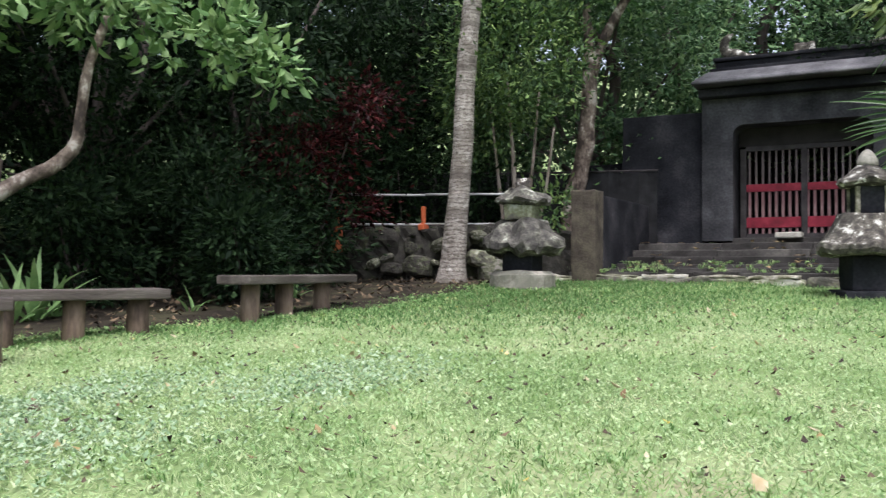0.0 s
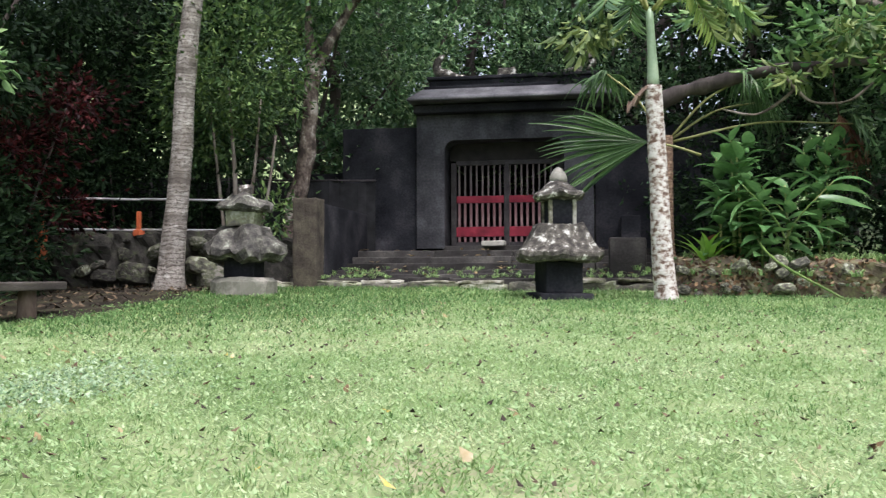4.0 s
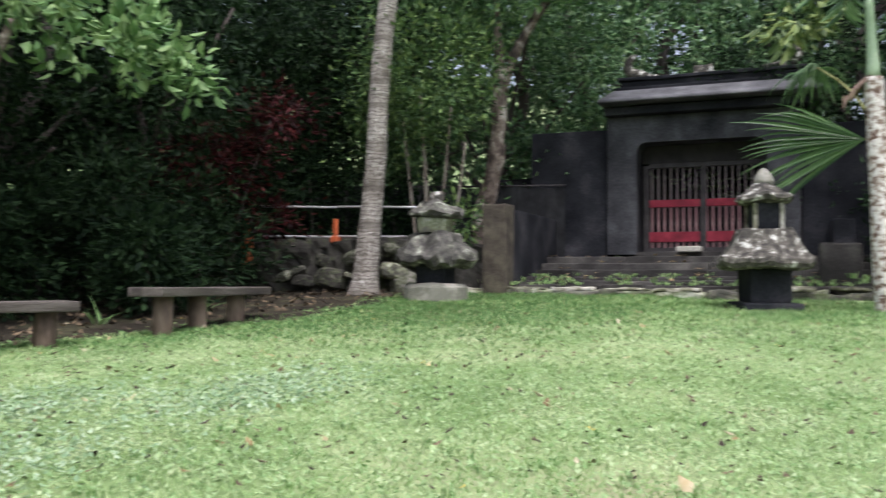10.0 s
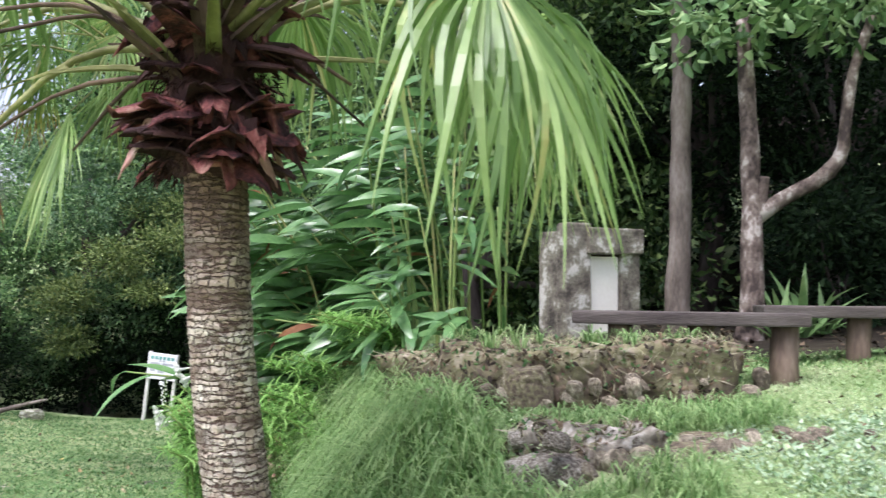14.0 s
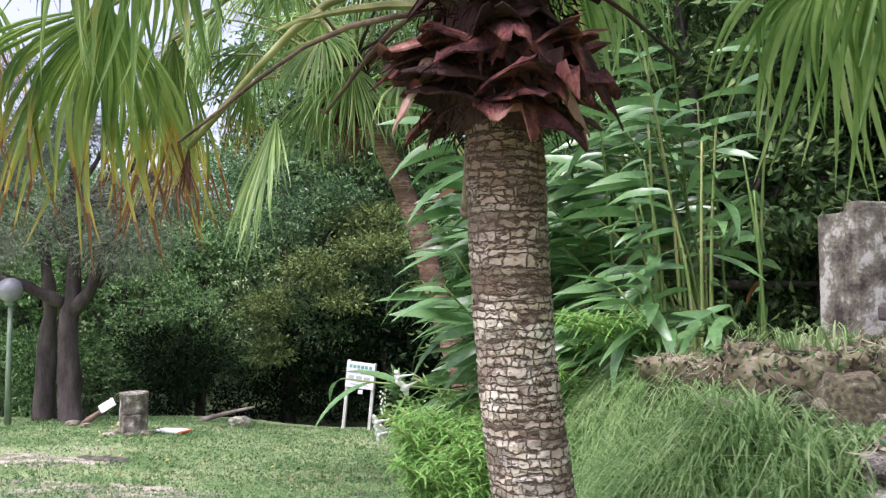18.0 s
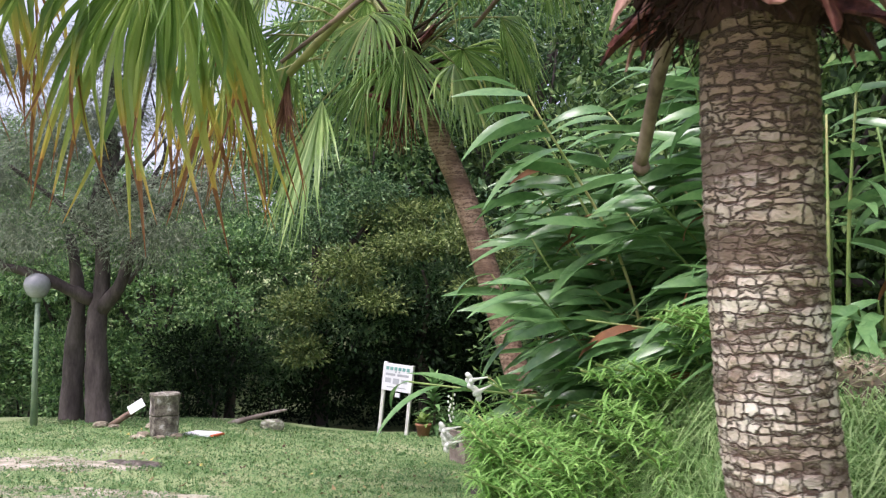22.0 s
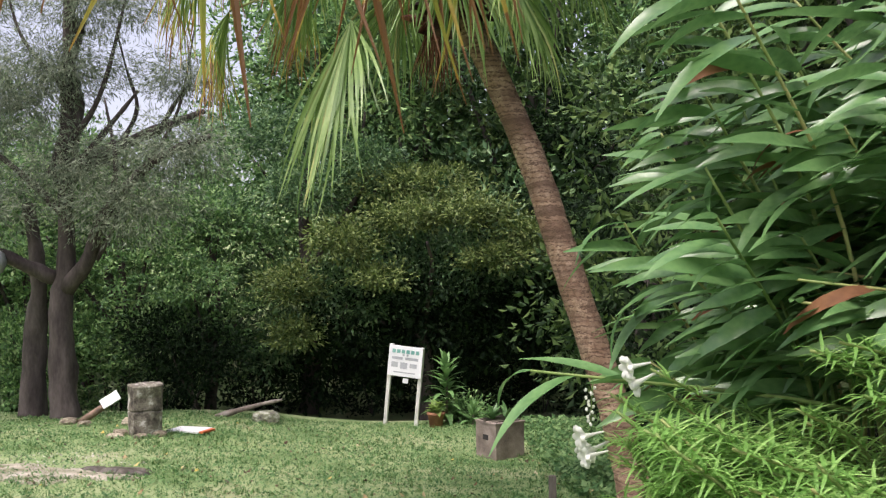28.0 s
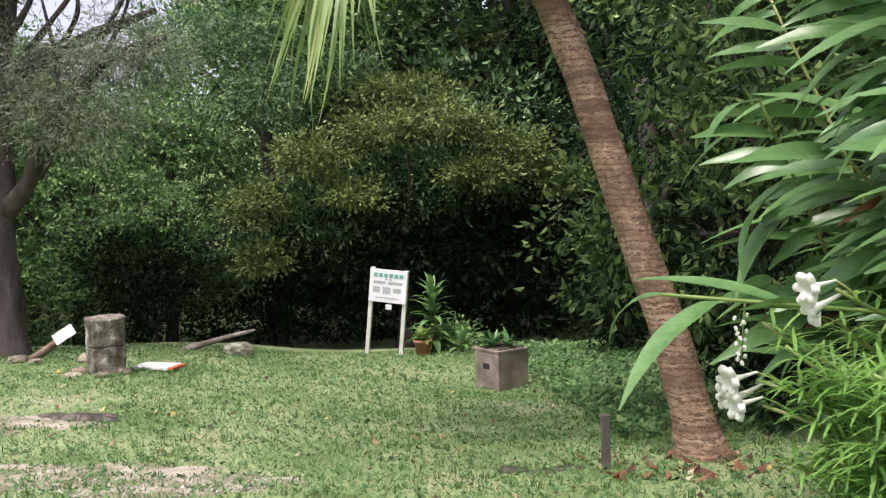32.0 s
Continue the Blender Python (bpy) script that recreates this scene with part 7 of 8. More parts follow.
for _ in range(16):
    x = tr_.uniform(1.3, 2.9)
    short.append((x, 4.75 - 0.33 * (x - 1.95) + tr_.uniform(-0.2, 0.2), 0.96))
tufts("grass_tufts", "long arching grass covering the bank beside the path", cs, 22, 0.46, 0.011, "tuft", 1, 1.05)
tufts("short_tufts", "short grass along the edge of the bank and its stones", short, 18, 0.22, 0.009, "tuft", 6, 1.0)
cs = []
for _ in range(170):
    b, d = tr_.uniform(60, 115), tr_.uniform(11.6, 13.2)
    d = 11.3 + (d - 11.6) * 0.35 if b < 84 else d
    x, y = spot(b, d)
    cs.append((x, y, ground_z(x, y) + (0.0 if b < 84 else 0.3)))
tufts("wall_weeds", "short weeds along the kerb and the stone walls", cs, 12, 0.13, 0.016, "tuft", 2)

# bird's-nest fern on the wall and concrete post behind it
x, y = spot(101.5, 12.4)
fern = thing("fern", (x, y, ground_z(x, y) + 0.55), "bright green bird's-nest fern on the stone wall", "fern")
FL = blade_leaf("leaf", M["fern"], 0.62, 0.075, 1.2, 3, 8)
for i in range(22):
    put("leaf", FL, fern, at=pose(0, 0, 0, 0, 0, i * 137.5) @ pose(0, 0.03, 0, 25 + (i % 4) * 12, 0, 0))
x, y = spot(103.6, 12.6)
post = thing("concrete_post", (x, y, ground_z(x, y)), "mossy grey concrete post beside the wall", "post")
part("shaft", block(-0.1, 0.1, -0.1, 0.1, -0.2, 2.1, 0.015, 0.01, 4, 5), M["stump_stone"], post)
# young ferns by the white palm
x, y = spot(88.3, 12.0)
fern = thing("fern", (x, y, ground_z(x, y) + 0.35), "upright bright green fern behind the white palm", "fern")
for i in range(16):
    put("leaf", FL, fern, at=pose(0.05 * math.cos(i), 0.05 * math.sin(i), 0, 0, 0, i * 137.5) @ pose(0, 0.02, 0, 60 + (i % 3) * 9, 0, 0))
x, y = spot(92.0, 11.6)
rod = thing("fallen_stalk", (x, y, ground_z(x, y)), "long yellow-green palm stalk leaning from the plants to the lawn", "stalk")
e0, e1 = spot(90.6, 12.4), spot(96.0, 10.9)
tube("stalk", spline([(e0[0] - x, e0[1] - y, 1.05), (0, 0, 0.52), (e1[0] - x, e1[1] - y, 0.03)], 10), [0.012, 0.013, 0.014, 0.015, 0.015, 0.016, 0.016, 0.015, 0.014, 0.01], M["cane"], rod, 7)
x, y = spot(104.0, 10.4)
stone = thing("boulder", (x, y, ground_z(x, y)), "grey half-buried boulder on the lawn", "rock")
put("stone", boulder_mesh("stone", M["moss_rock"], (0.62, 0.5, 0.4), 4.4, 4), stone, at=pose(0, 0, 0.06))
# limb of a big tree across the east side
x, y = spot(106, 14.5)
et = thing("spreading_tree", on_ground(x, y), "old tree with long bare limbs over the stone wall", "tree")
BRANCHES = (
    ([(13.43, -0.14, 3.87), (13.46, -0.51, 3.99), (13.48, -0.92, 4.09), (13.38, -1.48, 4.17), (13.24, -2.25, 4.18), (13.01, -3.34, 4.12), (12.67, -4.43, 3.81)], 0.13, 0.03, "bark_dark"),
    ([(13.78, -1.26, 5.44), (13.64, -2.22, 5.30), (13.46, -2.98, 5.00), (13.25, -3.68, 4.61), (13.00, -4.75, 4.37)], 0.07, 0.05, "bark_grey"),
    ([(13.97, -2.96, 2.47), (13.72, -3.28, 2.89), (13.51, -3.92, 3.24), (13.20, -4.78, 3.46)], 0.1, 0.06, "bark_dark"),
    ([(13.07, -1.78, 4.12), (13.06, -1.97, 3.84), (13.04, -2.19, 3.65), (13.01, -2.60, 3.64), (12.97, -2.89, 3.85)], 0.03, 0.012, "bark_grey"),
    ([(13.14, -2.17, 4.12), (13.16, -1.86, 3.78), (13.18, -1.47, 3.56), (13.18, -1.04, 3.65)], 0.028, 0.01, "bark_grey"),
    ([(12.93, -3.18, 4.10), (12.88, -3.47, 4.41), (12.82, -3.81, 4.60), (12.77, -4.02, 4.88)], 0.035, 0.012, "bark_grey"),
    ([(13.11, -3.33, 2.85), (13.00, -3.89, 3.01), (12.83, -4.61, 3.06)], 0.04, 0.03, "bark_grey"),
)
away = Vector((x, y, ground_z(x, y)))
limb([(0, 0, -0.1), (0.1, -0.3, 1.6), Vector(BRANCHES[1][0][-1]) - away], 0.24, 0.07, M["bark_dark"], et, "trunk", 12, 0.3, 16, 1.0)
limb([(0.05, -0.1, 0.9), Vector(BRANCHES[2][0][-1]) - away + Vector((0, -0.5, 0)), Vector(BRANCHES[2][0][-1]) - away], 0.15, 0.06, M["bark_dark"], et, "limb", 10, 0.3, 14, 1.5)
limb([(0.1, -0.3, 1.6), Vector(BRANCHES[0][0][-1]) - away + Vector((0.1, -0.4, -0.2)), Vector(BRANCHES[0][0][-1]) - away], 0.12, 0.03, M["bark_dark"], et, "limb", 10, 0.3, 14, 1.7)
for k, (pts, r0, r1, bark) in enumerate(BRANCHES):
    limb([Vector(p) - away for p in pts], r0, r1, M[bark], et, "limb", 9, 0.45, 26, 2.0 + k)
sprays = [((12.74, 0.63, 4.79), (0.35, 0.6, 0.35)), ((12.88, -1.18, 4.87), (0.4, 0.5, 0.35)), ((12.85, -2.04, 3.99), (0.35, 0.45, 0.2)), ((12.78, -2.81, 4.47), (0.5, 0.7, 0.35)), ((12.67, -3.49, 3.84), (0.5, 0.6, 0.25)), ((12.55, -4.1, 4.44), (0.5, 0.6, 0.4)), ((12.54, -4.14, 3.55), (0.5, 0.5, 0.3)), ((12.8, -2.66, 4.06), (0.4, 0.5, 0.2))]
crown(et, [(*(Vector(p) - away), *size) for p, size in sprays], 760, 0.19, "olive_leaf", 66, clump=8, spray=0.15, narrow=0.36, hang=0.9, shell=0.1)
crown(et, [(*(Vector(p) - away + Vector((0.5, 0.2, 0.25))), *size) for p, size in sprays[1:]], 900, 0.16, "canopy", 67, "inner_crown", clump=9, spray=0.22, hang=0.5, shell=0.1)

# rosette plant beside the notice board, broad-leaved clump on the wall
DRAC = [blade_leaf("leaf", M["canopy"], 0.5, 0.085, d, i, 8) for i, d in enumerate((0.9, 1.4, 0.6))]
for x, y, h, n, k, lab in ((-1.27, 20.35, 1.15, 52, 1.0, "tall long-leaved green rosette plant beside the notice board"), (-0.78, 20.05, 0.32, 16, 0.75, "upright broad-leaved bright green plant near the planter"), (-1.05, 20.45, 0.2, 12, 0.7, "low green rosette plant beside the notice board")):
    ros = thing("rosette_plant", on_ground(x, y), lab, "plant")
    tube("stem", [(0, 0, 0), (0.02, 0, h * 0.5), (0, 0.02, h)], [0.03, 0.025, 0.02], M["bark_grey"], ros, 7)
    for i in range(n):
        u = i / n
        w = k * (1.0 - 0.3 * u)
        put("leaf", DRAC[i % 3], ros, at=pose(0, 0, h * (0.12 + 0.88 * u), 0, 0, i * 137.5) @ pose(0, 0, 0, 10 + 60 * u * u + (22 if h < 0.4 else 0), 0, 0) @ Matrix.Diagonal((w * 1.7, w * 1.15, w * 1.15, 1)))
flower_pot = thing("flower_pot", on_ground(-1.47, 19.85), "terracotta pot with a yellow-green plant beside the notice board", "flower pot")
lathe([(0.11, -0.02), (0.15, 0.24), (0.17, 0.25), (0.17, 0.3), (0.14, 0.3), (0.13, 0.26)], 20, M["terracotta"], "pot", flower_pot, smooth=True)
POT_LEAF = [blade_leaf("leaf", M["fan_old"], 0.22, 0.1, d, i, 6) for i, d in enumerate((0.5, 1.0, 0.8))]
for i in range(26):
    u = i / 26
    put("leaf", POT_LEAF[i % 3], flower_pot, at=pose(0.06 * math.cos(i * 1.3), 0.06 * math.sin(i * 1.3), 0.28 + 0.1 * u, 0, 0, i * 137.5) @ pose(0, 0, 0, -5 + 65 * u, 0, 0))
WALL_LEAF = [blade_leaf("leaf", M["ginger"], 0.36, 0.17, d, i, 8) for i, d in enumerate((0.7, 1.2, 0.4))]
wl_ = random.Random(31)
for i in range(16):
    x, y = spot(wl_.uniform(89, 96), wl_.uniform(12.0, 13.2))
    cl = thing("broad_leaved_plant", (x, y, ground_z(x, y) + 0.35), "dense broad-leaved dark green plant on the stone wall", "plant", "plants on the wall")
    h = wl_.uniform(0.6, 1.75)
    tube("stem", [(0, 0, 0), (0.03, 0, h * 0.5), (0, 0.03, h)], [0.02, 0.017, 0.012], M["cane"], cl, 6)
    for k in range(22):
        u = k / 22
        put("leaf", WALL_LEAF[k % 3], cl, at=pose(0, 0, h * (0.1 + 0.9 * u), 0, 0, k * 137.5 + i * 40) @ pose(0, 0, 0, -10 + 50 * u, wl_.uniform(-25, 25), 0))

dead = thing("dead_palm_leaf", (13.81, -2.56, 3.58), "dry brown fan palm leaf hanging from the old limb", "palm leaf")
for k in range(3):
    put("fan", fan_leaf("fan", M["fan_dead"], (0.3 * (k - 1), -0.3, -1.0), 20 * k, 0.9, 22, 90, 0.4, 0.5, 500 + k, 0.06), dead)
tube("stalk", [(0, 0, -0.02), (0.1, 0.05, 0.35), (0.15, 0.05, 0.7)], [0.012, 0.014, 0.016], M["petiole_dark"], dead, 6)

STRAP = [blade_leaf("leaf", M["fresh_leaf"], 0.75, 0.075, d, i, 9) for i, d in enumerate((0.5, 1.0, 1.5))]
for px_, py_, n, k in ((5.34, 7.22, 12, 1.10), (5.07, 7.14, 9, 0.90), (5.66, 7.38, 8, 0.80), (8.33, 6.71, 9, 0.60), (6.70, 6.55, 5, 0.50)):
    st = thing("strap_plant", on_ground(px_, py_), "green strap-leaved plant in the shade behind the benches", "plant", "plants behind the benches")
    for i in range(n):
        put("leaf", STRAP[i % 3], st, at=pose(0.03 * math.cos(i * 2.4), 0.03 * math.sin(i * 2.4), 0, 0, 0, i * 137.5 + px_ * 50) @ pose(0, 0, 0, 38 + 12 * (i % 4), 0, 0) @ Matrix.Diagonal((k, k, k, 1)))
# plants in the planter
pl = thing("seedlings", (-0.58, 17.05, ground_z(-0.42, 17.05) + 0.57), "small green seedlings growing in the planter", "plant")
for i in range(30):
    put("leaf", GLEAF[i % 4], pl, at=pose(0.15 * math.cos(i * 2.1) + 0.04, 0.02 * (i % 9) - 0.08, 0, 0, 0, i * 61) @ pose(0, 0, 0, 15 + 2 * i, 0, 0) @ Matrix.Diagonal((0.6, 0.42, 0.4, 1)))

for i in range(8):
    x, y = gr.uniform(1.2, 2.0), gr.uniform(6.3, 7.2)
    g = ground_z(x, y)
    ginger((x, y, g - 0.03), (x - gr.uniform(0.1, 0.4), y - gr.uniform(0.0, 0.4), g + gr.uniform(0.4, 0.7)), 5, 140 + i, 0.95, None, "low shell ginger shoot with broad glossy leaves")

# ---- bare ground and litter ----
def patch(name, label, cx, cy, rx, ry, mat, seed, lift=0.03):
    verts, faces = [(cx, cy, ground_z(cx, cy) + lift)], []
    rings, seg = 5, 48
    for j in range(1, rings + 1):
        for k in range(seg):
            w = 2 * math.pi * k / seg
            q = j / rings * (1 + 0.55 * noise.noise(Vector((math.cos(w) * 1.6 + seed, math.sin(w) * 1.6, 0))) + 0.25 * noise.noise(Vector((math.cos(w) * 5 + seed, math.sin(w) * 5, 2))))
            x, y = cx + rx * q * math.cos(w), cy + ry * q * math.sin(w)
            verts.append((x, y, ground_z(x, y) + lift * (1 - (j / rings) ** 3 * 2.2)))
    for k in range(seg):
        faces.append((0, 1 + k, 1 + (k + 1) % seg))
        for j in range(rings - 1):
            a, b = 1 + j * seg + k, 1 + j * seg + (k + 1) % seg
            faces.append((a, a + seg, b + seg, b))
    return tagged(put(name, mesh_from(name, verts, faces, M[mat], True)), label, "ground", kind="structure")


pr = random.Random(44)
for cx, cy, rx, ry, n in ((-6.5, 13.7, 1.5, 0.7, 22), (-5.4, 11.7, 1.6, 0.5, 16), (-3.9, 11.5, 1.0, 0.4, 12)):
    for k in range(n):
        a, q = pr.uniform(0, 6.28), pr.random() ** 0.6
        patch("gravel", "bare patch of pale gravel in the grass", cx + rx * q * math.cos(a), cy + ry * q * math.sin(a), pr.uniform(0.25, 0.6), pr.uniform(0.16, 0.36), "gravel", k * 1.7 + cx, pr.uniform(0.012, 0.026))
for k in range(5):
    patch("wet_soil", "dark wet hollow in the gravel", -5.3 + pr.uniform(-0.3, 0.3), 13.9 + pr.uniform(-0.22, 0.22), pr.uniform(0.16, 0.3), pr.uniform(0.1, 0.18), "wet_soil", 7 + k, 0.045 + 0.003 * k)
for k in range(6):
    patch("wet_soil", "bare dark soil near the palm", -0.95 + pr.uniform(-0.4, 0.4), 11.6 + pr.uniform(-0.2, 0.2), pr.uniform(0.1, 0.25), pr.uniform(0.05, 0.1), "wet_soil", 19 + k, 0.006 + 0.002 * k)


def scatter(name, label, n, box, size, mat, seed, flat=True, keep=None, high=0.0):
    r = np.random.RandomState(seed)
    pts = []
    while len(pts) < n:
        x, y = r.uniform(box[0], box[1]), r.uniform(box[2], box[3])
        if keep is None or keep(x, y):
            pts.append((x, y, ground_z(x, y) + 0.01 + 0.03 * noise.noise(Vector((x * 0.9, y * 0.9, 0))) + 0.015 * noise.noise(Vector((x * 3, y * 3, 5)))))
    p = np.array(pts)
    a = r.rand(n) * 2 * np.pi
    tilt = (r.rand(n) * 0.5 if flat else 0.08 + r.rand(n) ** 1.5 * 1.0)
    al = np.stack([np.cos(a) * np.cos(tilt), np.sin(a) * np.cos(tilt), np.sin(tilt)], 1)
    sd = unit(np.cross(al, np.array([0, 0, 1.0]) + r.normal(size=(n, 3)) * 0.25))
    L = size * (0.5 + r.rand(n))
    p[:, 2] += high * r.rand(n)
    v, f = kite_arrays(p, al, sd, L, L * (0.62 if flat else 0.13), 0.15, 0.15)
    return tagged(put(name, mesh_arrays(name, v, f, M[mat])), label, "grass", kind="stuff")


def strew(name, label, holders, n, size, mat, seed, narrow=0.6, rise=0.35, above=-9.0, steep=False):
    """Leaves, weeds or scraps lying on the faces of the given meshes, as dense everywhere."""
    r = np.random.RandomState(seed)
    mid, nor, area, spread = [], [], [], []
    for ob in holders:
        m = ob.parent.matrix_basis @ ob.matrix_parent_inverse @ ob.matrix_basis
        turn = m.to_3x3()
        for f in ob.data.polygons:
            c, d = m @ f.center, (turn @ f.normal).normalized()
            if d.z > -0.25 and c.z > above:
                mid.append(c), nor.append(d), area.append(f.area * (1.0 if not steep else 1.3 - abs(d.z))), spread.append(math.sqrt(f.area))
    k = r.choice(len(mid), n, p=np.array(area) / sum(area))
    nn, p = np.array(nor)[k], np.array(mid)[k]
    t1_ = unit(np.cross(nn, r.normal(size=(n, 3))))
    p = p + t1_ * (r.rand(n, 1) - 0.5) * np.array(spread)[k][:, None] + nn * 0.004
    al = unit(np.cross(nn, r.normal(size=(n, 3))) * 1.0 + nn * rise * r.rand(n, 1) + np.array([0, 0, -0.2]))
    sd = unit(np.cross(al, nn + r.normal(size=(n, 3)) * 0.3))
    L = size * (0.45 + r.rand(n))
    v, f = leaf_arrays(p, al, sd, L, L * narrow, 0.2, 0.2)
    return tagged(put(name, mesh_arrays(name, v, f, M[mat])), label, "litter", kind="stuff")


EDGE = [(3.0, 6.5), (4.2, 6.0), (5.4, 5.5), (6.8, 5.1), (8.4, 4.9), (10.0, 5.1), (11.2, 5.5), (14, 6.2)]


def in_view(x, y):
    """The part of the lawn that lies before the walker, denser where it is near."""
    d = math.hypot(x - STAND[0], y - STAND[1])
    return rnd.random() < 1.3 - d / 12


def on_bank(x, y):
    """The overgrown bank beside the palm, with an uneven edge."""
    return y > 2.4 + 0.4 * noise.noise(Vector((x * 1.5, 0, 7))) and x < 1.9 + 0.35 * noise.noise(Vector((0, y * 1.5, 7)))


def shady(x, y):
    """How far darker grass, coloured for the far trees' shade, replaces the lawn's."""
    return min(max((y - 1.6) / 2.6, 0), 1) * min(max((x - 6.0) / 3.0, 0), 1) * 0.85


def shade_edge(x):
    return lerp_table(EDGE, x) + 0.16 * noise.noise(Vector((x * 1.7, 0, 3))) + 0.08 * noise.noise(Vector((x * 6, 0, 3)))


# Soil sheet under the trees; their shade on the ground is in its colour.
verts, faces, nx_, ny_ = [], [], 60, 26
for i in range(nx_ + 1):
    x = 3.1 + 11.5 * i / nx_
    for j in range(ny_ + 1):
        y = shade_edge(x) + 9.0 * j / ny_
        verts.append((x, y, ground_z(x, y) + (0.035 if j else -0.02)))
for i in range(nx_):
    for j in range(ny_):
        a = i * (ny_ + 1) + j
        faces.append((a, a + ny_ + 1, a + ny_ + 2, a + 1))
tagged(put("ground_under_trees", mesh_from("ground_under_trees", verts, faces, M["shade_soil"], True)), "leaf-strewn soil under the trees behind the benches, darkened for their shade", "ground", kind="structure")

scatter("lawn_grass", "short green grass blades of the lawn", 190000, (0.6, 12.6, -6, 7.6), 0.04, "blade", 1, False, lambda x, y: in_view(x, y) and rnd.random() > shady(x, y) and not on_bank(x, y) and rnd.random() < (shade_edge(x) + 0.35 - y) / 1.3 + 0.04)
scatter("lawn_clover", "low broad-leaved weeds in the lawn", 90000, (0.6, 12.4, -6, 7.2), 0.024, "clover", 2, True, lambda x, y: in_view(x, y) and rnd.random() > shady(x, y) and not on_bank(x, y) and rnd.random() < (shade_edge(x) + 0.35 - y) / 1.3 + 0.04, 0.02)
WEEDS = ((4.45, 2.45, 0.5, 0.16), (2.6, 2.5, 0.35, 0.25), (3.4, 3.3, 0.5, 0.1))


def weedy(x, y):
    k = sum(math.exp(-((x - cx) ** 2 / sx + (y - cy) ** 2 / sy)) for cx, cy, sx, sy in WEEDS)
    return rnd.random() < k


# Lusher margin grass; its darker tone also stands for shade near the trees.
scatter("edge_grass", "lusher green grass along the far edge of the lawn, darkened for shade", 56000, (3.2, 12.6, -6, 7.4), 0.055, "blade_edge", 16, False, lambda x, y: rnd.random() > shady(x, y) and (rnd.random() < (math.hypot(x - STAND[0], y - STAND[1]) - 7.6) / 3.2 and y < shade_edge(x) + 0.2 or rnd.random() < 0.9 - abs(y - shade_edge(x) + 0.3) / 0.9), 0.01)
# Darker blades paint the tree shade onto this end of the lawn.
scatter("shade_grass", "grass at the foot of the far trees, darkened for their shade", 26000, (6.0, 13.0, 1.6, 7.4), 0.055, "blade_slope", 18, False, lambda x, y: rnd.random() < shady(x, y) and y < shade_edge(x) + 0.3, 0.01)
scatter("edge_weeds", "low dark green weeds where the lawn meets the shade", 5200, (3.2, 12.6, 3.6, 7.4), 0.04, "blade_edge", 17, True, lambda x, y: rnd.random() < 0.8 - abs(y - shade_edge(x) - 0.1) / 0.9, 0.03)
scatter("pale_weeds", "patches of pale bluish weeds in the lawn", 5600, (2.2, 8, -0.5, 5.5), 0.03, "pale_weed", 3, True, weedy, 0.03)
scatter("bank_weeds", "low broad-leaved weeds over the grassy bank", 5200, (0.1, 1.7, 2.3, 6.6), 0.03, "clover", 8, True, lambda x, y: 0.25 + 0.04 * y < x < 1.4 + 0.05 * y, 0.16)
BANK = [q for q in bank.children if q.name.startswith("lump")]
LUMPS = [q for q in wall_near.children if q.name.startswith("lump")]
strew("bank_litter", "roots and dry brown leaf scraps on the bank stones", BANK, 3600, 0.04, "twig", 9, 0.5)
strew("bank_straw", "thin dry straw lying over the bank", BANK, 5200, 0.07, "straw", 51, 0.07, 0.5)
strew("bank_herbs", "small green weeds rooted between the bank stones", BANK, 2400, 0.028, "clover_slope", 52, 0.55, 1.2)
strew("wall_litter", "dry brown leaf litter over the crumbling wall", LUMPS, 5200, 0.06, "brown_litter", 53, 0.6, 0.5, 1.2)
strew("wall_moss", "moss and small weeds clinging to the wall face", LUMPS, 3600, 0.045, "clover_slope", 54, 0.6, 0.9, -9, True)
strew("wall_chips", "dark crumbs of soil and roots on the wall face", LUMPS, 3600, 0.07, "twig", 55, 0.5, 0.4, -9, True)
scatter("slope_grass", "short green grass blades of the slope", 110000, (-10, 2.0, 5.5, 20.6), 0.045, "blade_slope", 4, False, lambda x, y: (x + 6.6) ** 2 / 2.2 + (y - 14.2) ** 2 / 0.7 > 1 or rnd.random() < 0.4)
scatter("slope_clover", "low broad-leaved weeds of the slope", 36000, (-9, 2.0, 5.5, 20.4), 0.045, "clover_slope", 5, True, lambda x, y: (x + 6.6) ** 2 / 2.2 + (y - 14.2) ** 2 / 0.7 > 1 or rnd.random() < 0.4, 0.02)
scatter("fallen_leaves", "fallen brown, yellow and pale leaves on the lawn", 420, (2.4, 12.6, -6, 7), 0.06, "litter", 6, True, None, 0.02)
scatter("leaf_mould", "brown and dark fallen leaves under the trees", 2600, (3.3, 13, 5.6, 11), 0.07, "twig", 15, True, lambda x, y: y > shade_edge(x), 0.06)
scatter("fallen_leaves", "fallen brown and yellow leaves on the slope", 260, (-7, 1.5, 9.8, 19), 0.07, "litter", 7, True, None, 0.02)
scatter("dark_litter", "small dark leaf scraps and twigs on the lawn", 3600, (2.4, 12.6, -6, 7), 0.038, "twig", 11, True, None, 0.03)
scatter("dark_litter", "small dark leaf scraps and twigs on the slope", 600, (-8, 1.5, 9.8, 19), 0.04, "twig", 12, True, None, 0.03)
tuft_spots = []
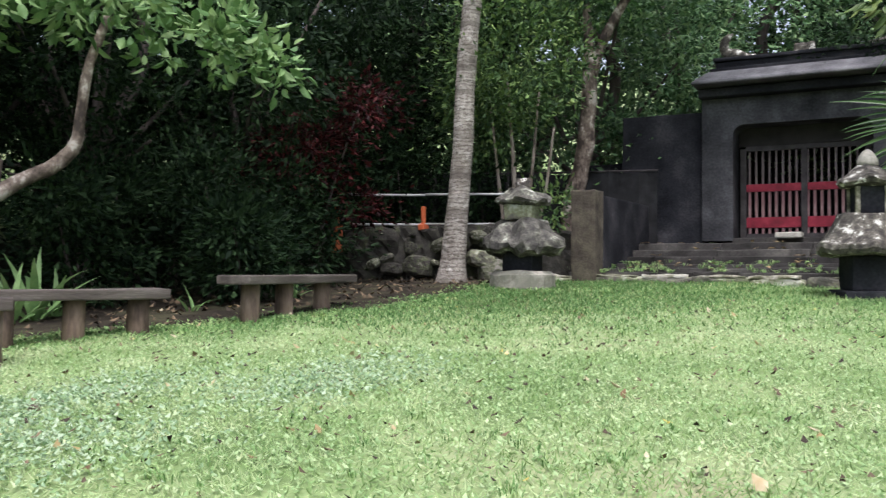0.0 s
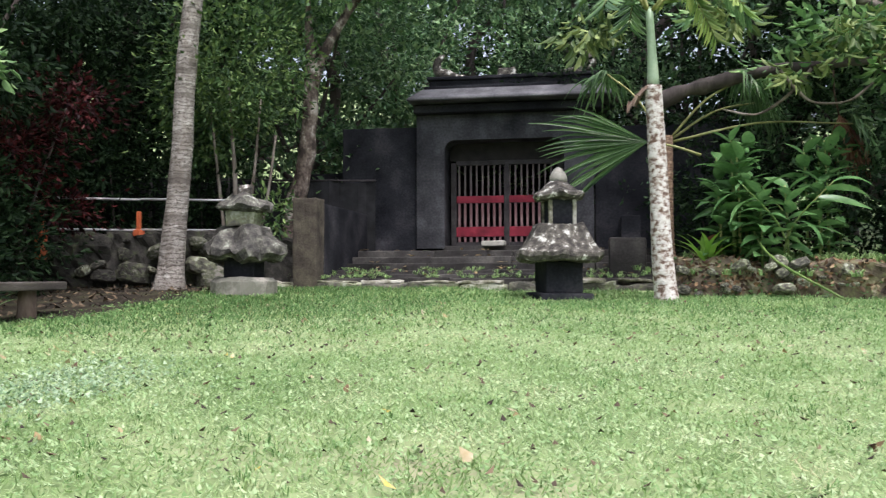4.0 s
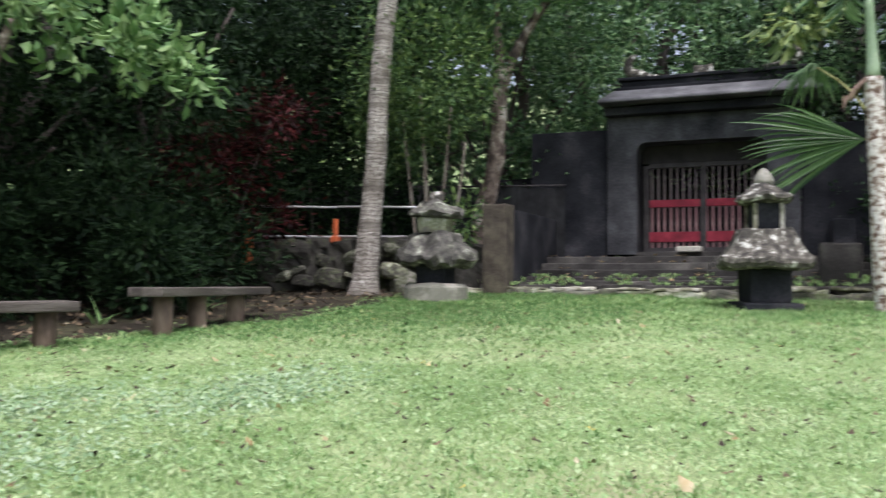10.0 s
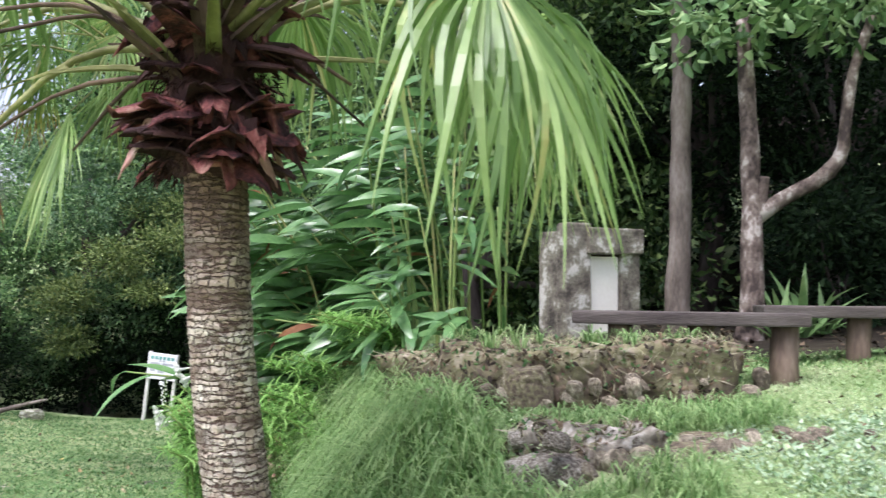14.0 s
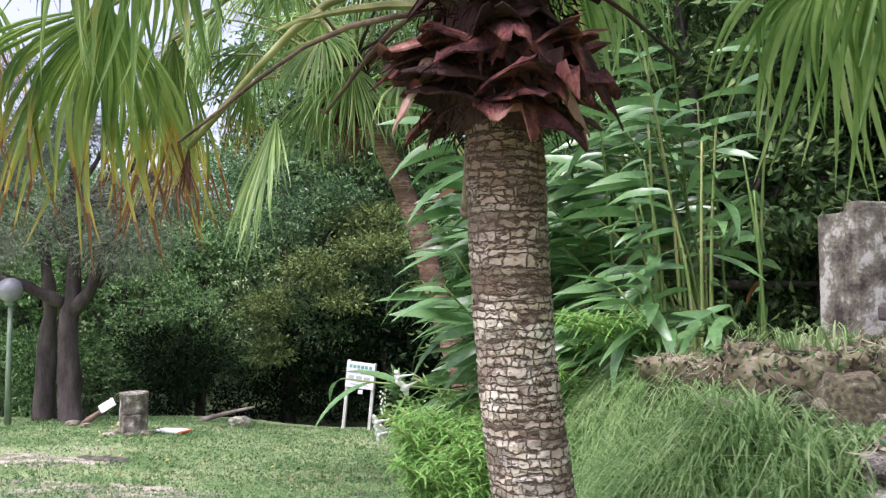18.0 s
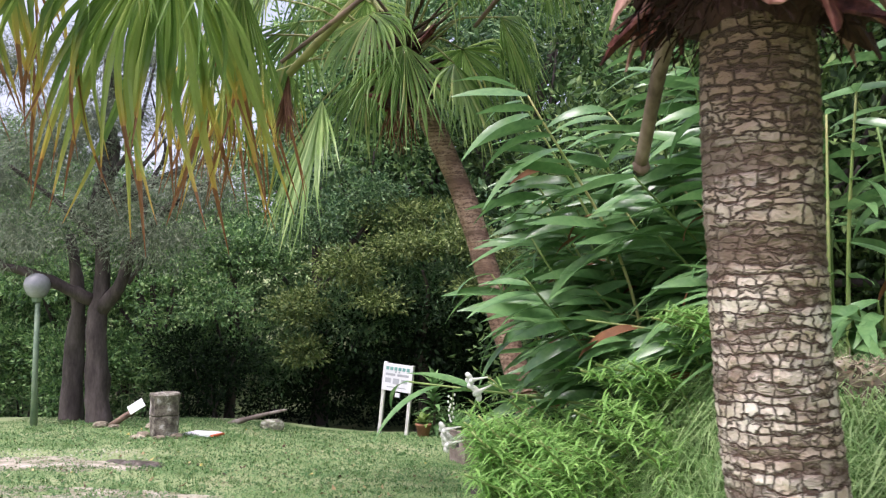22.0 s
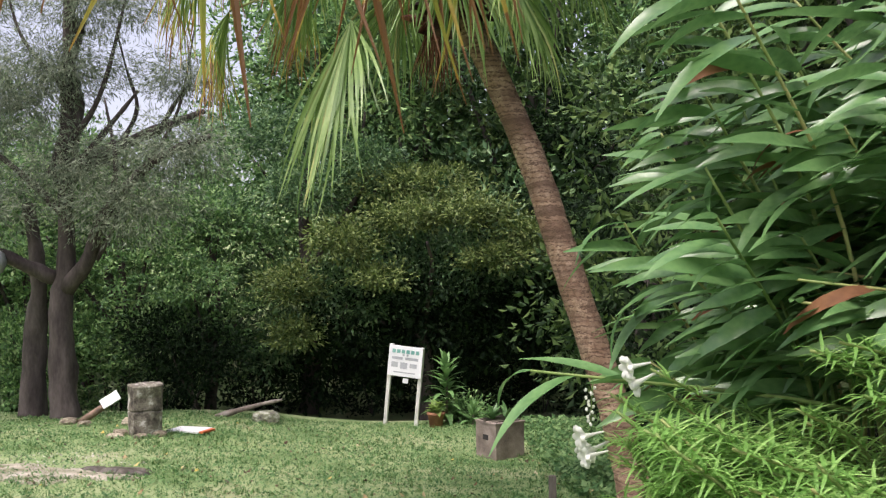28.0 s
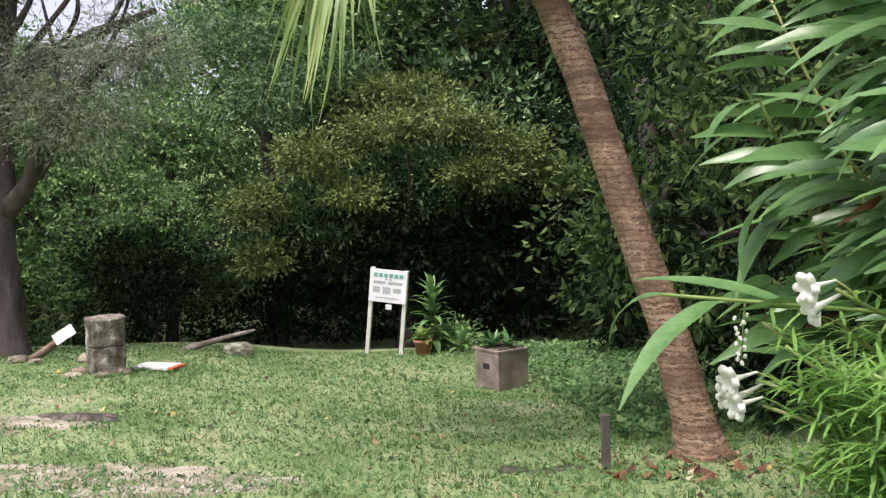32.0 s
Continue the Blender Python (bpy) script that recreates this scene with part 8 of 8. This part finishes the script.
while len(tuft_spots) < 1900:
    x, y = tr_.uniform(-9, 2.0), tr_.uniform(6.5, 20.4)
    if noise.noise(Vector((x * 0.7, y * 0.7, 9))) + 0.3 * tr_.rand() > 0.05 and (x + 6.6) ** 2 / 2.2 + (y - 14.2) ** 2 / 0.7 > 1:
        tuft_spots.append((x, y, ground_z(x, y)))
for i in range(18):
    x, y = lr.uniform(-0.3, 0.35), lr.uniform(6.9, 8.2)
    g = ground_z(x, y)
    lily((x, y, g - 0.02), (x - lr.uniform(0.15, 0.5), y + lr.uniform(-0.2, 0.3), lr.uniform(-0.15, 0.35)), 84, 400 + i)
for place, n in (((-0.66, 8.27, 0.3), 16),):
    spike = thing("flower_spike", place, "drooping cream shell ginger flower spike", "flower")
    tube("stalk", [(0.02, 0, 0.16), (0.01, 0, 0.05), (0, 0, -0.12)], [0.006, 0.005, 0.003], M["cane"], spike, 5)
    for k in range(n):
        a, z = k * 2.4, 0.1 - 0.22 * k / n
        r_ = 0.028 * (1 - 0.5 * k / n)
        put("bud", BUD, spike, at=pose(r_ * math.cos(a), r_ * math.sin(a), z, 30, 0, math.degrees(a)))
scatter("bank_herbs", "dense low leafy weeds on the rising ground by the wood", 9000, (0.0, 3.2, 12.6, 20.5), 0.085, "clover_slope", 31, True, lambda x, y: x > -0.1 + 0.02 * (y - 12) or rnd.random() < 0.1, 0.1)
scatter("palm_litter", "brown dead leaf pieces at the foot of the leaning palm", 70, (-0.6, 1.1, 10.7, 11.9), 0.1, "fan_dead", 32, True, None, 0.02)
for i in range(16):
    x, y = lr.uniform(-0.45, 0.15), lr.uniform(7.2, 8.0)
    lily((x, y, ground_z(x, y) - 0.02), (lr.uniform(-0.62, -0.1), y + lr.uniform(0.0, 0.3), lr.uniform(-0.3, 0.3)), 84, 440 + i)
gate_m = pose(GX, GY, 0, 0, 0, GATE_TURN)
terrace_weeds = []
for i in range(150):
    x, y = lr.uniform(-3.2, 2.4), -2.8 + 1.2 * lr.random() ** 1.6
    q = gate_m @ Vector((x, y, 1.34 + 0.136 * (y + 2.75)))
    terrace_weeds.append(tuple(q))
tufts("terrace_weeds", "low grass and weeds between the terrace slabs", terrace_weeds, 9, 0.09, 0.014, "tuft", 33, 0.9)
wall_top = []
for i in range(150):
    x, y = spot(lr.uniform(86.8, 111), lr.uniform(12.0, 12.8))
    wall_top.append((x, y, ground_z(x, y) + 0.45))
crest = []
for i in range(240):
    u = lr.random()
    x, y, z = (1.95 + u, 4.42 - 0.34 * u, 0.99) if i % 3 else ((1.35 + 0.63 * u, 4.85 - 0.4 * u, 0.95) if i % 2 else (1.05 + 0.4 * u, 5.5 - 0.6 * u, 0.85))
    k = lr.uniform(0.05, 0.6)
    crest.append((x + 0.33 * k, y + 0.9 * k, z - 0.03))
tufts("bank_top_weeds", "thin weeds and grass on top of the bank", crest, 5, 0.07, 0.007, "blade_edge", 35, 1.1)
tufts("wall_top_weeds", "ragged weeds along the top of the rough wall", wall_top, 9, 0.2, 0.02, "tuft", 34, 0.9)
scatter("path_grass", "short trodden grass where the path runs", 42000, (-7.5, 1.0, -6, 6.6), 0.04, "blade_slope", 36, False, None, 0.0)
scatter("path_weeds", "low weeds in the trodden grass", 16000, (-7.5, 1.0, -6, 6.6), 0.04, "clover_slope", 37, True, None, 0.02)
tufts("slope_tufts", "thicker grass tufts scattered over the slope", tuft_spots, 9, 0.1, 0.008, "blade_slope", 21, 0.7)
tuft_spots = []
while len(tuft_spots) < 900:
    x, y = tr_.uniform(2.2, 12), tr_.uniform(-5, 5.5)
    if noise.noise(Vector((x * 0.8, y * 0.8, 4))) + 0.3 * tr_.rand() > 0.1:
        tuft_spots.append((x, y, ground_z(x, y)))
tufts("lawn_tufts", "longer grass tufts scattered over the lawn", tuft_spots, 9, 0.08, 0.006, "blade_edge", 22, 0.9)
scatter("pebbles", "small pale pebbles in the bare gravel", 900, (-8.2, -2.8, 11, 15.2), 0.03, "pebble", 23, True, lambda x, y: (x + 6.6) ** 2 / 2.0 + (y - 14.2) ** 2 / 0.5 < 1.2 or (x + 3.9) ** 2 / 1.7 + (y - 11.4) ** 2 / 0.14 < 1.2, 0.012)
scatter("patch_grass", "thin grass growing through the gravel", 2600, (-8.4, -2.4, 10.9, 15.4), 0.045, "blade_slope", 24, False, None, 0.0)
litter_spots = []
for i in range(260):
    q = gate_m @ Vector((lr.uniform(-3.0, 2.4), lr.uniform(-2.7, -0.5), 0))
    litter_spots.append((q.x, q.y))
for i, (x, y) in enumerate(litter_spots[:90]):
    q = gate_m.inverted() @ Vector((x, y, 0))
    z = 1.35 + 0.136 * (q.y + 2.75) if q.y < -1.45 else 1.585 + 0.115 * int((q.y + 1.45) / 0.34)
    leaf_ = tagged(put("fallen_leaf", LITTER_LEAF, at=pose(x, y, min(z, 1.82) + 0.012, lr.uniform(-12, 12), lr.uniform(-12, 12), lr.uniform(0, 360))), "dry fallen leaf on the damp stone steps", "leaf", "fallen leaves on the steps")
